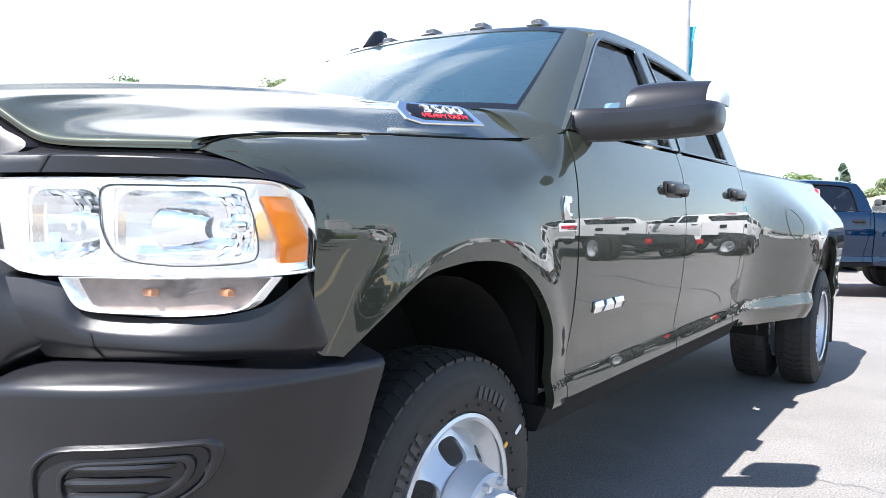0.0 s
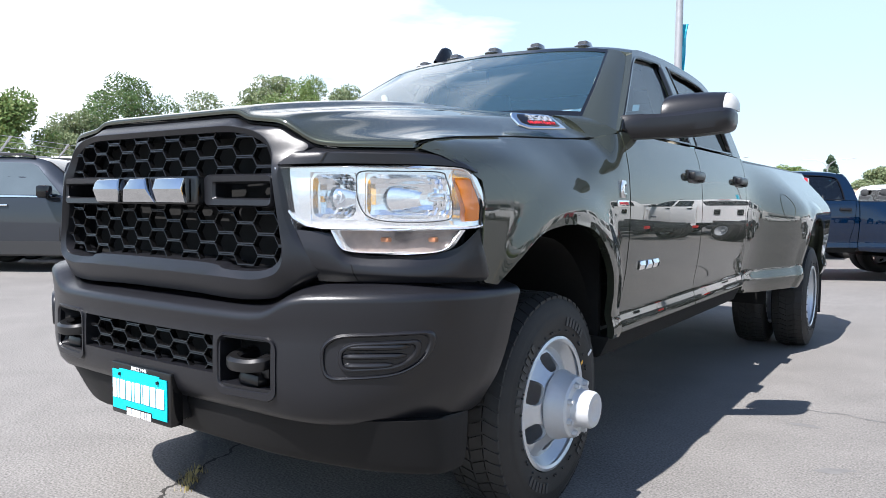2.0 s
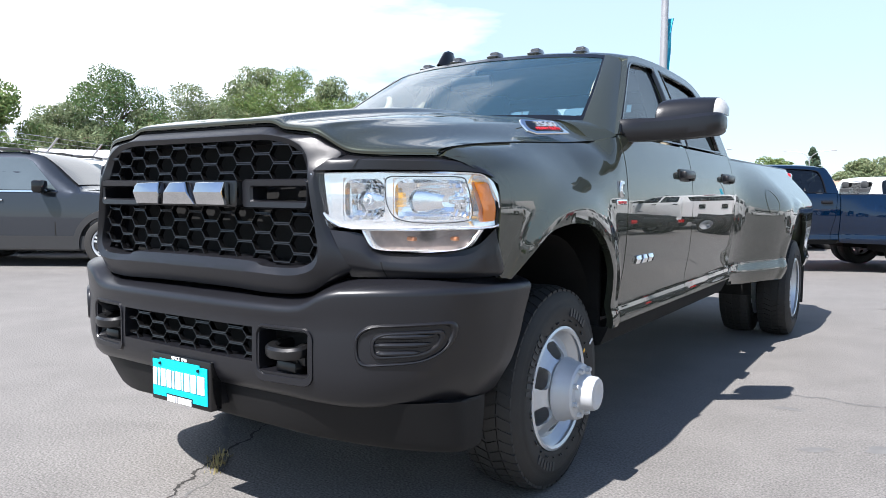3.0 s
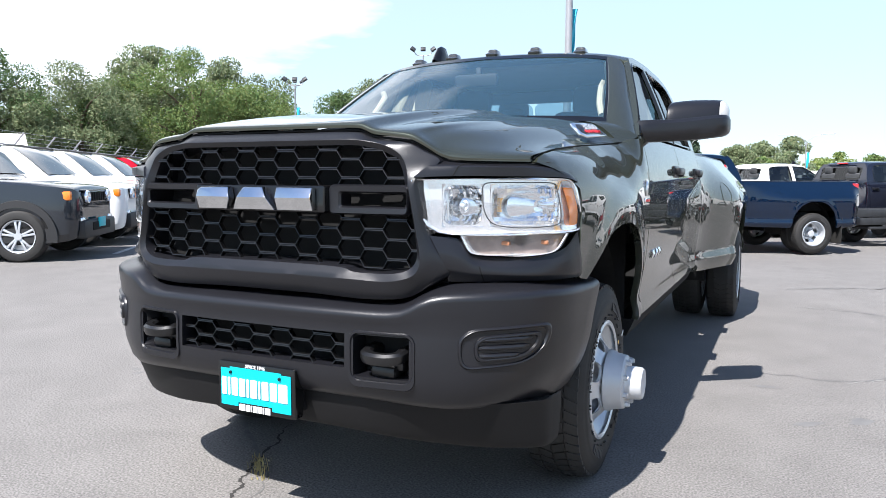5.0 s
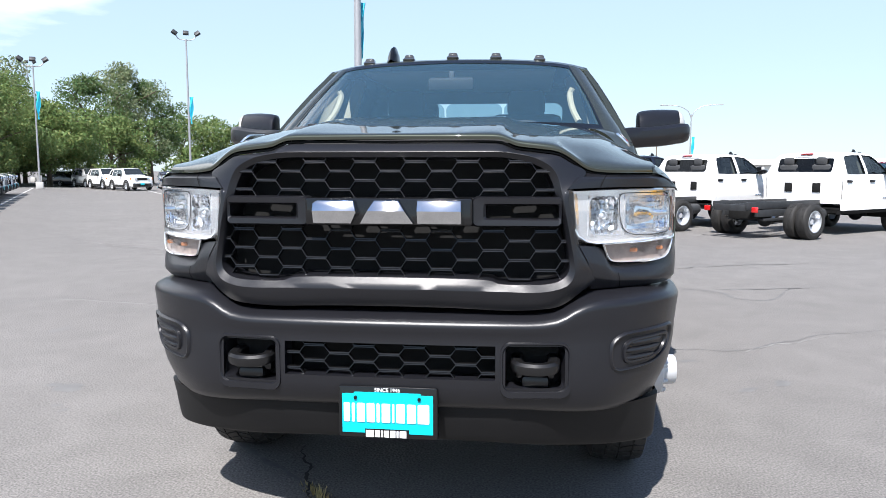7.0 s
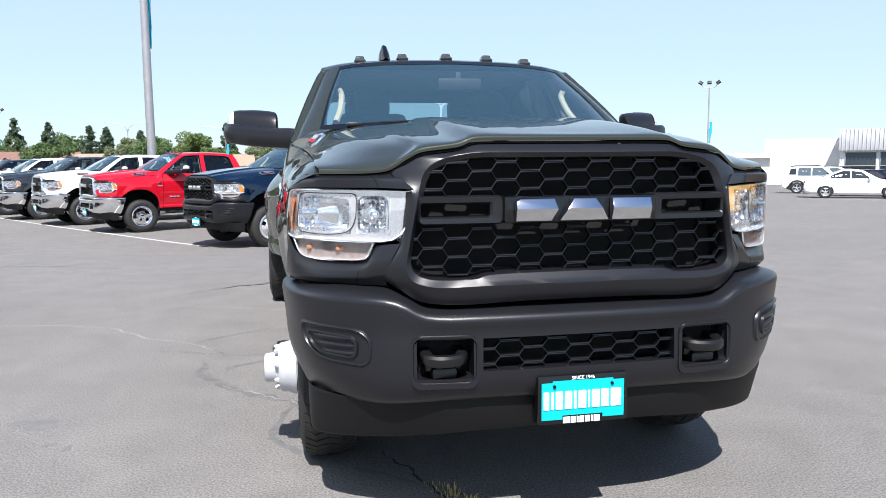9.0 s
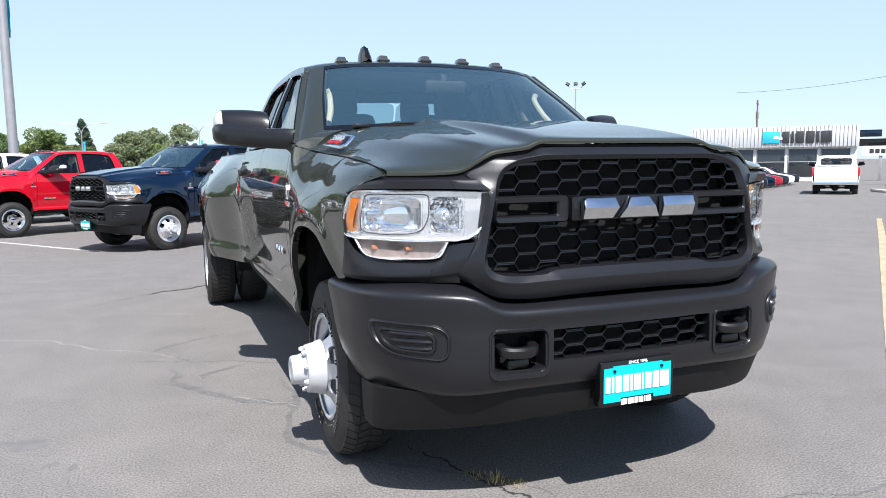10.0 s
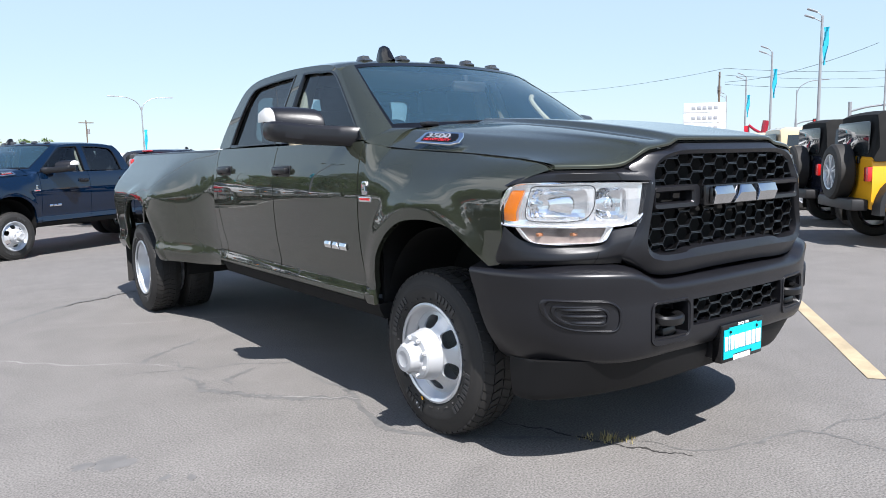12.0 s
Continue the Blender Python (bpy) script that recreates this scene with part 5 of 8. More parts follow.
    if rear == "chassis":
        chassis_tail(truck)
    else:
        du = rear == "dually"
        pair("bed%d" % du, "bed_side", lambda: bed_panel(du), body, truck)
        pair("rail%d" % du, "bed_rail", lambda: bed_rail(du), M_TRIM, truck)
        part("bed_floor", cached("tub", bed_tub), M_DARK, truck)
        part("tailgate", cached("gate", lambda: boxes("tailgate", (-.93, .93, 6.18, 6.25, .62, 1.435), bevel=.02)), body, truck)
        part("rear_bumper", cached("rbump", lambda: boxes("rear_bumper", (-1.0, 1.0, 6.22, 6.38, .55, .72), bevel=.03)), M_CHROME if chrome else M_TRIM, truck)
        bm_pair("tail%d" % du, "tail_lamp", lambda: tail_lamp(du), M_REDLENS, truck, "red tail lamp")
        if du:
            pair("mud", "mud_flap", lambda: flange(*sheet(np.array([[(x, 5.78, z) for x in (.80, 1.22)] for z in (.20, .72)])), (0, 1, 0), .012), M_RUBBER, truck)
            fuel_door(truck, body)
    return truck


def tail_lamp(du):
    bm = bmesh.new()
    x = .93
    add_box(bm, x, x + (.095), 6.14, 6.262, .98, 1.40, .02)
    return bm


def fuel_door(truck, body):
    def make():
        P = np.zeros((4, 33, 3))
        for i, (r, o) in enumerate(((.098, .001), (.096, .003), (.092, .003), (.090, -.004))):
            for j in range(33):
                t = 2 * math.pi * j / 32
                y, z = 4.42 + r * math.cos(t), 1.13 + r * math.sin(t)
                P[i, j] = (bed_x(y, z, True) + o, y, z)
        return to_mesh("fuel_door", *sheet(P))
    part("fuel_door", cached("fuel", make), body, truck, "round fuel filler door")


def chassis_tail(truck):
    """Bare frame behind a cab: rails, tank, exhaust, tail lamps."""
    for s in (-1, 1):
        bm = bmesh.new()
        add_box(bm, s * .43 - .035, s * .43 + .035, 3.6, 6.5, .68, .84, .006)
        part("frame_rail", bm, M_GREYMET, truck)
        bm = bmesh.new()
        add_box(bm, s * .62 - .07, s * .62 + .07, 6.45, 6.50, .62, .74, .01)
        part("tail_lamp", bm, M_REDLENS, truck)
        bm = bmesh.new()
        add_box(bm, s * .43 - .06, s * .43 + .06, 4.45, 5.9, .40, .46, .01)
        part("leaf_spring", bm, M_GREYMET, truck)
    for y in (4.2, 5.0, 5.9, 6.45):
        bm = bmesh.new()
        add_box(bm, -.42, .42, y - .04, y + .04, .64, .78, .006)
        part("cross_member", bm, M_GREYMET, truck)
    bm = bmesh.new()
    add_box(bm, -.30, .30, 5.35, 6.15, .44, .72, .04)
    part("fuel_tank", bm, M_DARK, truck)
    bm = tube(curve([(.60, 3.4, .48), (.62, 4.3, .48), (.62, 4.9, .50), (.75, 5.6, .50)], 5), .055, 12, cap=False)
    part("exhaust_pipe", bm, M_EXH, truck)
    bm = tube([(-.62, 3.9, .52), (-.62, 4.7, .52)], .13, 16)
    part("side_tank", bm, M_GREYMET, truck)
    bm = bmesh.new()
    add_box(bm, -.16, .16, 3.58, 3.64, 1.925, 1.955, .008)
    part("brake_lamp", bm, M_REDLENS, truck, "red high brake lamp")
    for x in (-.36, .36):
        bm = bmesh.new()
        add_box(bm, x - .10, x + .10, 3.738, 3.752, 1.02, 1.24, .004)
        part("cab_vent", bm, M_DARK, truck)


def crossbar(truck, chrome):
    """The bar through the grille: a middle plinth for the emblem and a slotted arm to each side."""
    mt = M_CHROME if chrome else M_TRIM
    bm = prism(rounded(-.272, .272, 1.126, 1.214, .008), .06, .006)
    bmesh.ops.translate(bm, verts=bm.verts, vec=(0, .010, 0))
    part("emblem_plinth", bm, M_GLOSSB, truck)

    def arm():
        loop = rounded(.268, .556, 1.122, 1.218, .016)
        hole = rounded(.312, .545, 1.148, 1.192, .008)
        P = np.zeros((6, len(loop), 3))
        for i, (lp, y) in enumerate(((loop, .09), (loop, .040), ([(.412 + (x - .412) * .97, 1.17 + (z - 1.17) * .90) for x, z in loop], .030), ([(.428 + (x - .428) * 1.06, 1.17 + (z - 1.17) * 1.2) for x, z in hole], .032), (hole, .040), (hole, .10))):
            for j, (x, z) in enumerate(lp):
                P[i, j] = (x, y + .05 * x * x, z)
        return sheet(P, close=True)
    pair("arm", "grille_bar", arm, mt, truck)
    for k in range(3):
        bm = block_letters(1.0, .022, k)
        bmesh.ops.translate(bm, verts=bm.verts, vec=(0, -.014, 1.170))
        part("emblem_block", bm, M_EMBLEM, truck, "chrome emblem block")


def headlamps(truck):
    pair("lampback", "lamp_bezel", lamp_back, M_REFL, truck)
    pair("bowl1", "reflector", lambda: bowl(*BOWL_IN, .062, 14, 8, .32, -.9, 5), M_BOWL, truck)
    pair("bowl2", "reflector", lambda: bowl(*BOWL_OUT, .060, 30, 9, .30, .30, 8), M_BOWL, truck)
    pair("horn1", "reflector_horn", lambda: horn(.690, .735, .030), M_BOWL, truck)
    pair("horn2", "reflector_horn", lambda: horn(.815, .880, .034), M_BOWL, truck)
    pair("lampwall", "lamp_wall", lamp_wall, M_REFL, truck)
    bm_pair("lampdiv", "parting_line", lamp_divider, M_GREYMET, truck)
    pair("lamphouse", "lamp_housing", lamp_housing, M_DARK, truck)
    pair("bulbring", "bulb_cap", bulb_ring, M_STEEL, truck)
    for s in (1, -1):
        cx = .905
        y = lamp_y(cx, 1.155) + .030
        bm = bmesh.new()
        add_box(bm, s * cx - .026, s * cx + .026, y, y + .05, 1.144, 1.166, .006)
        add_box(bm, s * cx - .014, s * cx + .014, y - .004, y + .02, 1.150, 1.160, .003)
        part("bulb_shield", bm, M_CHROME, truck)
    pair("amber", "amber_marker", amber_marker, M_AMBER, truck, ("amber side marker", "amber side marker"))
    pair("lamprim", "lamp_rim", lambda: lamp_rim(LAMP, .006), M_REFL, truck)
    pair("lens", "lamp_lens", lambda: facing(lamp_grid(LAMP, -.002), (0, -1, 0)), M_LENS, truck)
    pair("turnback", "turn_signal", lambda: lamp_grid(LAMP_LOW, .026), M_TURNL, truck)
    pair("turnrim", "turn_signal_rim", lambda: lamp_rim(LAMP_LOW, .005, .03), M_REFL, truck)
    pair("turnlens", "turn_signal_lens", lambda: facing(lamp_grid(LAMP_LOW, -.001), (0, -1, 0)), M_LENS, truck)
    for s in (1, -1):
        for cx in (.80, .90):
            bm = bmesh.new()
            y = lamp_y(cx, 1.03) + .020
            add_box(bm, s * cx - .018, s * cx + .018, y, y + .02, 1.026, 1.040, .004)
            part("signal_bulb", bm, M_SIGNALB, truck)


def plate(truck):
    """Dealer plate in a black holder: turquoise face, white bars for the lettering, small words above."""
    y = -.024
    bm = prism(rounded(-.163, .165, .430, .602, .008), .045, .004)
    bmesh.ops.translate(bm, verts=bm.verts, vec=(0, y + .006, 0))
    p = part("plate_holder", bm, M_GLOSSB, truck, "black dealer plate frame")
    bm = prism([(-.150, .448), (-.075, .448), (-.075, .462), (.072, .462), (.072, .448), (.150, .448), (.150, .578), (.110, .578), (.110, .584), (-.110, .584), (-.110, .578), (-.150, .578)], .003)
    bmesh.ops.translate(bm, verts=bm.verts, vec=(0, y + .002, 0))
    part("plate_face", bm, M_TURQ, p, "turquoise dealer plate")
    x = -.144
    for w in (.020, .010, .026, .026, .010, .028, .007, .028, .028, .038):
        bm = prism(rounded(x, x + w, .485, .548, .003, 2), .002)
        bmesh.ops.translate(bm, verts=bm.verts, vec=(0, y - .001, 0))
        part("white_bar", bm, M_WHITEP, p)
        x += w + .0068
    x = -.072
    for w in (.026, .016, .006, .016, .018, .006, .022):
        bm = prism([(x, .434), (x + w, .434), (x + w, .456), (x, .456)], .002)
        bmesh.ops.translate(bm, verts=bm.verts, vec=(0, y + .003, 0))
        part("white_bar", bm, M_WHITEP, p)
        x += w + .004
    o = part("plate_words", cached("since", lambda: text_mesh("plate_words", "SINCE 1946", .017)), M_WHITEP, p)
    o.matrix_basis = pose(0, y + .003, .592)
    for sx in (-.105, .105):
        bm = bmesh.new()
        bmesh.ops.create_cone(bm, cap_ends=True, segments=12, radius1=.006, radius2=.005, depth=.006, matrix=pose(sx, y - .001, .566, 90, 0, 0))
        part("plate_screw", bm, M_GLOSSB, p)
    bm = bmesh.new()
    add_box(bm, -.15, .15, .005, .10, .44, .56, .01)
    part("plate_bracket", bm, M_TRIM, truck)


def badges(truck):
    # model badge on each side of the hood
    out = [(-.125, -.030), (.085, -.034), (.125, -.020), (.125, .012), (.108, .034), (-.085, .034), (-.105, .026)]
    inn = [(-.092, -.022), (.072, -.024), (.104, -.012), (.104, .008), (.092, .024), (-.070, .024), (-.084, .018)]
    for s in (1, -1):
        m = (Matrix.Translation((s * .853, 1.068, 1.436)) @ Matrix.Rotation(radians(s * 82), 4, "Z") @ Matrix.Rotation(radians(-45), 4, "X") @ Matrix.Rotation(radians(-s * 5), 4, "Y") @ Matrix.Diagonal((1.26, 1, 1.2, 1)))
        flipx = 1 if s > 0 else -1
        bm = prism([(x * flipx * -1, z) for x, z in out][::(1 if s < 0 else -1)], .012, .004)
        b = part("model_badge", bm, M_CHROME, truck, "chrome-framed model badge with a dark field")
        b.matrix_basis = m @ pose(0, -.012, 0)
        bm = prism([(x * flipx * -1, z) for x, z in inn][::(1 if s < 0 else -1)], .004, .001)
        o = part("badge_field", bm, M_GLOSSB, b)
        o.matrix_basis = pose(0, -.003, 0)
        o = part("badge_number", cached("n3500", lambda: text_mesh("badge_number", "3500", .050, .002)), M_REFL, b)
        o.matrix_basis = pose(.004 * flipx, -.005, .006) @ Matrix.Diagonal((1.35, 1, .72, 1))
        o = part("badge_words", cached("nheavy", lambda: text_mesh("badge_words", "HEAVY DUTY", .020, .001)), M_REDP, b)
        o.matrix_basis = pose(.002 * flipx, -.004, -.014) @ Matrix.Diagonal((1.25, 1, .9, 1))
        # emblem on the fender and plaque under it
        xf = fender_x(1.495, 1.16) + .010
        turn = Matrix.Rotation(radians(s * 90), 4, "Z")
        bm = prism([(-.024, -.036), (.016, -.036), (.028, -.016), (.004, -.014), (.002, .010), (.026, .012), (.014, .036), (-.018, .036), (-.032, .008)], .012, .003)
        o = part("engine_emblem", bm, M_EMBLEM, truck, "chrome engine emblem")
        o.matrix_basis = Matrix.Translation((s * (xf - .004), 1.495, 1.200)) @ turn
        bm = prism(rounded(-.062, .062, -.013, .013, .004, 2), .006, .002)
        o = part("engine_plaque", bm, M_CHROME, truck)
        o.matrix_basis = Matrix.Translation((s * (xf - .006), 1.495, 1.142)) @ turn
        t = part("plaque_words", cached("turbo", lambda: text_mesh("plaque_words", "TURBO DIESEL", .0155, .001)), M_REDP, o)
        t.matrix_basis = pose(0, -.001, 0)
        # three chrome blocks on the front door
        for k in range(3):
            bm = block_letters(.52, .006, k)
            o = part("door_emblem_block", bm, M_CHROME, truck)
            o.matrix_basis = Matrix.Translation((s * (side_x(0, .875) + .007), 1.845, .872)) @ turn


HERO = pickup("pickup_truck", "olive green metallic dual-rear-wheel pickup truck parked on asphalt", M_GREEN, pose(0, 0, 0))


for sx, y, z, mt, nm, lab in ((.968, 1.332, .547, M_WHITEP, "tyre_mark", "white paint mark on the tyre wall"), (.964, 1.269, .517, M_YELLOW, "wheel_tag", "small yellow tag on the rim"), (-.968, 1.150, .116, M_WHITEP, "tyre_mark", "white paint mark on the tyre wall"), (-.964, 1.118, .160, M_YELLOW, "wheel_tag", "small yellow tag on the rim")):
    bm = prism(rounded(-.018, .018, -.006, .006, .005, 3) if nm == "tyre_mark" else rounded(-.009, .009, -.006, .006, .001, 2), .002)
    part(nm, bm, mt, HERO, lab).matrix_basis = pose(sx, y, z, 0, 0, 90 if sx > 0 else -90) @ pose(0, 0, 0, 0, -30 if sx > 0 else 55, 0)


# ---- the lot ----
def asphalt():
    """Worn asphalt: stone speckle, broad bleached and stained patches, fine relief."""
    m = mat("worn_grey_asphalt", (0.154, 0.1465, 0.1385), 0.85, 0, 0.08, 0.30, 0.0, 90, spec=0.3, detail=9)
    n, l = m.node_tree.nodes, m.node_tree.links
    b, hsv = n["Principled BSDF"], [q for q in n if q.type == "HUE_SAT"][0]
    co = n.new("ShaderNodeNewGeometry")
    vor, spk, mid = n.new("ShaderNodeTexVoronoi"), n.new("ShaderNodeTexNoise"), n.new("ShaderNodeTexNoise")
    vor.inputs["Scale"].default_value = 75
    spk.inputs["Scale"].default_value, spk.inputs["Detail"].default_value = 105, 5
    mid.inputs["Scale"].default_value, mid.inputs["Detail"].default_value = 2.3, 11
    mid.inputs["Roughness"].default_value, mid.inputs["Distortion"].default_value = 0.62, 0.6
    for q in (vor, spk, mid):
        l.new(co.outputs["Position"], q.inputs["Vector"])
    r1, r2 = n.new("ShaderNodeMapRange"), n.new("ShaderNodeMapRange")
    r1.inputs["From Min"].default_value, r1.inputs["From Max"].default_value = 0.3, 0.7
    r1.inputs["To Min"].default_value, r1.inputs["To Max"].default_value = 0.56, 1.45
    r2.inputs["From Min"].default_value, r2.inputs["From Max"].default_value = 0.3, 0.7
    r2.inputs["To Min"].default_value, r2.inputs["To Max"].default_value = 0.88, 1.10
    l.new(spk.outputs["Fac"], r1.inputs["Value"])
    l.new(mid.outputs["Fac"], r2.inputs["Value"])
    m1, m2 = n.new("ShaderNodeMath"), n.new("ShaderNodeMath")
    m1.operation = m2.operation = "MULTIPLY"
    old = hsv.inputs["Value"].links[0].from_socket
    l.new(old, m1.inputs[0])
    l.new(r1.outputs["Result"], m1.inputs[1])
    l.new(m1.outputs["Value"], m2.inputs[0])
    l.new(r2.outputs["Result"], m2.inputs[1])
    l.new(m2.outputs["Value"], hsv.inputs["Value"])
    bp = n.new("ShaderNodeBump")
    bp.inputs["Strength"].default_value, bp.inputs["Distance"].default_value = 0.45, 0.005
    l.new(vor.outputs["Distance"], bp.inputs["Height"])
    l.new(bp.outputs["Normal"], b.inputs["Normal"])
    return m


M_ASPHALT = asphalt()
far = [60, 80, 110, 160, 260, 500, 1500]
gx = [-v for v in reversed(far)] + list(range(-46, 47)) + far
gy = [-v for v in reversed(far)] + [-40, -30, -20, -12] + list(range(-6, 50)) + far
P = np.array([[(x, y, ground_z(x, y)) for y in gy] for x in gx], float)
g = part("ground", to_mesh("ground", *facing(sheet(P), (0, 0, 1))), M_ASPHALT)
tagged(g, "worn grey asphalt of a car lot", "ground", kind="structure")


# ---- other cars: lofted bodies with real wheels, panes, lamps and bumpers ----
M_PANE = mat("dark_car_glass", (0.02, 0.024, 0.026), 0.04, 0, 0.05, 3, spec=0.8)
M_PANEL = mat("pale_car_glass", (0.075, 0.095, 0.105), 0.03, 0, 0.15, 2, spec=0.9)
M_CLADDING = mat("grey_black_cladding", (0.016, 0.016, 0.017), 0.55, 0, 0.1, 10)


class Shape:
    """A car's lofted skin from stations of (y, half width, underside, belt, roof, half width of roof)."""

    def __init__(self, stations, n=4):
        self.s = curve(stations, n)

    def at(self, y):
        s = self.s
        order = np.argsort(s[:, 0])
        return [float(np.interp(y, s[order, 0], s[order, k])) for k in range(1, 6)]

    def x(self, y, z):
        w, zb, belt, roof, wr = self.at(y)
        if z <= belt:
            return w - 0.03 * max(0.0, (z - zb) / max(0.05, belt - zb)) ** 3
        t = min(1.0, (z - belt) / max(0.03, roof - belt))
        return w - 0.03 + (wr - w + 0.03) * t ** 1.15

    def body(self):
        rows = []
        for y, w, zb, belt, roof, wr in self.s:
            h = belt - zb
            rows.append([(0, y, zb), (w - .09, y, zb), (w - .01, y, zb + .10), (w, y, zb + h * .35), (w, y, zb + h * .65), (w - .012, y, belt - .10), (w - .03, y, belt),
                         (w - .03 + (wr - w + .03) * .45, y, belt + (roof - belt) * .5), (wr + .01, y, roof - min(.07, (roof - belt) * .2)), (wr - .08, y, roof), (wr * .45, y, roof + .012), (0, y, roof + .016)])
        v, f = sheet(np.array(rows))
        n = len(rows[0])
        f += [tuple(range(n)), tuple(reversed(range(len(v) - n, len(v))))]
        return v, f

    def patch(self, loop, off=0.006):
        """A pane or plate on the side, from an outline in y and z."""
        v, f = filled(dense(loop, 0.15))
        return flange([(self.x(y, z) + off, y, z) for y, z in v], f, (-1, 0, 0), 0.012)

    def front_patch(self, y0, y1, k0, k1, off=0.008, xs=None):
        """A pane across the car between two stations of the roof line, k shares of its width."""
        rows = []
        for t in np.linspace(0, 1, 7):
            y = y0 + (y1 - y0) * t
            w, zb, belt, roof, wr = self.at(y)
            ww = (k0 + (k1 - k0) * t)
            rows.append([(ww * u, y - off * (1 if y1 > y0 else -1), roof + .018 - .014 * abs(u) ** 3 + off * .5) for u in np.linspace(0, 1, 6)])
        return sheet(np.array(rows))


def small_wheel(parent, x, y, r, side, rim_mat, width=0.21, spokes=5):
    def make_tyre():
        h = width / 2
        prof = [(h - .03, r * .62), (h, r * .68), (h + .004, r * .80), (h - .008, r * .93), (h - .04, r)]
        prof += [(-a, q) for a, q in reversed(prof)]
        return to_mesh("tyre", *lathe(prof, 40))

    def make_rim():
        h = width / 2
        v, f = lathe([(h - .01, r * .60), (h - .004, r * .64), (h - .015, r * .60), (h - .06, r * .56), (-h, r * .56)], 40)
        bm = bmesh.new()
        vs = [bm.verts.new(p) for p in v]
        for q in f:
            bm.faces.new([vs[i] for i in q])
        for k in range(spokes):
            a = 360 * k / spokes
            for d in (-9, 9):
                add_box(bm, h - .045, h - .015, -.014, .014, .03, r * .60, .004, m=Matrix.Rotation(radians(a), 4, "X") @ Matrix.Rotation(radians(d), 4, "X"))
        bmesh.ops.create_cone(bm, cap_ends=True, segments=20, radius1=.06, radius2=.05, depth=.05, matrix=Matrix.Translation((h - .03, 0, 0)) @ Matrix.Rotation(radians(90), 4, "Y"))
        bmesh.ops.create_cone(bm, cap_ends=True, segments=24, radius1=r * .55, radius2=r * .55, depth=.01, matrix=Matrix.Translation((h - .10, 0, 0)) @ Matrix.Rotation(radians(90), 4, "Y"))
        return bm_mesh("wheel", bm)
    w = part("wheel", cached("swr%.3f%d" % (r, spokes), make_rim), rim_mat, parent)
    w.matrix_basis = pose(x, y, r, 0, 0, 0 if side > 0 else 180)
    part("tyre", cached("swt%.3f" % r, make_tyre), M_RUBBER, w)
    return w


def arch_flare(shape, y0, r, rr, off=0.012):
    P = np.zeros((4, 25, 3))
    for i, (k, o) in enumerate(((r, -.05), (r, off), (rr, off), (rr + .01, -.01))):
        for j in range(25):
            t = math.pi * (1.05 - 1.10 * j / 24)
            y, z = y0 + k * math.cos(t), max(.22, .34 + k * math.sin(t))
            P[i, j] = (shape.x(y, z) + o, y, z)
    return sheet(P)


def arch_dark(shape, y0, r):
    """A flat dark sheet laid on the unbroken body side in place of a wheel well's shade."""
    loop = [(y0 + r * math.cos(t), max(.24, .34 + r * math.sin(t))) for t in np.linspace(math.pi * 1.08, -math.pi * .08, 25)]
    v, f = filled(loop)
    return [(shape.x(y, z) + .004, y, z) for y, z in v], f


def put(parent, key, name, make, material, mirror=True, label=""):
    if mirror:
        return pair(key, name, make, material, parent, (label, label))
    return part(name, cached(key, lambda: bm_mesh(name, both(*make()), fix=False)), material, parent, label)


def whole(parent, key, name, make, material, label=""):
    """A half given, both halves as one part."""
    return part(name, cached(key, lambda: bm_mesh(name, both(*make()), 30, fix=False)), material, parent, label)


SUV = Shape([(0.0, .62, .50, .84, .86, .42), (.04, .78, .34, .98, 1.00, .58), (.20, .88, .27, 1.02, 1.05, .74), (.60, .90, .25, 1.05, 1.09, .80), (1.05, .90, .24, 1.07, 1.12, .80), (1.22, .90, .24, 1.08, 1.18, .74),
             (1.60, .90, .24, 1.09, 1.50, .70), (1.88, .90, .24, 1.09, 1.655, .68), (2.30, .90, .24, 1.10, 1.69, .68), (3.40, .90, .25, 1.11, 1.68, .67), (3.92, .89, .27, 1.11, 1.63, .66), (4.12, .87, .32, 1.10, 1.30, .68), (4.20, .80, .42, 1.02, 1.06, .60)])


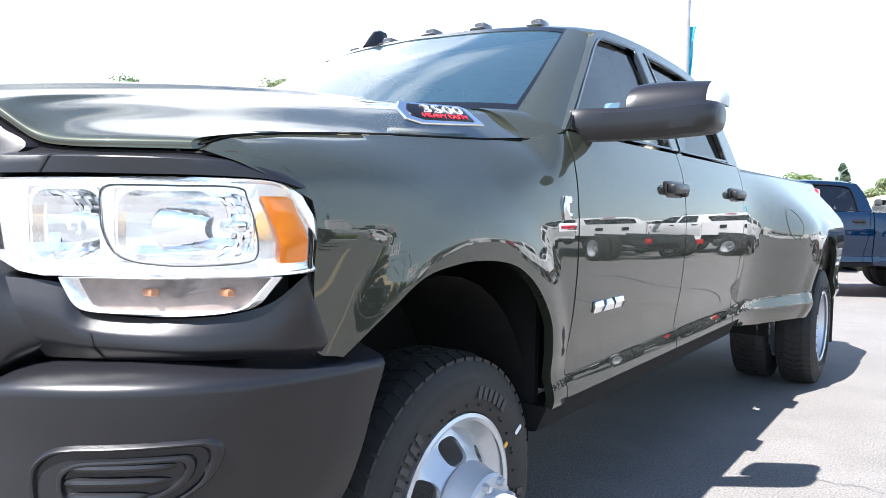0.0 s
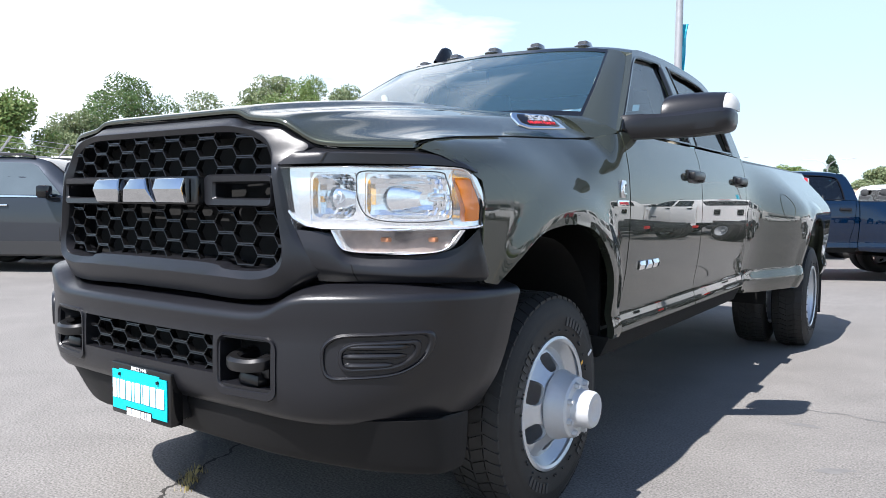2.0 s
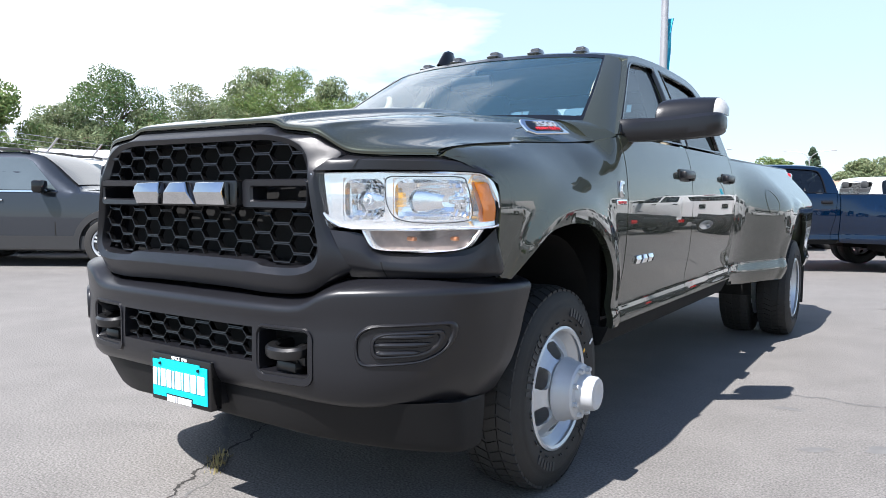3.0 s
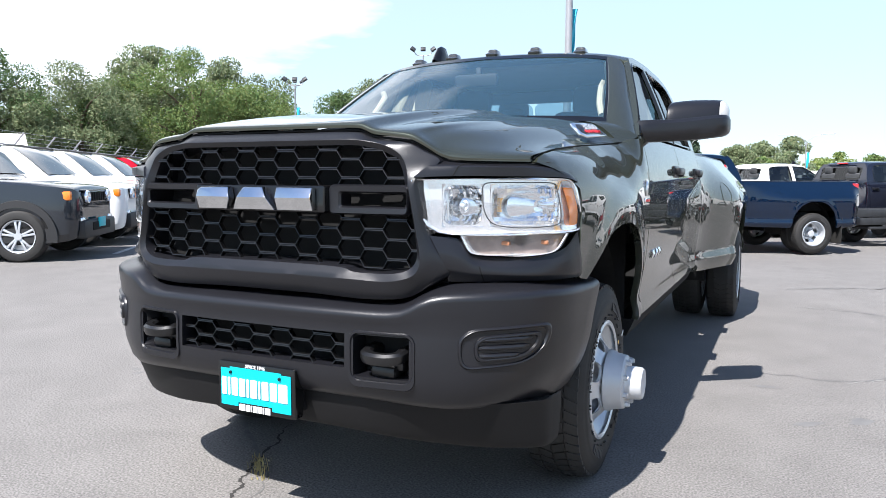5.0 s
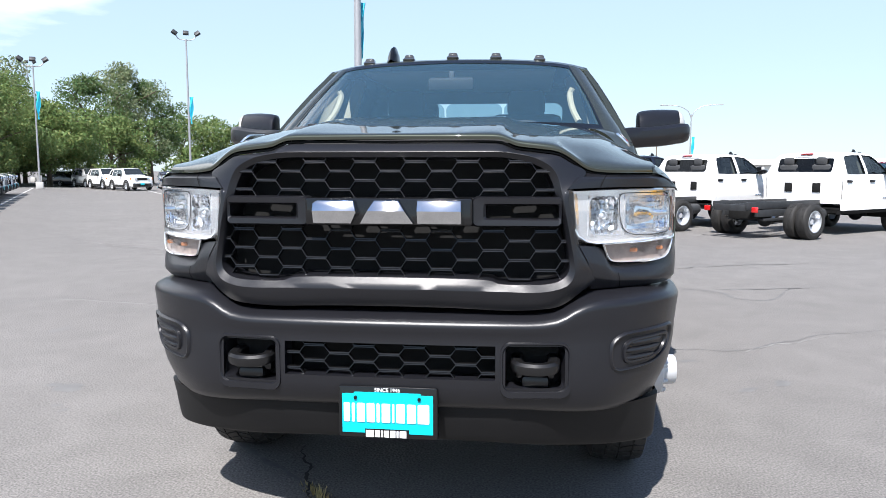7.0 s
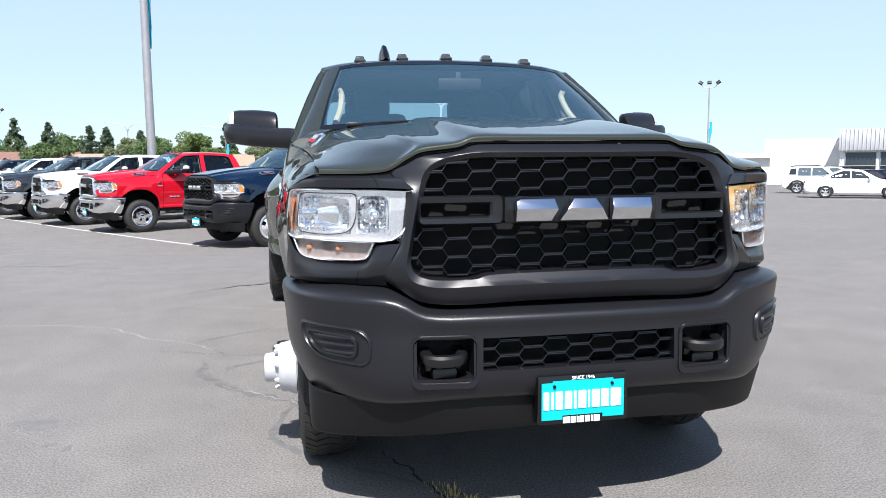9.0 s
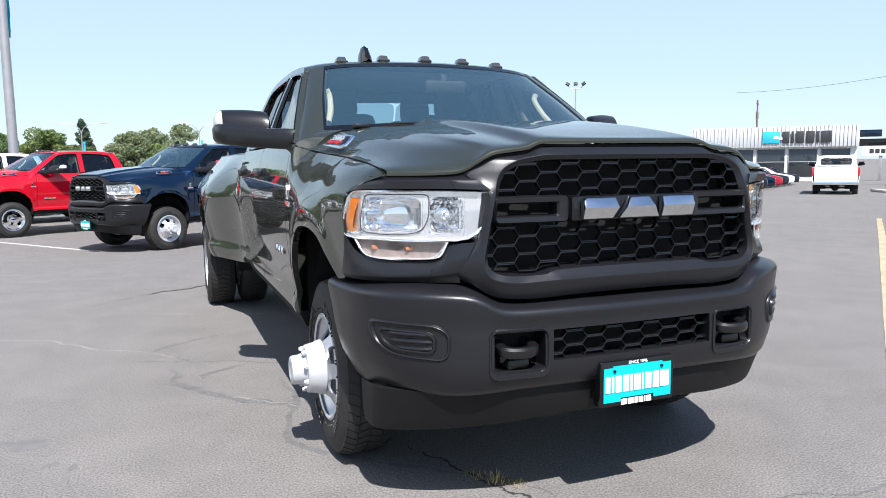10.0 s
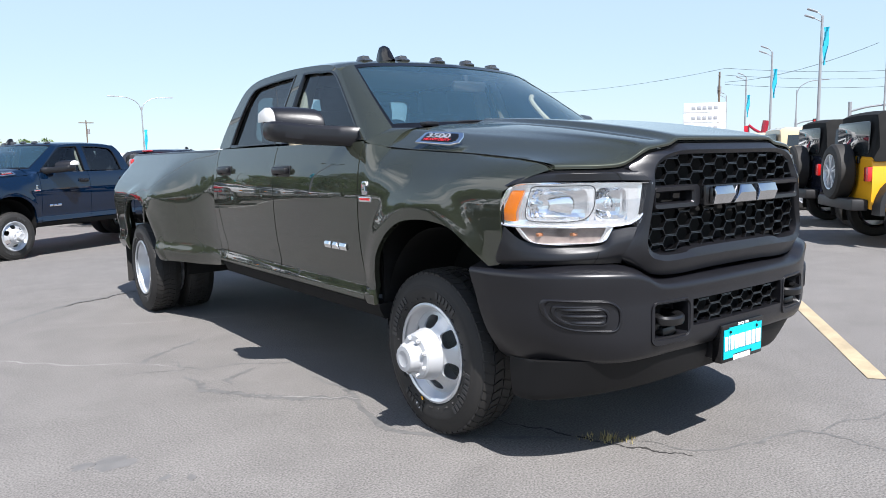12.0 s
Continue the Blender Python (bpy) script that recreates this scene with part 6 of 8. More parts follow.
def small_suv(label, body, m, group="row of small suvs"):
    """A boxy small SUV with round lamps in a slotted black face."""
    car = thing("small_suv", label, "suv", group, m)
    whole(car, "suv_body", "body", SUV.body, body)
    whole(car, "suv_ws", "windscreen", lambda: SUV.front_patch(1.24, 1.86, .72, .60), M_PANE)
    put(car, "suv_w1", "side_window", lambda: SUV.patch([(1.50, 1.13), (1.90, 1.55), (2.02, 1.60), (2.50, 1.61), (2.52, 1.13)]), M_PANEL)
    put(car, "suv_w2", "side_window", lambda: SUV.patch([(2.58, 1.13), (2.58, 1.61), (3.20, 1.60), (3.28, 1.55), (3.30, 1.13)]), M_PANEL)
    put(car, "suv_belt", "belt_trim", lambda: SUV.patch([(1.48, 1.095), (1.48, 1.118), (3.84, 1.128), (3.84, 1.105)], .010), M_CHROME)
    for k, y in enumerate((1.50, 2.55, 3.36)):
        put(car, "suv_joint%d" % k, "door_joint", lambda y=y: SUV.patch([(y, .47), (y + .014, .47), (y + .014, 1.09), (y, 1.09)], .004), M_DARK)
    put(car, "suv_w3", "side_window", lambda: SUV.patch([(3.40, 1.18), (3.40, 1.57), (3.72, 1.53), (3.80, 1.18)]), M_PANE)
    put(car, "suv_clad", "lower_cladding", lambda: SUV.patch([(.30, .26), (.30, .46), (3.9, .46), (3.9, .28)], .012), M_CLADDING)
    for k, y in enumerate((.74, 3.33)):
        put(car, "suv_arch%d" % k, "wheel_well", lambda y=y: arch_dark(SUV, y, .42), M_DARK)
        put(car, "suv_flare%d" % k, "arch_flare", lambda y=y: arch_flare(SUV, y, .41, .50, .035), M_CLADDING)
        for s in (1, -1):
            small_wheel(car, s * .835, y, .355, s, M_STEEL)
    put(car, "suv_rack", "roof_rail", lambda: sheet(np.array([[(.60 + dx, y, z + dz) for dx, dz in ((0, 0), (0, .035), (.03, .04), (.05, .03), (.05, 0))] for y, z in ((2.0, 1.675), (2.15, 1.71), (3.5, 1.70), (3.7, 1.65))])), M_CLADDING)
    # face: black slotted grille between round lamps
    def face():
        bm = prism(rounded(-.56, .56, .80, .97, .05), .05, .01)
        bmesh.ops.translate(bm, verts=bm.verts, vec=(0, -.012, 0))
        return bm_mesh("grille_panel", bm)
    part("grille_panel", cached("suv_face", face), M_GLOSSB, car)
    for k in range(7):
        def slot():
            bm = prism(rounded(-.028, .028, .82, .95, .02, 3), .03, .004)
            return bm_mesh("grille_slot", bm)
        o = part("grille_slot", cached("suv_slot", slot), M_DARK, car)
        o.matrix_basis = pose(-.30 + .10 * k, -.026, 0)
    for s in (1, -1):
        def lamp():
            v, f = lathe([(0, .092), (-.03, .088), (-.035, .074), (-.015, .06), (-.02, .001)], 28, "x")
            return to_mesh("head_lamp", [(y, x, z) for x, y, z in v], f)
        o = part("head_lamp", cached("suv_lamp", lamp), M_REFL, car, "round head lamp")
        o.matrix_basis = pose(s * .47, -.015, .885)
        bm = bmesh.new()
        add_box(bm, s * .80 - .06, s * .80 + .06, .07, .19, .84, .97, .025, m=None)
        part("turn_lamp", bm, M_AMBER, car, "amber turn lamp")
        bm = bmesh.new()
        add_box(bm, s * 1.0 - .10, s * 1.0 + .10, 1.58, 1.74, 1.09, 1.27, .04)
        add_box(bm, s * .90 - .05, s * .90 + .05, 1.66, 1.72, 1.08, 1.13, .01)
        part("door_mirror", bm, M_GLOSSB, car)
        bm = bmesh.new()
        add_box(bm, s * .60 - .08, s * .60 + .08, -.02, .06, .50, .60, .02)
        part("fog_lamp", bm, M_REFL, car)
        for y in (2.35, 3.15):
            bm = bmesh.new()
            add_box(bm, s * .895 - .02, s * .895 + .02, y - .09, y + .09, .965, .995, .008)
            part("door_handle", bm, M_CHROME, car)
    part("front_bumper", cached("suv_fb", lambda: boxes("front_bumper", (-.70, .70, -.06, .10, .30, .56), bevel=.04)), M_CLADDING, car)
    part("bumper_slot", cached("suv_fs", lambda: boxes("bumper_slot", (-.40, .40, -.07, 0, .40, .52), bevel=.01)), M_DARK, car)
    part("plate", cached("suv_pl", lambda: boxes("plate", (-.15, .15, -.078, -.06, .44, .58), bevel=.003)), M_TURQ, car, "turquoise dealer plate")
    part("hood_lip", cached("suv_hl", lambda: boxes("hood_lip", (-.60, .60, -.01, .08, .965, .992), bevel=.01)), body, car)
    return car


OFFROAD = Shape([(0.0, .55, .55, 1.05, 1.07, .45), (.05, .60, .50, 1.08, 1.10, .50), (1.1, .68, .50, 1.15, 1.17, .60), (1.45, .74, .48, 1.16, 1.20, .66), (1.50, .76, .48, 1.17, 1.26, .68), (1.85, .78, .48, 1.17, 1.80, .66), (2.0, .78, .48, 1.17, 1.83, .66),
                 (3.6, .78, .48, 1.18, 1.83, .66), (4.05, .78, .50, 1.18, 1.80, .66), (4.16, .78, .52, 1.18, 1.24, .74), (4.18, .78, .54, 1.17, 1.19, .74)])


def offroader(label, body, top, m, group="row of off-roaders"):
    """A square off-roader with a spare wheel on its back, seen from behind."""
    car = thing("offroad_suv", label, "off-road suv", group, m)
    whole(car, "off_body", "body", OFFROAD.body, body)
    # hard top over the rear half
    P = []
    for y, zr in ((2.0, 1.855), (3.0, 1.86), (4.0, 1.85), (4.10, 1.80), (4.17, 1.25)):
        P.append([(.80, y, 1.19), (.765, y, 1.36 if zr > 1.5 else 1.22), (.69, y, zr - .10 if zr > 1.5 else zr), (.64, y, zr), (.30, y, zr + .012), (0, y, zr + .015)])
    whole(car, "off_top", "hard_top", lambda: flange(*sheet(np.array(P)), (0, 0, -1), .02), top)
    bm = prism(rounded(-.60, .60, 1.27, 1.72, .06), .012, .003)
    o = part("rear_window", bm, M_PANE, car)
    o.matrix_basis = pose(0, 4.152, 0, 0, 0, 0) @ Matrix.Translation((0, .012, 0))
    put(car, "off_w1", "side_window", lambda: [flange([(.795 - (z - 1.19) * .18, y, z) for y, z in v], f, (-1, 0, 0), .01) for v, f in [filled(dense([(3.0, 1.26), (3.0, 1.70), (3.95, 1.68), (4.0, 1.26)], .2))]][0], M_PANE)
    put(car, "off_w2", "side_window", lambda: OFFROAD.patch([(1.72, 1.22), (1.92, 1.70), (2.85, 1.72), (2.85, 1.22)]), M_PANE)
    for k, y in enumerate((.75, 3.55)):
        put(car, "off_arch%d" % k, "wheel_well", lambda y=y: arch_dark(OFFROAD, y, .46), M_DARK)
        def fl(y=y):
            R = np.zeros((4, 17, 3))
            for i, (k2, x) in enumerate(((.47, .70), (.47, .95), (.53, .95), (.55, .74))):
                for j in range(17):
                    t = math.pi * (1.0 - j / 16)
                    R[i, j] = (x, y + k2 * 1.1 * math.copysign(abs(math.cos(t)) ** .7, math.cos(t)), .45 + k2 * math.sin(t) ** .7)
            return sheet(R)
        put(car, "off_fl%d" % k, "fender_flare", fl, M_CLADDING)
        for s in (1, -1):
            small_wheel(car, s * .80, y, .40, s, M_STEEL, .25)
    w = small_wheel(car, 0, 0, .40, 1, M_STEEL, .25)
    w.matrix_basis = pose(.05, 4.34, 1.02, 0, 0, 90)
    w["label"] = "spare wheel hung on the tailgate"
    bm = bmesh.new()
    add_box(bm, -.70, .70, 4.18, 4.40, .50, .66, .03)
    part("rear_bumper", bm, M_CLADDING, car)
    for s in (1, -1):
        bm = bmesh.new()
        add_box(bm, s * .70 - .07, s * .70 + .07, 4.17, 4.24, .90, 1.10, .015)
        part("tail_lamp", bm, M_REDLENS, car)
        bm = bmesh.new()
        add_box(bm, s * .30 - .03, s * .30 + .03, 4.16, 4.21, 1.14, 1.24, .01)
        part("window_hinge", bm, M_GLOSSB, car)
    bm = bmesh.new()
    add_box(bm, .42, .66, 4.185, 4.195, .84, .99, .002)
    part("plate_recess", bm, M_DARK, car)
    return car


SEDAN = Shape([(0.0, .60, .36, .62, .64, .40), (.08, .80, .24, .70, .72, .60), (.35, .88, .20, .78, .81, .72), (1.15, .91, .18, .90, .94, .78), (1.45, .91, .18, .93, 1.04, .72), (2.0, .91, .18, .94, 1.36, .62), (2.35, .91, .18, .95, 1.43, .60),
               (2.9, .91, .18, .96, 1.43, .59), (3.5, .91, .19, .98, 1.22, .62), (3.95, .90, .20, 1.00, 1.04, .70), (4.5, .88, .26, .98, 1.00, .70), (4.68, .80, .36, .90, .92, .62)])


def sedan(label, body, m, group="far parked cars"):
    car = thing("sedan", label, "car", group, m)
    whole(car, "sed_body", "body", SEDAN.body, body)
    whole(car, "sed_ws", "windscreen", lambda: SEDAN.front_patch(1.48, 2.15, .66, .54), M_PANE)
    whole(car, "sed_rw", "rear_window", lambda: SEDAN.front_patch(3.85, 3.05, .62, .52), M_PANE)
    put(car, "sed_w1", "side_window", lambda: SEDAN.patch([(1.75, 1.0), (2.15, 1.33), (2.55, 1.37), (2.58, 1.0)]), M_PANE)
    put(car, "sed_w2", "side_window", lambda: SEDAN.patch([(2.64, 1.0), (2.64, 1.37), (3.0, 1.36), (3.45, 1.16), (3.5, 1.02)]), M_PANE)
    for k, y in enumerate((.90, 3.70)):
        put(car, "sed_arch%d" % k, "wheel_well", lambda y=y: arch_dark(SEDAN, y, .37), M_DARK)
        for s in (1, -1):
            small_wheel(car, s * .82, y, .33, s, M_STEEL)
    for s in (1, -1):
        bm = bmesh.new()
        add_box(bm, s * .66 - .12, s * .66 + .12, .06, .26, .60, .72, .03)
        part("head_lamp", bm, M_REFL, car)
        bm = bmesh.new()
        add_box(bm, s * .70 - .12, s * .70 + .12, 4.55, 4.68, .76, .90, .03)
        part("tail_lamp", bm, M_REDLENS, car)
        bm = bmesh.new()
        add_box(bm, s * .98 - .08, s * .98 + .08, 1.72, 1.84, .97, 1.09, .03)
        part("door_mirror", bm, body, car)
    part("lower_grille", cached("sed_gr", lambda: boxes("lower_grille", (-.45, .45, -.02, .06, .34, .56), bevel=.02)), M_DARK, car)
    return car


def heading(f):
    """Turn that points a car's nose along the ground direction f."""
    return math.degrees(math.atan2(f[0], -f[1]))


def nose_at(x, y, f):
    return pose(x, y, 0, 0, 0, heading(f))


# ---- parked vehicles ----
F_ROW = (-.867, -.497)
pickup("pickup_truck", "deep blue dual-rear-wheel pickup parked behind the green one", M_BLUE, pose(-2.88, 12.33, 0, 0, 0, heading((-.83, -.556))))
pickup("pickup_truck", "bright red pickup with chrome bumper and wheels", M_RED, pose(-6.12, 17.0, 0, 0, 0, heading(F_ROW)), "chrome", "single")
for k, (mt, lab) in enumerate(((M_WHITE, "white pickup with chrome bumper"), (M_GREYP, "slate grey pickup with chrome bumper"), (M_WHITE, "white pickup with chrome bumper"), (M_BLACKP, "black pickup with chrome bumper"),
                               (M_WHITE, "white pickup with chrome bumper"), (M_SILVERP, "silver pickup with chrome bumper"), (M_WHITE, "white pickup with chrome bumper"), (M_BLACKP, "black pickup with chrome bumper"))):
    d = 3.7 + 3.6 * k
    pickup("pickup_truck", lab, mt, pose(-6.12 - .57 * d, 17.0 + .82 * d, 0, 0, 0, heading(F_ROW)), "chrome", "single")
F_CH = (.78, .63)
for x, y, mt, lab in ((10.00, 18.82, M_WHITE, "white crew-cab truck with a bare chassis"), (7.57, 20.81, M_WHITE, "white crew-cab truck with a bare chassis"), (5.69, 22.48, M_BLACKP, "blue-black crew-cab truck with a bare chassis")):
    pickup("chassis_cab_truck", lab, mt, pose(x, y, 0, 0, 0, heading(F_CH)), "work", "chassis", "chassis cab trucks")
pickup("pickup_truck", "white crew-cab pickup behind the blue one", M_WHITE, pose(3.22, 24.6, 0, 0, 0, heading(F_CH)), "work", "dually")
pickup("pickup_truck", "dark red pickup near the building", M_DKRED, pose(13.1, 29.5, 0, 0, 0, heading((-.92, -.38))), "chrome", "single")
pickup("pickup_truck", "white pickup on the drive aisle, tail towards the lot", M_WHITE, pose(33.7, 27.7, 0, 0, 0, heading((.76, .645))), "chrome", "single")

F_SUV = (.83, .56)
SUVS = ((M_GREYP, "slate grey small suv"), (M_WHITE, "white small suv"), (M_WHITE, "white small suv"), (M_WHITE, "white small suv"), (M_RED, "red small suv"), (M_GREYP, "slate grey small suv"), (M_WHITE, "white small suv"), (M_GREYP, "grey small suv"),
        (M_SILVERP, "silver small suv"), (M_WHITE, "white small suv"), (M_GREYP, "grey small suv"), (M_WHITE, "white small suv"), (M_BLACKP, "black small suv"), (M_WHITE, "white small suv"), (M_GREYP, "grey small suv"))
for k, (mt, lab) in enumerate(SUVS):
    small_suv(lab + " facing the aisle", mt, nose_at(-8.26 - .56 * 2.45 * k, 6.07 + .83 * 2.45 * k, F_SUV) @ Matrix.Scale(1.06, 4))

F_OFF = (.68, -.73)
for k, (mt, tp, lab) in enumerate(((M_YELLOW, M_DARK, "amber yellow off-roader with a black hard top"), (M_BLACKP, M_DARK, "dark blue off-roader with a black hard top"), (M_GREYP, M_TANP, "grey off-roader with a sand-coloured top"),
                                   (M_GREYP, M_TANP, "grey off-roader with a sand-coloured top"), (M_BLACKP, M_DARK, "black off-roader with a black top"))):
    d = (0, 2.8, 6.9, 11.2, 17.3)[k]
    offroader(lab, mt, tp, nose_at(10.95 + .785 * d, .08 + .62 * d, F_OFF))
for k, (x, y, mt, lab) in enumerate(((28.6, 28.3, M_WHITE, "white sedan"), (31.6, 30.6, M_BLACKP, "black sedan"), (34.6, 32.9, M_BLUE, "blue sedan"), (37.6, 35.2, M_DKRED, "red sedan"), (40.6, 37.5, M_BLACKP, "black sedan"), (43.6, 39.8, M_WHITE, "white sedan"), (46.6, 42.1, M_BLACKP, "black sedan"))):
    sedan(lab + " parked by the showroom", mt, nose_at(x, y, (.80, -.60)))
for x, y, mt, lab in ((32.5, 36.2, M_WHITE, "white small suv"), (36.0, 39.0, M_WHITE, "white small suv"), (40.0, 42.5, M_BLACKP, "black small suv")):
    small_suv(lab + " by the showroom", mt, nose_at(x, y, (.80, -.60)), "far parked cars")
for x, y, mt, lab in ((-28.6, 49.6, M_WHITE, "white small suv"), (-32.6, 53.0, M_WHITE, "white small suv"), (-36.4, 56.6, M_SILVERP, "silver small suv")):
    small_suv(lab + " at the end of the row", mt, nose_at(x, y, (.80, -.60)), "far parked cars")
for x, y, mt, lab in ((-39.5, 61.0, M_BLACKP, "black sedan"), (-42.5, 63.5, M_BLACKP, "black sedan"), (-33.5, 84, M_BLACKP, "black sedan"), (-31.0, 86, M_WHITE, "white sedan"), (-27.5, 88, M_BLACKP, "black sedan")):
    sedan(lab + " parked under the trees", mt, nose_at(x, y, (.95, -.3)))


# ---- trees, poles, fence, buildings ----
M_BARK = mat("grey_brown_bark", (0.10, 0.075, 0.05), 0.9, 0, 0.4, 3, 0.6, 40)
M_METAL = mat("galvanised_pole", (0.34, 0.34, 0.35), 0.45, 0.5, 0.12, 4)
M_WOODP = mat("weathered_pole_wood", (0.13, 0.10, 0.075), 0.85, 0, 0.25, 6, 0.4, 60)
M_BANNER = mat("turquoise_banner_cloth", (0.02, 0.38, 0.52), 0.7, 0, 0.12, 4)
M_LINEW = mat("worn_white_line_paint", (0.45, 0.44, 0.42), 0.8, 0, 0.3, 5, 0.3, 60)
M_LINEY = mat("worn_yellow_line_paint", (0.36, 0.295, 0.19), 0.8, 0, 0.3, 5, 0.3, 60)
M_CRACK = mat("tar_filled_crack", (0.112, 0.110, 0.107), 0.85, 0, 0.4, 14)
M_CRACKD = mat("open_dark_crack", (0.028, 0.026, 0.024), 0.9, 0, 0.4, 20)
M_DRY = mat("dry_straw", (0.34, 0.28, 0.12), 0.8, 0, 0.3, 30)
M_PALE = mat("pale_dusty_seam", (0.21, 0.204, 0.195), 0.9, 0, 0.3, 4)
M_CLADW = mat("ribbed_grey_cladding", (0.50, 0.51, 0.52), 0.55, 0.2, 0.08, 1.5)
M_STUCCO = mat("white_wall", (0.70, 0.69, 0.67), 0.8, 0, 0.08, 1.0)
M_SHOPGLASS = mat("dark_shop_glass", (0.02, 0.025, 0.03), 0.05, 0, 0.1, 1, spec=0.8)
M_ROOFT = mat("tan_shingle_roof", (0.30, 0.22, 0.16), 0.9, 0, 0.25, 3, 0.4, 30)
M_ROOFR = mat("red_brown_roof", (0.19, 0.105, 0.085), 0.9, 0, 0.25, 3, 0.4, 30)
M_MINT = mat("mint_siding", (0.42, 0.55, 0.47), 0.7, 0, 0.1, 2)
M_SIGNW = mat("white_sign_face", (0.78, 0.78, 0.78), 0.4, 0, 0.04, 2)
M_SIGNG = mat("grey_sign_print", (0.35, 0.36, 0.38), 0.5, 0, 0.04, 2)
M_KERB = mat("pale_concrete", (0.42, 0.41, 0.39), 0.85, 0, 0.18, 3, 0.4, 50)


def leafy(name, hue, value):
    m = mat(name, hue, 0.55, 0, value, 1.2, 0, 4, spec=0.3)
    n, l = m.node_tree.nodes, m.node_tree.links
    geo, hsv = n.new("ShaderNodeNewGeometry"), [q for q in n if q.type == "HUE_SAT"][0]
    r = n.new("ShaderNodeMapRange")
    r.inputs["To Min"].default_value, r.inputs["To Max"].default_value = 0.46, 0.53
    l.new(geo.outputs["Random Per Island"], r.inputs["Value"])
    l.new(r.outputs["Result"], hsv.inputs["Hue"])
    b = n["Principled BSDF"]
    tr, add = n.new("ShaderNodeBsdfTranslucent"), n.new("ShaderNodeMixShader")
    add.inputs["Fac"].default_value = 0.3
    l.new(hsv.outputs["Color"], tr.inputs["Color"])
    l.new(b.outputs["BSDF"], add.inputs[1])
    l.new(tr.outputs["BSDF"], add.inputs[2])
    l.new(add.outputs["Shader"], n["Material Output"].inputs["Surface"])
    return m


M_LEAF = leafy("mid_green_leaves", (0.135, 0.195, 0.062), 0.4)
M_LEAFD = leafy("dark_green_leaves", (0.090, 0.145, 0.052), 0.4)
M_LEAFY = leafy("yellow_green_leaves", (0.185, 0.245, 0.072), 0.35)
M_LEAFG = leafy("grey_green_leaves", (0.165, 0.205, 0.105), 0.35)
M_NEEDLE = leafy("blue_green_needles", (0.07, 0.11, 0.065), 0.3)


def leaf_cloud(rng, clumps, count, size):
    """Many small leaf blades gathered in clumps, as one mesh."""
    clumps = np.array(clumps, float)
    wgt = clumps[:, 3] ** 2
    pick = rng.choice(len(clumps), count, p=wgt / wgt.sum())
    d = rng.normal(size=(count, 3))
    d /= np.linalg.norm(d, axis=1)[:, None]
    r = clumps[pick, 3] * (0.55 + 0.5 * rng.random(count) ** 0.6)
    c = clumps[pick, :3] + d * r[:, None] * np.array((1, 1, 0.8))
    a = rng.normal(size=(count, 3))
    a /= np.linalg.norm(a, axis=1)[:, None]
    b = np.cross(a, d + 0.6 * rng.normal(size=(count, 3)))
    b /= np.linalg.norm(b, axis=1)[:, None] + 1e-6
    s = size * (0.6 + 0.8 * rng.random(count))[:, None]
    v = np.stack([c - a * s, c + b * s * .5, c + a * s, c - b * s * .5], 1).reshape(-1, 3)
    f = np.arange(count * 4).reshape(-1, 4)
    me = bpy.data.meshes.new("crown")
    me.from_pydata(v.tolist(), [], f.tolist())
    me.materials.append(None)
    return me


def tree(x, y, h, w, material, seed, label="broad leafy green tree", count=9000, size=0.20, low=0.12):
    """Tapered trunk, forking limbs and a crown of leaf clumps with gaps and an uneven outline."""
    rng = np.random.default_rng(seed)
    t = thing("tree", label, "tree", "trees beyond the lot", pose(x, y, 0))
    lean = rng.normal(size=2) * .03 * h
    top = np.array((lean[0], lean[1], h * .62))
    part("trunk", tube(curve([(0, 0, -.1), (lean[0] * .3, lean[1] * .3, h * .25), tuple(top)], 4), np.linspace(.035 * h, .012 * h, 9).tolist(), 9), M_BARK, t)
    clumps = []
    for k in range(9):
        a = 2 * math.pi * k / 9 + rng.random() * .6
        z0 = h * (.18 + .40 * rng.random())
        base = top * (z0 / top[2])
        rr = w * .5 * (.45 + .5 * rng.random())
        tip = (base[0] + rr * math.cos(a), base[1] + rr * math.sin(a), min(h * .92, z0 + h * (.12 + .30 * rng.random())))
        part("limb", tube(curve([tuple(base), ((base[0] * 2 + tip[0]) / 3, (base[1] * 2 + tip[1]) / 3, (base[2] + tip[2]) / 2 + .03 * h), tip], 3), np.linspace(.012 * h, .004 * h, 7).tolist(), 6), M_BARK, t)
        clumps.append((*tip, w * (.11 + .07 * rng.random())))
    for k in range(46):
        a, q = rng.random() * 2 * math.pi, math.sqrt(rng.random())
        u = low + (1 - low) * rng.random()
        prof = math.sin(math.pi * min(1, max(0.0, (u - low) / (1 - low)) ** .75 * .94 + .06)) ** .6
        rr = w * .5 * q * prof * (.8 + .3 * rng.random())
        clumps.append((rr * math.cos(a), rr * math.sin(a), h * u * .95, w * (.07 + .075 * rng.random())))
    part("crown", leaf_cloud(rng, clumps, count, size), material, t)
    return t


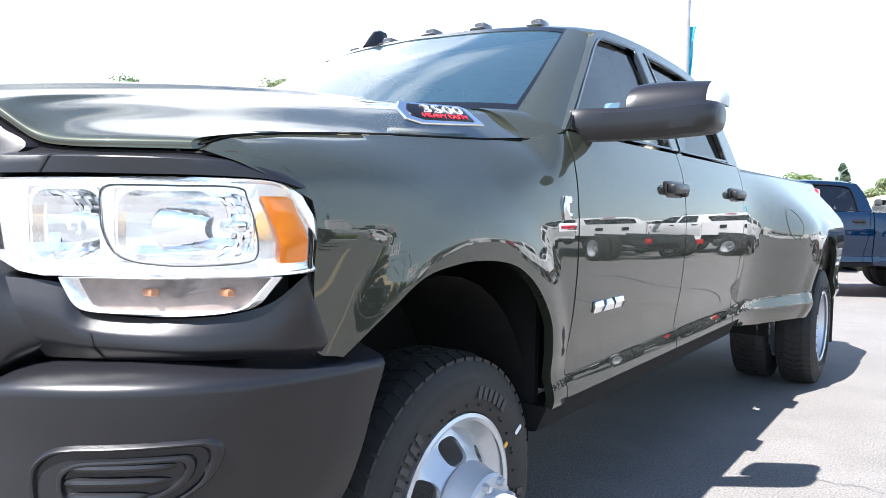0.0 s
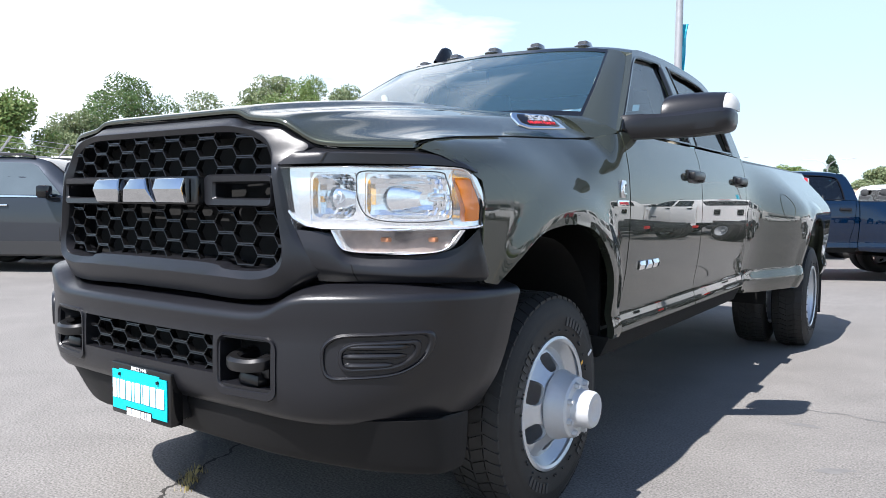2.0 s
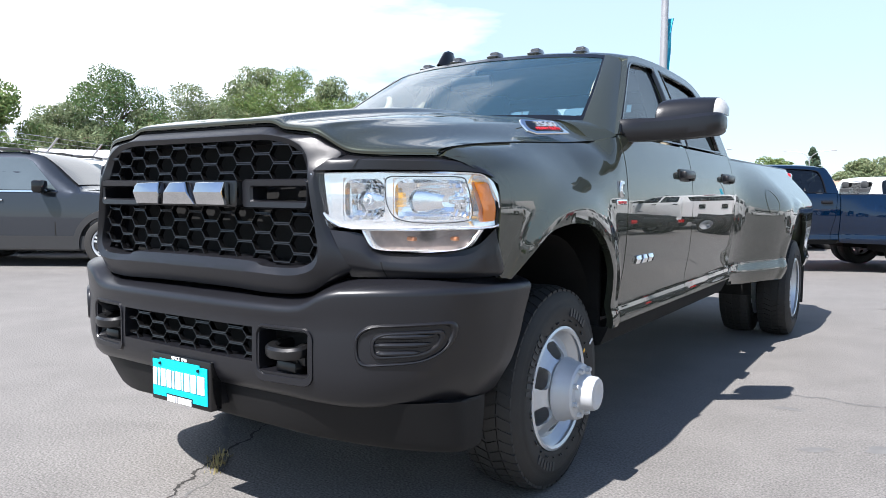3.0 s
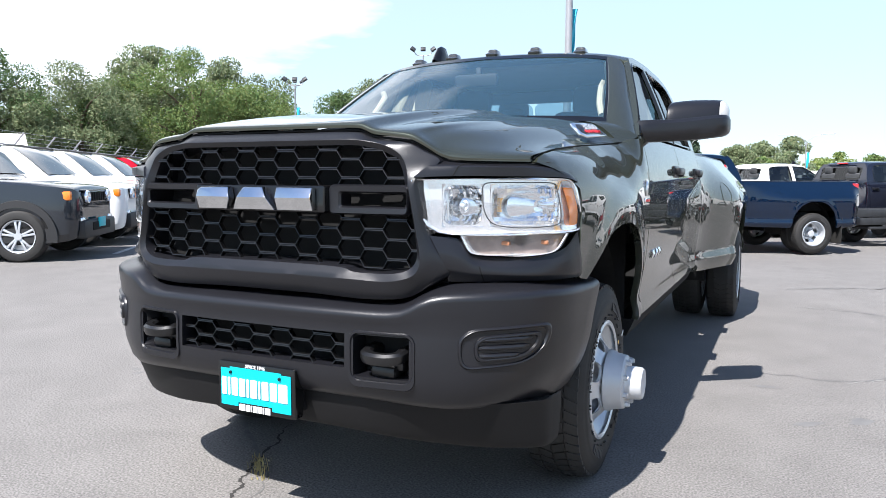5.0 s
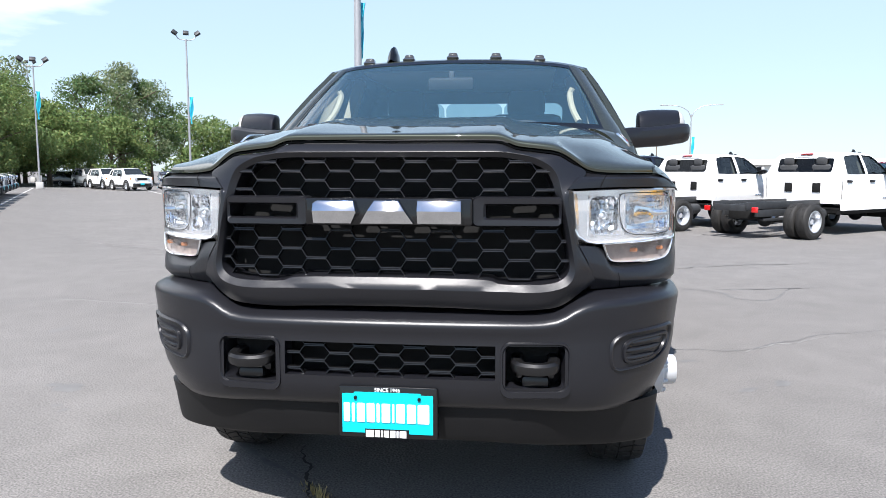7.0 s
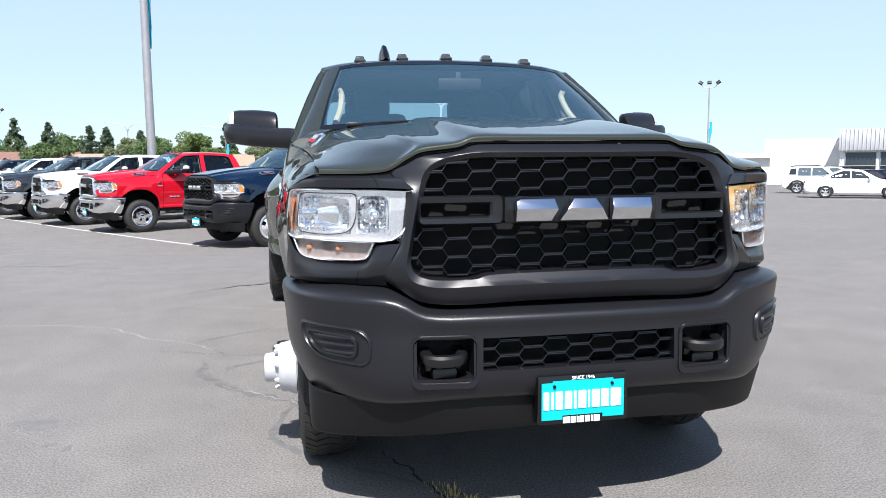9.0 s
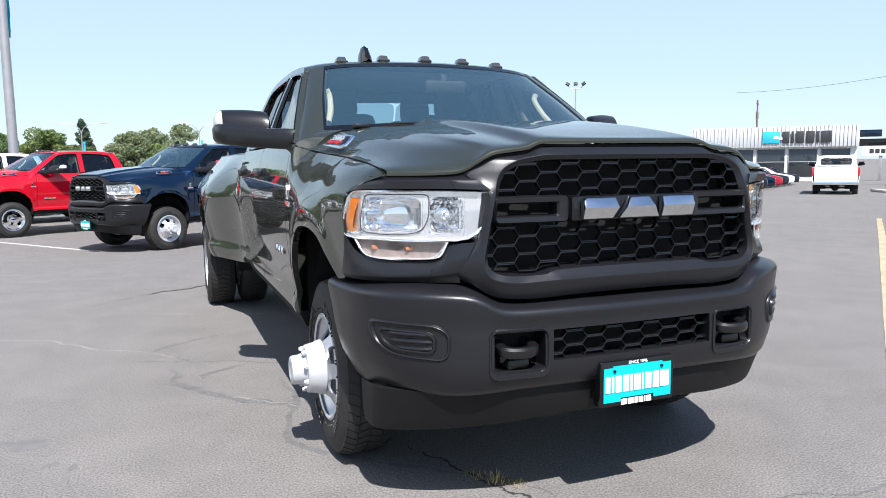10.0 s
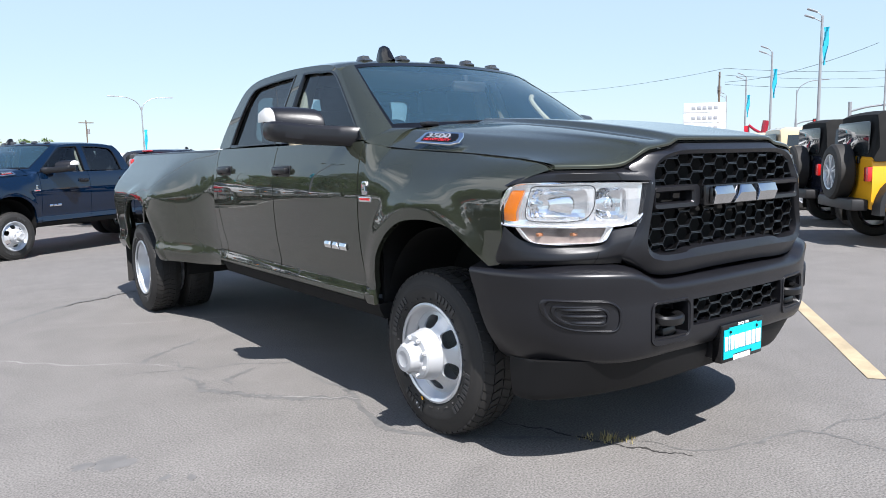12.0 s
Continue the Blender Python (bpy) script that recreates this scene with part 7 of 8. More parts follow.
def conifer(x, y, h, w, seed, label="dark green conifer beyond the lot"):
    rng = np.random.default_rng(seed)
    t = thing("tree", label, "conifer", "trees beyond the lot", pose(x, y, 0))
    part("trunk", tube([(0, 0, -.1), (0, 0, h * .5), (0, 0, h * .97)], [.03 * h, .018 * h, .004 * h], 8), M_BARK, t)
    clumps = []
    for k in range(60):
        u = rng.random() ** .8
        a = rng.random() * 2 * math.pi
        rr = w * .5 * (1 - u) * (.55 + .5 * rng.random())
        clumps.append((rr * math.cos(a), rr * math.sin(a), h * (.06 + .92 * u), w * (.06 + .07 * (1 - u))))
    part("crown", leaf_cloud(rng, clumps, 3600, .22), M_NEEDLE, t)
    return t


def polar(az, d, eye=(0.0, -2.0)):
    """Ground place at a bearing from the walk's middle (0 = straight ahead of the lens at mid-walk)."""
    return eye[0] + d * math.sin(radians(az)), eye[1] + d * math.cos(radians(az))


for k, (az, d, h, w, mt, lab) in enumerate((
        (-72, 44, 7.2, 9, M_LEAF, ""), (-65.0, 48.3, 7.3, 6.6, M_LEAF, ""), (-57.1, 62.4, 10.9, 9, M_LEAFD, "tall dark maple beyond the fence"), (-60, 60, 7.6, 8, M_LEAFG, ""), (-54.5, 62, 7.6, 7, M_LEAFG, ""),
        (-51, 66, 10.5, 10, M_LEAFG, ""), (-48, 70, 10.0, 9, M_LEAF, ""), (-46, 72, 13.5, 12, M_LEAFG, ""), (-43.5, 66, 12.0, 11, M_LEAF, ""), (-41, 74, 12.5, 11, M_LEAFG, ""), (-39, 66, 9.0, 10, M_LEAF, ""),
        (-37, 80, 10.0, 9, M_LEAF, ""), (-35, 74, 7.5, 9, M_LEAF, ""), (-32.5, 88, 11.5, 10, M_LEAFD, ""), (-30.3, 90, 13.5, 11, M_LEAFG, ""), (-28.5, 92, 12.0, 9, M_LEAFD, ""), (-31, 82, 7.0, 9, M_LEAF, ""),
        (-26.3, 104, 8.5, 9, M_LEAF, ""), (-24, 106, 9.0, 10, M_LEAF, ""), (-21.8, 108, 8.5, 9, M_LEAFD, ""), (-45, 70, 7.4, 9, M_LEAF, ""), (-50, 68, 7.8, 9, M_LEAFD, ""), (-42, 70, 7.5, 10, M_LEAF, ""), (-36.5, 84, 7.0, 9, M_LEAFD, ""),
        (-16.5, 116, 7.0, 7, M_LEAFD, ""), (-10.2, 116, 6.4, 7, M_LEAF, ""), (-1, 110, 7.4, 6, M_LEAFG, ""), (.8, 108, 7.8, 6, M_LEAFG, ""), (3.5, 118, 6.4, 7, M_LEAFY, ""), (6, 124, 6.2, 7, M_LEAF, ""), (-12.6, 98, 5.6, 6, M_LEAFG, ""), (-11.0, 96, 5.9, 5, M_LEAFD, ""), (-9.2, 100, 4.6, 6, M_LEAFD, ""), (-7.9, 96, 6.3, 6, M_LEAF, ""), (-6.4, 98, 4.4, 6, M_LEAFD, ""), (-3.6, 98, 4.2, 5, M_LEAFG, ""), (-2.6, 99, 6.3, 6, M_LEAFG, ""), (-.9, 100, 5.0, 5, M_LEAF, ""), (-17.8, 100, 5.0, 6, M_LEAFD, ""))):
    tree(*polar(az, d), h, w, mt, 100 + k, lab or "broad leafy green tree", 24000 if d < 76 else 12000 if d < 100 else 6000, .10 if d < 72 else .14 if d < 100 else .19, .19 if d < 93 else .12)
for k, (az, d, h, w) in enumerate(((-17.5, 108, 8.0, 5), (-15.0, 102, 7.3, 5.0), (-13.9, 104, 7.3, 5), (-11.6, 112, 7.6, 4.5), (-5.7, 102, 7.9, 5.6), (-19.5, 112, 8.6, 5.2))):
    conifer(*polar(az, d), h, w, 300 + k)


def lot_lamp(x, y, h, heads, banner=0.0, aim=0.0, r=0.09, label="tall grey lot lamp with floodlights"):
    """A steel mast with a cross arm of flood lamps and, on some, a banner."""
    t = thing("street_lamp", label, "street lamp", "lot lamps", pose(x, y, 0, 0, 0, aim))
    part("mast", tube([(0, 0, 0), (0, 0, h * .5), (0, 0, h)], [r, r * .85, r * .65], 12), M_METAL, t)
    part("base", boxes("base", (-.25, .25, -.25, .25, 0, .5), bevel=.04), M_KERB, t)
    if heads == 3:
        part("cross_arm", tube(curve([(-.75, 0, h + .45), (-.55, 0, h + .05), (0, 0, h - .05), (.55, 0, h + .05), (.75, 0, h + .45)], 4), .035, 8), M_METAL, t)
        for hx, rz in ((-.80, 35), (0, 0), (.80, -35)):
            bm = bmesh.new()
            add_box(bm, -.20, .20, -.10, .10, -.16, .16, .03, m=pose(hx, -.1, h + .45, -40, rz, 0))
            part("flood_lamp", bm, M_GREYMET, t)
    elif heads == 2:
        for k, (dz, ln) in enumerate(((.1, .30), (-.22, .42))):
            part("arm", tube(curve([(0, 0, h + dz - .15), (-.4 * ln, 0, h + dz), (-ln, 0, h + dz + .15)], 4), .022, 8), M_METAL, t)
            bm = bmesh.new()
            add_box(bm, -.27, .27, -.15, .15, -.035, .035, .015, m=pose(-ln - .20, 0, h + dz + .23, 0, 22, 0))
            part("lamp_head", bm, M_METAL, t)
    else:
        for s in ((-1, 1) if heads == -2 else (-1,)):
            part("arm", tube(curve([(0, 0, h - .4), (s * .3, 0, h + .3), (s * 1.1, 0, h + .75), (s * 2.2, 0, h + .85)], 5), .035, 8), M_METAL, t)
            bm = bmesh.new()
            add_box(bm, -.32, .32, -.11, .11, -.035, .04, .02, m=pose(s * 2.45, 0, h + .85))
            part("lamp_head", bm, M_METAL, t)
    if banner:
        P = np.zeros((9, 5, 3))
        for i in range(9):
            for j in range(5):
                P[i, j] = (.10 + .075 * j * (1 - .55 * i / 8) + .04 * math.sin(i * 1.1 + j), .06 * math.sin(i * .9 + j * 1.3), banner - .25 * i)
        part("banner", to_mesh("banner", *sheet(P)), M_BANNER, t, "turquoise banner hanging from the mast")
    return t


lot_lamp(-5.8, 24.1, 14.0, 3, 7.6, 58, .15)
lot_lamp(-25.0, 50.2, 11.2, 3, 7.0, 26)
lot_lamp(-56, 75, 13.0, 3, 9.0, 20)
lot_lamp(-35.0, 46.9, 8.8, 3, 7.0, 30, .07)
lot_lamp(*polar(-20.5, 115), 9.5, 3, 6.0, 10)
lot_lamp(*polar(30.7, 75), 9.5, 3, 6.2, -30)
for az, d, h in ((-5.8, 95, 6.3), (2.0, 88, 6.1), (12.3, 70, 7.0), (-12.5, 105, 7.2)):
    lot_lamp(*polar(az, d), h, -2, 5.0, 0, .07, "slim street lamp with two curved arms")
for az, d, h, b in ((58.0, 92, 8.8, 0), (59.3, 73, 8.8, 7.2), (60.95, 57, 8.8, 7.6), (64.0, 45, 8.9, 8.3)):
    lot_lamp(*polar(az, d, (-2.9, -1.7)), h, 2, b, -60, .095, "tall lot lamp with two flat heads")
lot_lamp(*polar(62.6, 80, (-2.9, -1.7)), 8.0, 1, 0, 120, .08, "street lamp with one curved arm")


def utility_pole(x, y, h, arms=1, turn=0):
    t = thing("utility_pole", "weathered wooden utility pole", "utility pole", "utility poles", pose(x, y, 0, 0, 0, turn))
    part("mast", tube([(0, 0, 0), (0, 0, h)], [.14, .09], 10), M_WOODP, t)
    for k in range(arms):
        part("cross_arm", boxes("cross_arm", (-1.1, 1.1, -.06, .06, h - .5 - 1.4 * k, h - .36 - 1.4 * k)), M_WOODP, t)
    bm = tube([(.28, 0, h - 2.2), (.28, 0, h - 1.4)], .2, 12)
    part("transformer", bm, M_METAL, t)
    return t


utility_pole(*polar(44.0, 95), 9.5, 1, 40)
utility_pole(*polar(57.5, 80, (-2.9, -1.7)), 10.2, 3, 30)
utility_pole(*polar(11.0, 130, (-2.9, -1.7)), 9.5, 1, 0)
part("mast", tube([(0, 0, 0), (0, 0, 9.5)], [.09, .05], 8), M_METAL, thing("flag_mast", "slim bare steel mast by the road", "mast", m=pose(*polar(67.9, 62, (-2.9, -1.7)), 0)))


def fence():
    """Chain-link fence behind the row of small SUVs: posts with raked arms, rails, wires and a woven mesh."""
    a, b = np.array((-13.6, 2.6)), np.array((-43.0, 48.0))
    n = 22
    t = thing("chain_link_fence", "grey chain-link fence topped with barbed wire", "fence")
    d = (b - a) / np.linalg.norm(b - a)
    out = np.array((d[1], -d[0]))
    me_post = bm_mesh("post", tube([(0, 0, 0), (0, 0, 2.25)], .036, 8))
    me_arm = bm_mesh("arm", tube([(0, 0, 2.22), (0.30 * out[0], .30 * out[1], 2.60)], .026, 6))
    for k in range(n + 1):
        p = a + (b - a) * k / n
        for nm, me in (("post", me_post), ("arm", me_arm)):
            o = part(nm, me, M_METAL, t)
            o.matrix_basis = pose(p[0], p[1], 0)
    for off, z, r in ((0, 2.22, .022), (.10, 2.34, .007), (.20, 2.47, .007), (.30, 2.59, .007)):
        q = out * off
        part("rail" if r > .01 else "barbed_wire", tube([(a[0] + q[0], a[1] + q[1], z), (b[0] + q[0], b[1] + q[1], z)], r, 5), M_METAL, t)
    L = np.linalg.norm(b - a)
    verts, faces = [], []
    s = 0.0
    while s < L:
        for sg in (1, -1):
            s1 = s + 2.18 if sg > 0 else s
            s0 = s if sg > 0 else s + 2.18
            p, q = a + d * s0, a + d * s1
            i = len(verts)
            w = d * .006
            verts += [(p[0] - w[0], p[1] - w[1], .04), (p[0] + w[0], p[1] + w[1], .04), (q[0] + w[0], q[1] + w[1], 2.22), (q[0] - w[0], q[1] - w[1], 2.22)]
            faces.append((i, i + 1, i + 2, i + 3))
        s += .12
    part("mesh", to_mesh("mesh", verts, faces), M_METAL, t, "woven wire mesh")["kind"] = "stuff"


fence()


def house(x, y, w, dp, h, roof_h, wall_m, roof_m, turn, label):
    t = thing("house", label, "house", "houses beyond the lot", pose(x, y, 0, 0, 0, turn))
    part("wall", boxes("wall", (-w / 2, w / 2, 0, dp, 0, h), bevel=.02), wall_m, t)
    bm = bmesh.new()
    vs = [bm.verts.new(p) for p in ((-w / 2 - .4, -.4, h), (w / 2 + .4, -.4, h), (w / 2 + .4, dp + .4, h), (-w / 2 - .4, dp + .4, h), (-w / 2 - .4, dp / 2, h + roof_h), (w / 2 + .4, dp / 2, h + roof_h))]
    for f in ((0, 1, 5, 4), (2, 3, 4, 5), (0, 4, 3), (1, 2, 5), (0, 3, 2, 1)):
        bm.faces.new([vs[i] for i in f])
    part("roof", bm, roof_m, t)
    for wx in (-w * .3, 0, w * .3):
        o = part("window", boxes("window", (wx - .6, wx + .6, -.04, .02, h * .40, h * .80), bevel=.01), M_SHOPGLASS, t)
        part("frame", boxes("frame", (wx - .68, wx + .68, -.03, .01, h * .37, h * .40), (wx - .68, wx + .68, -.03, .01, h * .80, h * .83), (wx - .68, wx - .6, -.03, .01, h * .4, h * .8), (wx + .6, wx + .68, -.03, .01, h * .4, h * .8), bevel=0), M_SIGNW, o)


house(*polar(-59.5, 50), 9, 7, 2.7, 1.3, M_MINT, M_STUCCO, 58, "mint green cottage with a white roof")
house(*polar(-18.5, 100), 12, 8, 2.5, 1.6, M_STUCCO, M_ROOFR, 15, "low house with a red-brown roof")
house(*polar(-15.5, 96), 9, 7, 2.3, 1.5, M_STUCCO, M_ROOFT, 5, "low house with a tan shingle roof")
house(*polar(-7.0, 94), 10, 7, 2.3, 1.5, M_STUCCO, M_ROOFT, 5, "low house with a tan shingle roof")


def showroom():
    """Dealership showroom: a ribbed grey fascia over dark shop windows, with a turquoise emblem panel and dark sign bars."""
    x, y = polar(45.5, 80, (-1.3, -2.2))
    t = thing("showroom_building", "dealership showroom with a ribbed grey fascia", "building", m=pose(x, y, 0, 0, 0, -42))
    W = 7.6
    part("wall", boxes("wall", (-W, W, .6, 12, 0, 3.4), bevel=.02), M_STUCCO, t)
    part("roof", boxes("roof", (-W - .1, W + .1, .1, 12, 3.4, 5.4), bevel=.02), M_CLADW, t)
    n = 44
    me = boxes("rib", (-.05, .05, 0, .06, 3.36, 5.47), bevel=.01)
    for k in range(n):
        o = part("rib", me, M_CLADW, t)
        o.matrix_basis = pose(-W + .17 + 2 * (W - .17) * k / (n - 1), .02, 0)
    for k in range(5):
        x0 = -W + .5 + k * 2.9
        p = part("window", boxes("window", (x0, x0 + 2.5, .55, .62, .45, 3.2), bevel=.01), M_SHOPGLASS, t)
        part("frame", boxes("frame", (x0 - .06, x0, .5, .62, .4, 3.26), (x0 + 2.5, x0 + 2.56, .5, .62, .4, 3.26), (x0, x0 + 2.5, .5, .62, 1.9, 1.98), bevel=.005), M_METAL, p)
    part("emblem_panel", boxes("emblem_panel", (-.9, .7, -.06, 0, 3.8, 4.95), bevel=.01), M_BANNER, t)
    part("emblem_stripe", boxes("emblem_stripe", (-.8, .6, -.075, -.06, 4.2, 4.45), bevel=.005, m=Matrix.Rotation(radians(12), 4, "Y")), M_SIGNW, t)
    x0 = .9
    for w in (.65, .25, .75, .75, .25, .9):
        part("sign_bar", boxes("sign_bar", (x0, x0 + w, -.08, .0, 3.8, 4.95), bevel=.02), M_GREYMET, t)
        x0 += w + .16
    part("low_wing", boxes("low_wing", (-W - 7, -W - .1, 3, 11, 0, 4.7), bevel=.02), M_STUCCO, t)


showroom()


def far_hall(az0, az1, d, h, label):
    (xa, ya), (xb, yb) = polar(az0, d), polar(az1, d)
    L = math.hypot(xb - xa, yb - ya)
    t = thing("warehouse", label, "building", m=pose(xa, ya, 0, 0, 0, math.degrees(math.atan2(yb - ya, xb - xa))))
    part("wall", boxes("wall", (0, L, 0, 14, 0, h - .5), bevel=.02), M_STUCCO, t)
    part("roof", boxes("roof", (-.4, L + .4, -.6, 14.4, h - .5, h), bevel=.03), M_SIGNW, t)
    k = 2.0
    while k < L - 3:
        part("doorway", boxes("doorway", (k, k + 2.6, -.05, .1, 0, h * .62), bevel=.01), M_SHOPGLASS, t)
        k += 4.4


far_hall(8, 35, 78, 3.05, "long white flat-roofed service building")
far_hall(-3, 6, 100, 3.2, "far white flat-roofed building")


def pylon():
    """Tall pale sign with four panels, each with grey bars for its lettering."""
    x, y = polar(55.8, 62, (-1.9, -2.0))
    t = thing("pylon_sign", "tall pale dealership sign with four panels", "sign", m=pose(x, y, 0, 0, 0, -55))
    for sx in (-.8, .8):
        part("post", boxes("post", (sx - .1, sx + .1, .1, .3, 0, 2.8), bevel=.01), M_METAL, t)
    for k in range(4):
        z = 2.75 + .80 * k
        p = part("panel", boxes("panel", (-1.6, 1.6, 0, .4, z, z + .76), bevel=.02), M_SIGNW, t)
        for j in range(5):
            part("sign_bar", boxes("sign_bar", (-1.0 + .42 * j, -.70 + .42 * j, -.02, 0, z + .24, z + .52), bevel=.004), M_SIGNG, p)


pylon()
x, y = polar(52.6, 85, (-1.9, -2.0))
t = thing("roadside_sign", "roadside sign with a dark and a white panel", "sign", m=pose(x, y, 0, 0, 0, -52))
part("post", boxes("post", (-.15, .15, .1, .3, 0, 3.0), bevel=.01), M_METAL, t)
part("dark_panel", boxes("dark_panel", (-2.2, 2.2, 0, .3, 3.5, 4.2), bevel=.01), M_GLOSSB, t)
part("white_panel", boxes("white_panel", (-1.6, 2.2, 0, .3, 2.5, 3.45), bevel=.01), M_SIGNW, t)
for k in range(6):
    part("sign_bar", boxes("sign_bar", (-1.0 + .5 * k, -.62 + .5 * k, -.02, 0, 2.75, 3.2), bevel=.004), M_GREYMET, t)
part("blue_panel", boxes("blue_panel", (-2.4, 0, 0, .3, 4.4, 5.1), bevel=.1), M_BLUE, t)

# planting island with its hedge
x, y = 34.5, 24.5
k = thing("kerb_island", "pale concrete kerbed island", "kerb", m=pose(x, y, 0, 0, 0, -35))
part("kerb", boxes("kerb", (-1.0, 6, -1.2, 1.2, 0, .15), bevel=.04), M_KERB, k)
rng = np.random.default_rng(7)
hd = thing("hedge", "clipped yellow-green hedge on an island", "hedge", m=pose(x, y, .15, 0, 0, -35) @ Matrix.Scale(1.2, 4))
part("foliage", leaf_cloud(rng, [(-.1 + .4 * i, .35 * (j - 1), .22 + .30 * q, .28) for i in range(7) for j in range(3) for q in range(2)], 9000, .05), M_LEAFY, hd)

# ---- markings and cracks on the asphalt ----
def strip(name, a, b, w, material, label, z=.004, wob=0.0, seed=1, category="road marking", cuts=40):
    rng = np.random.default_rng(seed)
    a, b = np.array(a, float), np.array(b, float)
    d = (b - a) / np.linalg.norm(b - a)
    nrm = np.array((-d[1], d[0]))
    P = np.zeros((cuts + 1, 2, 3))
    off = np.cumsum(rng.normal(size=cuts + 1)) * wob
    off -= np.linspace(off[0], off[-1], cuts + 1)
    for i in range(cuts + 1):
        c = a + (b - a) * i / cuts + nrm * off[i]
        ww = w * (1 + (.5 * rng.normal() if wob else .04 * rng.normal()))
        for j, s in enumerate((-.5, .5)):
            q = c + nrm * s * max(ww, w * .25)
            P[i, j] = (q[0], q[1], z + ground_z(q[0], q[1]))
    o = part(name, to_mesh(name, *sheet(P)), material)
    return tagged(o, label, category, kind="structure")


strip("lane_line", (1.55, .03), (14.6, 10.25), .11, M_LINEY, "worn yellow lane line", .004)
strip("lane_line", (-7.2, 18.9), (-2.6, 12.5), .10, M_LINEW, "worn white bay line", .004)
strip("lane_line", (-7.2, 18.9), (-42, 70), .10, M_LINEW, "worn white bay line", .004)
strip("lane_line", (-8.17, 6.3), (-36.2, 47.8), .10, M_LINEW, "worn white bay line", .004)


def signal_mast(x, y, h, reach, turn, label="grey traffic signal mast with a hanging signal"):
    """A post, a rising arm and a dark signal head with three lamps."""
    t = thing("traffic_signal", label, "traffic signal", "traffic signals", pose(x, y, 0, 0, 0, turn))
    part("post", tube([(0, 0, 0), (0, 0, h + .4)], .13, 10), M_METAL, t)
    part("arm", tube(curve([(0, 0, h - .3), (reach * .4, 0, h), (reach, 0, h + .15)], 4), .07, 8), M_METAL, t)
    s = part("signal_head", boxes("signal_head", (reach - .45, reach - .05, -.2, .1, h - 1.0, h + .3), bevel=.03), M_DARK, t, "black three-lamp signal head")
    for k, m in enumerate((M_AMBER, M_AMBER, M_REDLENS)):
        bm = bmesh.new()
        bmesh.ops.create_cone(bm, cap_ends=True, segments=16, radius1=.13, radius2=.12, depth=.06, matrix=pose(reach - .25, -.21, h - .8 + .43 * k, 90, 0, 0))
        part("signal_lamp", bm, m, s)
    return t


EYE_END = (-2.9, -1.7)
signal_mast(*polar(62.6, 95, EYE_END), 5.6, 2.2, -62)
signal_mast(*polar(65.9, 62, EYE_END), 5.0, 3.2, -65)

# red inflatable by the road
x, y = polar(60.6, 60, EYE_END)
t = thing("inflatable_tube", "red fabric inflatable tube with bent arms", "inflatable", m=pose(x, y, 0, 0, 0, -60))
part("body", tube(curve([(0, 0, 0), (.05, 0, 1.2), (-.05, 0, 2.4), (0, 0, 3.5), (.1, 0, 4.2)], 5), .24, 12), M_DKRED, t)
part("arm", tube(curve([(0, 0, 3.2), (-.6, 0, 3.5), (-1.1, 0, 3.9)], 5), .10, 8), M_DKRED, t)
part("arm", tube(curve([(0, 0, 3.2), (.3, 0, 3.0), (.55, 0, 3.1)], 5), .09, 8), M_DKRED, t)
x, y = polar(59.6, 62, EYE_END)
t = thing("flag", "red flag on a thin pole", "flag", m=pose(x, y, 0, 0, 0, -60))
part("pole", tube([(0, 0, 0), (0, 0, 4.0)], .03, 8), M_METAL, t)
P = np.zeros((7, 4, 3))
for i in range(7):
    for j in range(4):
        P[i, j] = (-.13 * j + .04 * math.sin(i), .05 * math.sin(i * 1.2 + j), 3.95 - .28 * i)
part("cloth", to_mesh("cloth", *sheet(P)), M_RED, t)

# overhead wires beyond the lot
for k, (az0, d0, az1, d1, z0, z1) in enumerate(((57.9, 70, 72, 90, 8.6, 9.4), (57.9, 70, 72, 92, 8.0, 8.8), (57.9, 70, 72, 94, 7.2, 8.1), (44.0, 95, 57.9, 70, 9.2, 8.6), (67.4, 55, 57.9, 70, 8.0, 7.4))):
    (xa, ya), (xb, yb) = polar(az0, d0, EYE_END), polar(az1, d1, EYE_END)
    w = part("overhead_wire", tube([(xa + (xb - xa) * u, ya + (yb - ya) * u, z0 + (z1 - z0) * u - 1.2 * 4 * u * (1 - u) * .4) for u in np.linspace(0, 1, 13)], .014, 5), M_DARK)
    tagged(w, "thin dark overhead wire", "wire", "overhead wires")


# ---- cracks, seams, stains and weeds on the asphalt ----
def crack(pts, w, material, seed, label, wob=.012):
    """A wandering joint through the given ground points."""
    rng = np.random.default_rng(seed)
    c = curve([(x, y, 0) for x, y in pts], 14)
    n = len(c)
    d = np.gradient(c[:, :2], axis=0)
    d /= np.linalg.norm(d, axis=1)[:, None]
    nrm = np.stack([-d[:, 1], d[:, 0]], 1)
    off = np.convolve(rng.normal(size=n + 4), np.ones(5) / 5, mode="valid") * wob * 2.2
    P = np.zeros((n, 2, 3))
    for i in range(n):
        ww = w * (.35 + 1.1 * rng.random()) * min(1.0, .3 + 4 * i / n, .3 + 4 * (n - 1 - i) / n)
        for j, s in enumerate((-.5, .5)):
            q = c[i, :2] + nrm[i] * (off[i] + s * ww)
            P[i, j] = (q[0], q[1], (.0006 + .00006 * seed if q[1] < 5.9 else .006) + ground_z(q[0], q[1]))
    return tagged(part("crack", to_mesh("crack", *sheet(P)), material), label, "crack", "cracks in the asphalt", "structure")


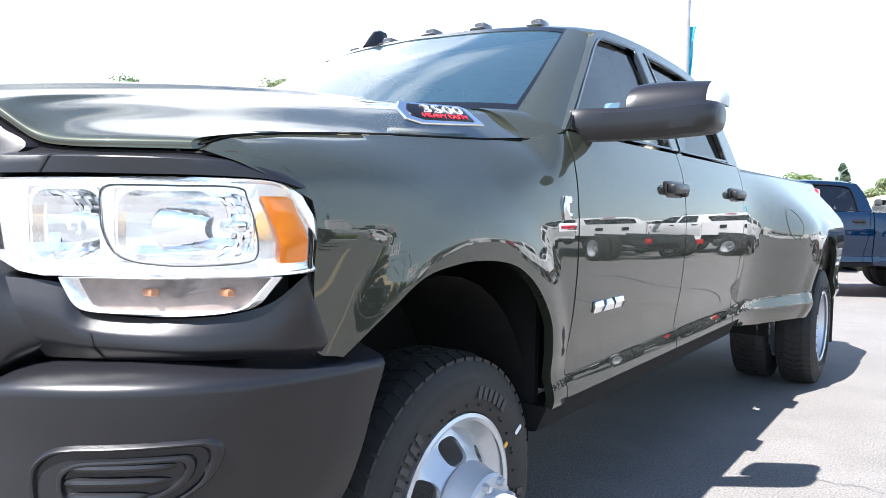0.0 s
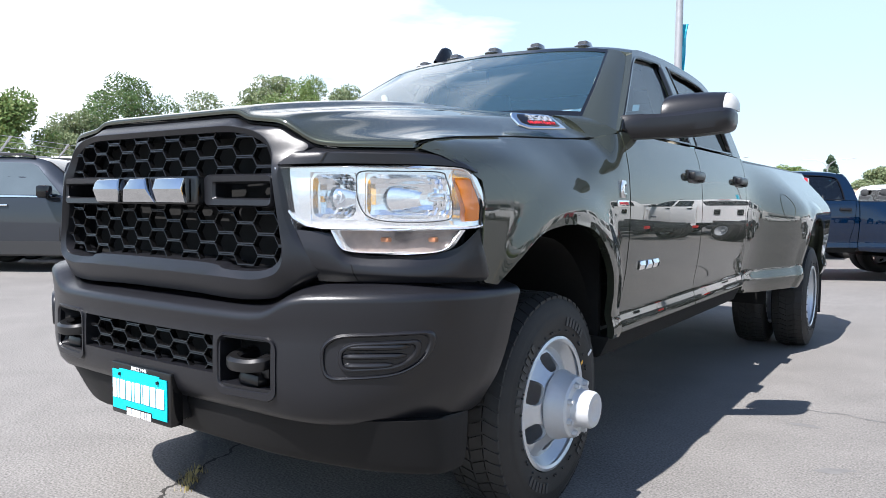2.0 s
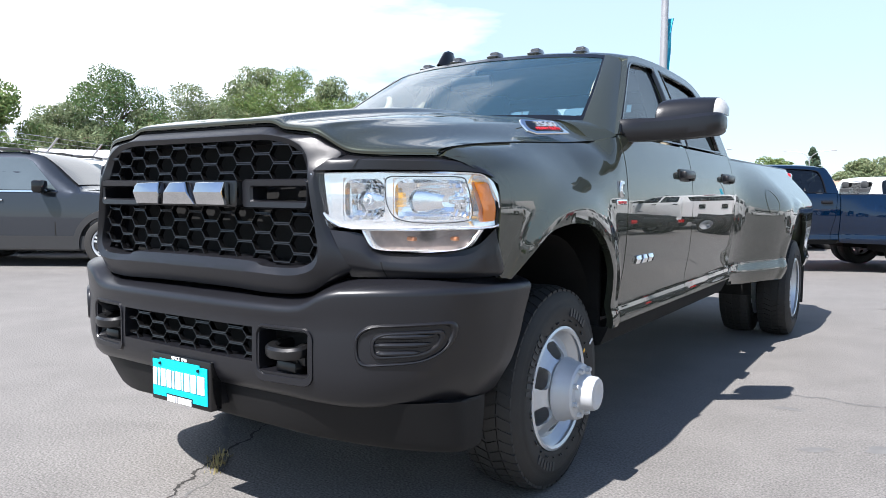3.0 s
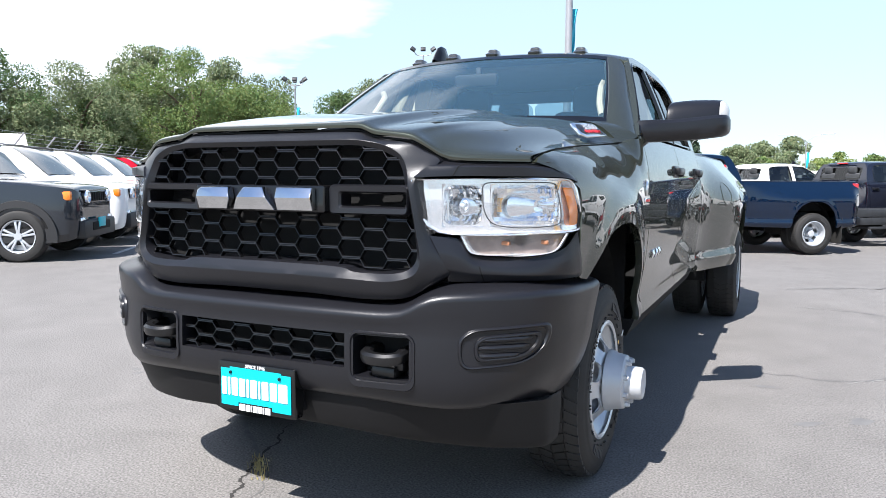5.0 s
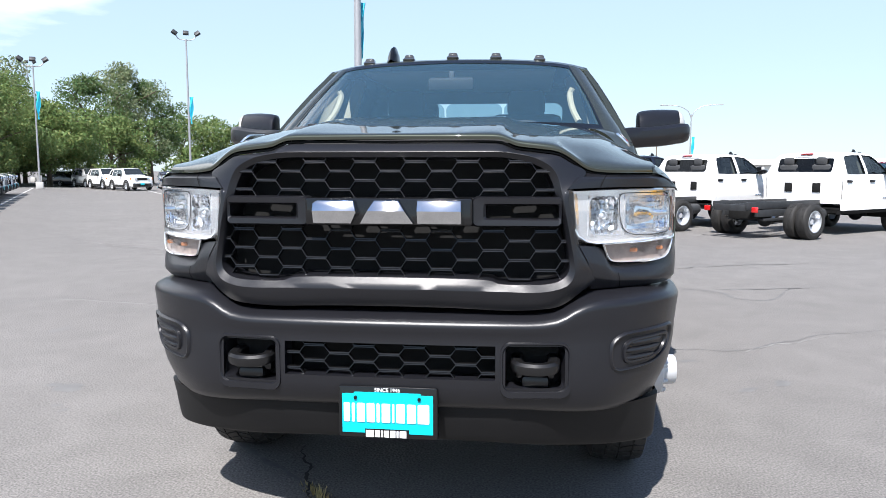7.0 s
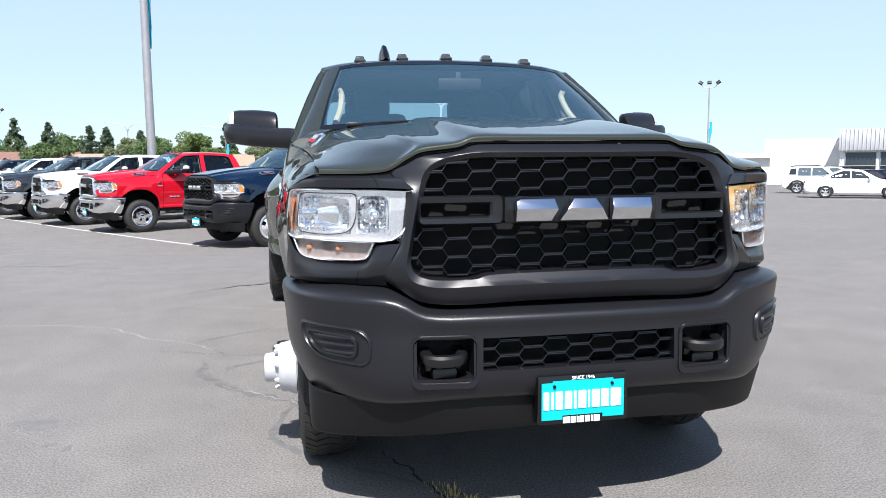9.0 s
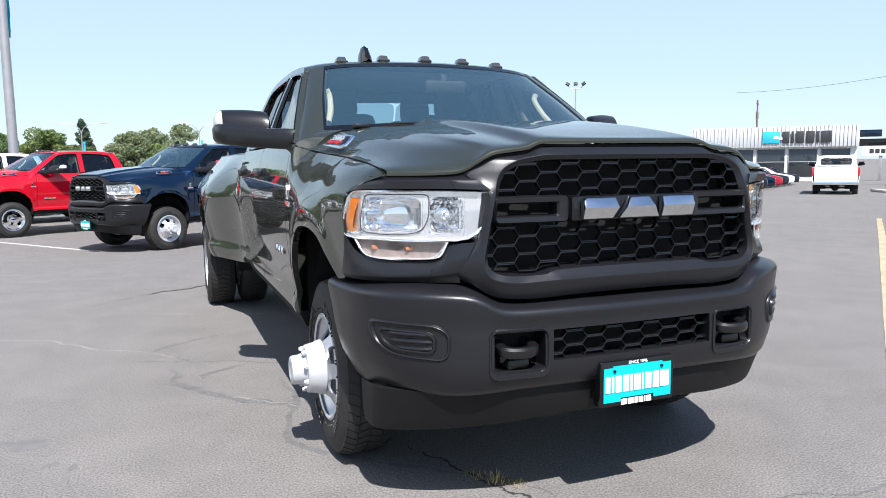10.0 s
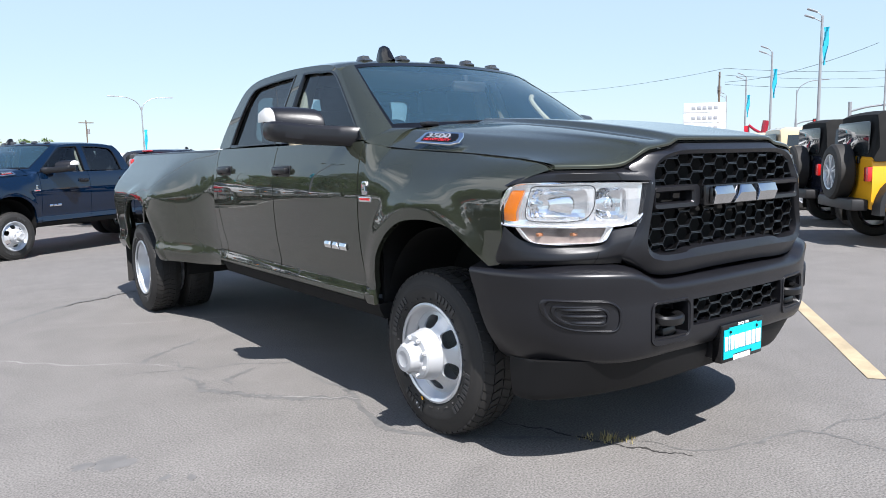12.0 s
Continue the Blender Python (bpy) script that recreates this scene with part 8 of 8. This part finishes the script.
DARK_CRACK, PALE_SEAM = "thin dark crack in the asphalt", "pale dusty seam in the asphalt"
crack([(-2.38, 5.33), (-1.86, 5.89), (-1.19, 6.25), (-.4, 6.6)], .045, M_CRACK, 1, DARK_CRACK, .02)
crack([(-1.77, 4.82), (-1.11, 4.52), (-.5, 4.3)], .016, M_PALE, 2, PALE_SEAM)
crack([(-1.75, 3.30), (-1.72, 3.36), (-1.49, 3.55), (-1.17, 3.78)], .035, M_CRACK, 3, DARK_CRACK)
crack([(-5.14, 3.82), (-4.67, 4.21), (-4.21, 4.49), (-3.75, 4.41), (-3.1, 4.3), (-2.5, 4.04), (-2.2, 3.69), (-1.75, 3.3), (-1.59, 3.08)], .018, M_PALE, 4, PALE_SEAM)
crack([(-5.10, 3.86), (-4.64, 4.25), (-4.19, 4.53), (-3.74, 4.45), (-3.08, 4.34)], .016, M_CRACK, 14, DARK_CRACK)
crack([(-1.97, 3.15), (-1.61, 3.01), (-1.54, 3.0)], .016, M_CRACK, 5, DARK_CRACK)
crack([(-1.58, 3.25), (-1.54, 3.0), (-1.39, 2.9), (-1.25, 2.87), (-.93, 2.68), (-.5, 2.5)], .022, M_CRACK, 6, DARK_CRACK)
crack([(-1.60, 2.83), (-1.58, 2.52), (-1.51, 2.36), (-1.42, 2.17), (-1.31, 2.02), (-1.05, 1.82), (-.99, 1.68)], .060, M_CRACK, 7, DARK_CRACK, .02)
crack([(-1.42, 2.20), (-1.30, 2.03), (-1.05, 1.83), (-.97, 1.72)], .014, M_PALE, 17, PALE_SEAM)
crack([(-1.47, 2.49), (-1.35, 2.62), (-1.19, 2.73)], .040, M_CRACK, 8, DARK_CRACK)
crack([(-.99, 2.31), (-.96, 1.92), (-1.01, 1.64), (-1.09, 1.22), (-.75, .80), (-.26, .38)], .036, M_CRACK, 9, DARK_CRACK)
crack([(-.26, .34), (-.15, .11), (.11, -.02), (.42, -.09), (.51, -.26), (.49, -.42), (.62, -.75)], .018, M_CRACK, 10, DARK_CRACK)
crack([(-.60, .95), (-.52, .72), (-.43, .47), (-.37, .34), (-.285, .186), (-.21, .06)], .013, M_CRACKD, 21, DARK_CRACK)
crack([(.43, -.15), (.72, -.16), (1.01, -.23), (1.6, -.20)], .016, M_CRACK, 11, DARK_CRACK)
crack([(1.41, 3.08), (1.68, 3.09), (1.98, 3.11), (2.42, 3.43), (2.81, 3.69), (3.6, 4.1)], .020, M_CRACK, 12, DARK_CRACK)
crack([(1.98, 3.06), (2.42, 3.38), (2.81, 3.64)], .014, M_PALE, 22, PALE_SEAM)
crack([(1.7, 5.9), (2.39, 5.8), (2.56, 5.33), (2.91, 5.31), (3.31, 6.0)], .030, M_CRACK, 13, DARK_CRACK)
crack([(2.39, 5.85), (2.8, 5.9), (3.31, 6.05), (4.0, 6.2)], .022, M_CRACK, 18, DARK_CRACK)
crack([(1.62, 7.28), (2.4, 7.8), (3.10, 8.30), (4.6, 9.0)], .035, M_CRACK, 15, DARK_CRACK, .03)
crack([(-9.0, 12.0), (-6.0, 9.9), (-3.2, 8.4)], .030, M_PALE, 16, PALE_SEAM, .04)
crack([(6.5, 1.2), (9.0, 4.4), (13.0, 6.2), (18.0, 9.6)], .025, M_CRACK, 19, DARK_CRACK, .05)


def stain(x, y, r, squash, turn, seed, material, label):
    """An irregular dark patch soaked into the asphalt."""
    rng = np.random.default_rng(seed)
    ph = rng.random(6) * 6.28
    loop = []
    for k in range(40):
        t = 2 * math.pi * k / 40
        q = r * (1 + sum(.22 / (i + 1) * math.sin((i + 2) * t + ph[i]) for i in range(6)))
        loop.append((q * math.cos(t), q * squash * math.sin(t)))
    v, f = filled(loop)
    o = part("stain", to_mesh("stain", [(a, b, 0) for a, b in v], f), material)
    o.matrix_basis = pose(x, y, .0008, 0, 0, turn)
    return tagged(o, label, "stain", "stains on the asphalt", "structure")


M_STAIN = mat("oil_darkened_asphalt", (0.132, 0.129, 0.125), 0.7, 0, 0.25, 9, 0.4, 120)
for k, (x, y, r, q, a) in enumerate(((-2.29, 1.68, .10, .7, 20), (-2.06, 1.30, .035, .5, 60), (-2.41, 1.73, .06, .5, 10), (-2.15, 1.37, .04, .4, 40), (-3.37, 3.16, .10, .4, 70), (1.55, 2.76, .08, .3, 15), (1.76, 2.12, .09, .3, 30), (2.01, 2.28, .09, .4, 60))):
    stain(x, y, r, q, a, 40 + k, M_STAIN, "small dark oil stain on the asphalt")


def tuft(x, y, h, n, seed):
    """Blades of dry grass growing out of a crack."""
    rng = np.random.default_rng(seed)
    verts, faces = [], []
    for k in range(n):
        a, r = rng.random() * 6.28, .05 * rng.random()
        bx, by = r * math.cos(a), r * math.sin(a)
        hh, lean, w = h * (.4 + .6 * rng.random()), .5 * rng.random(), .0022
        i = len(verts)
        px, py = -math.sin(a) * w, math.cos(a) * w
        for u in (0, .5):
            cx, cy, cz = bx + lean * hh * u * u * math.cos(a), by + lean * hh * u * u * math.sin(a), hh * u
            verts += [(cx - px, cy - py, cz), (cx + px, cy + py, cz)]
        verts.append((bx + lean * hh * math.cos(a), by + lean * hh * math.sin(a), hh * .92))
        faces += [(i, i + 1, i + 3, i + 2), (i + 2, i + 3, i + 4)]
    o = part("grass_tuft", to_mesh("grass_tuft", verts, faces), M_DRY)
    o.matrix_basis = pose(x, y, 0)
    return tagged(o, "dry grass tuft growing from a crack", "grass", "weeds", "stuff")


tuft(-.37, .43, .05, 50, 3)
tuft(-.31, .37, .03, 30, 4)
tuft(-.43, .51, .025, 30, 5)
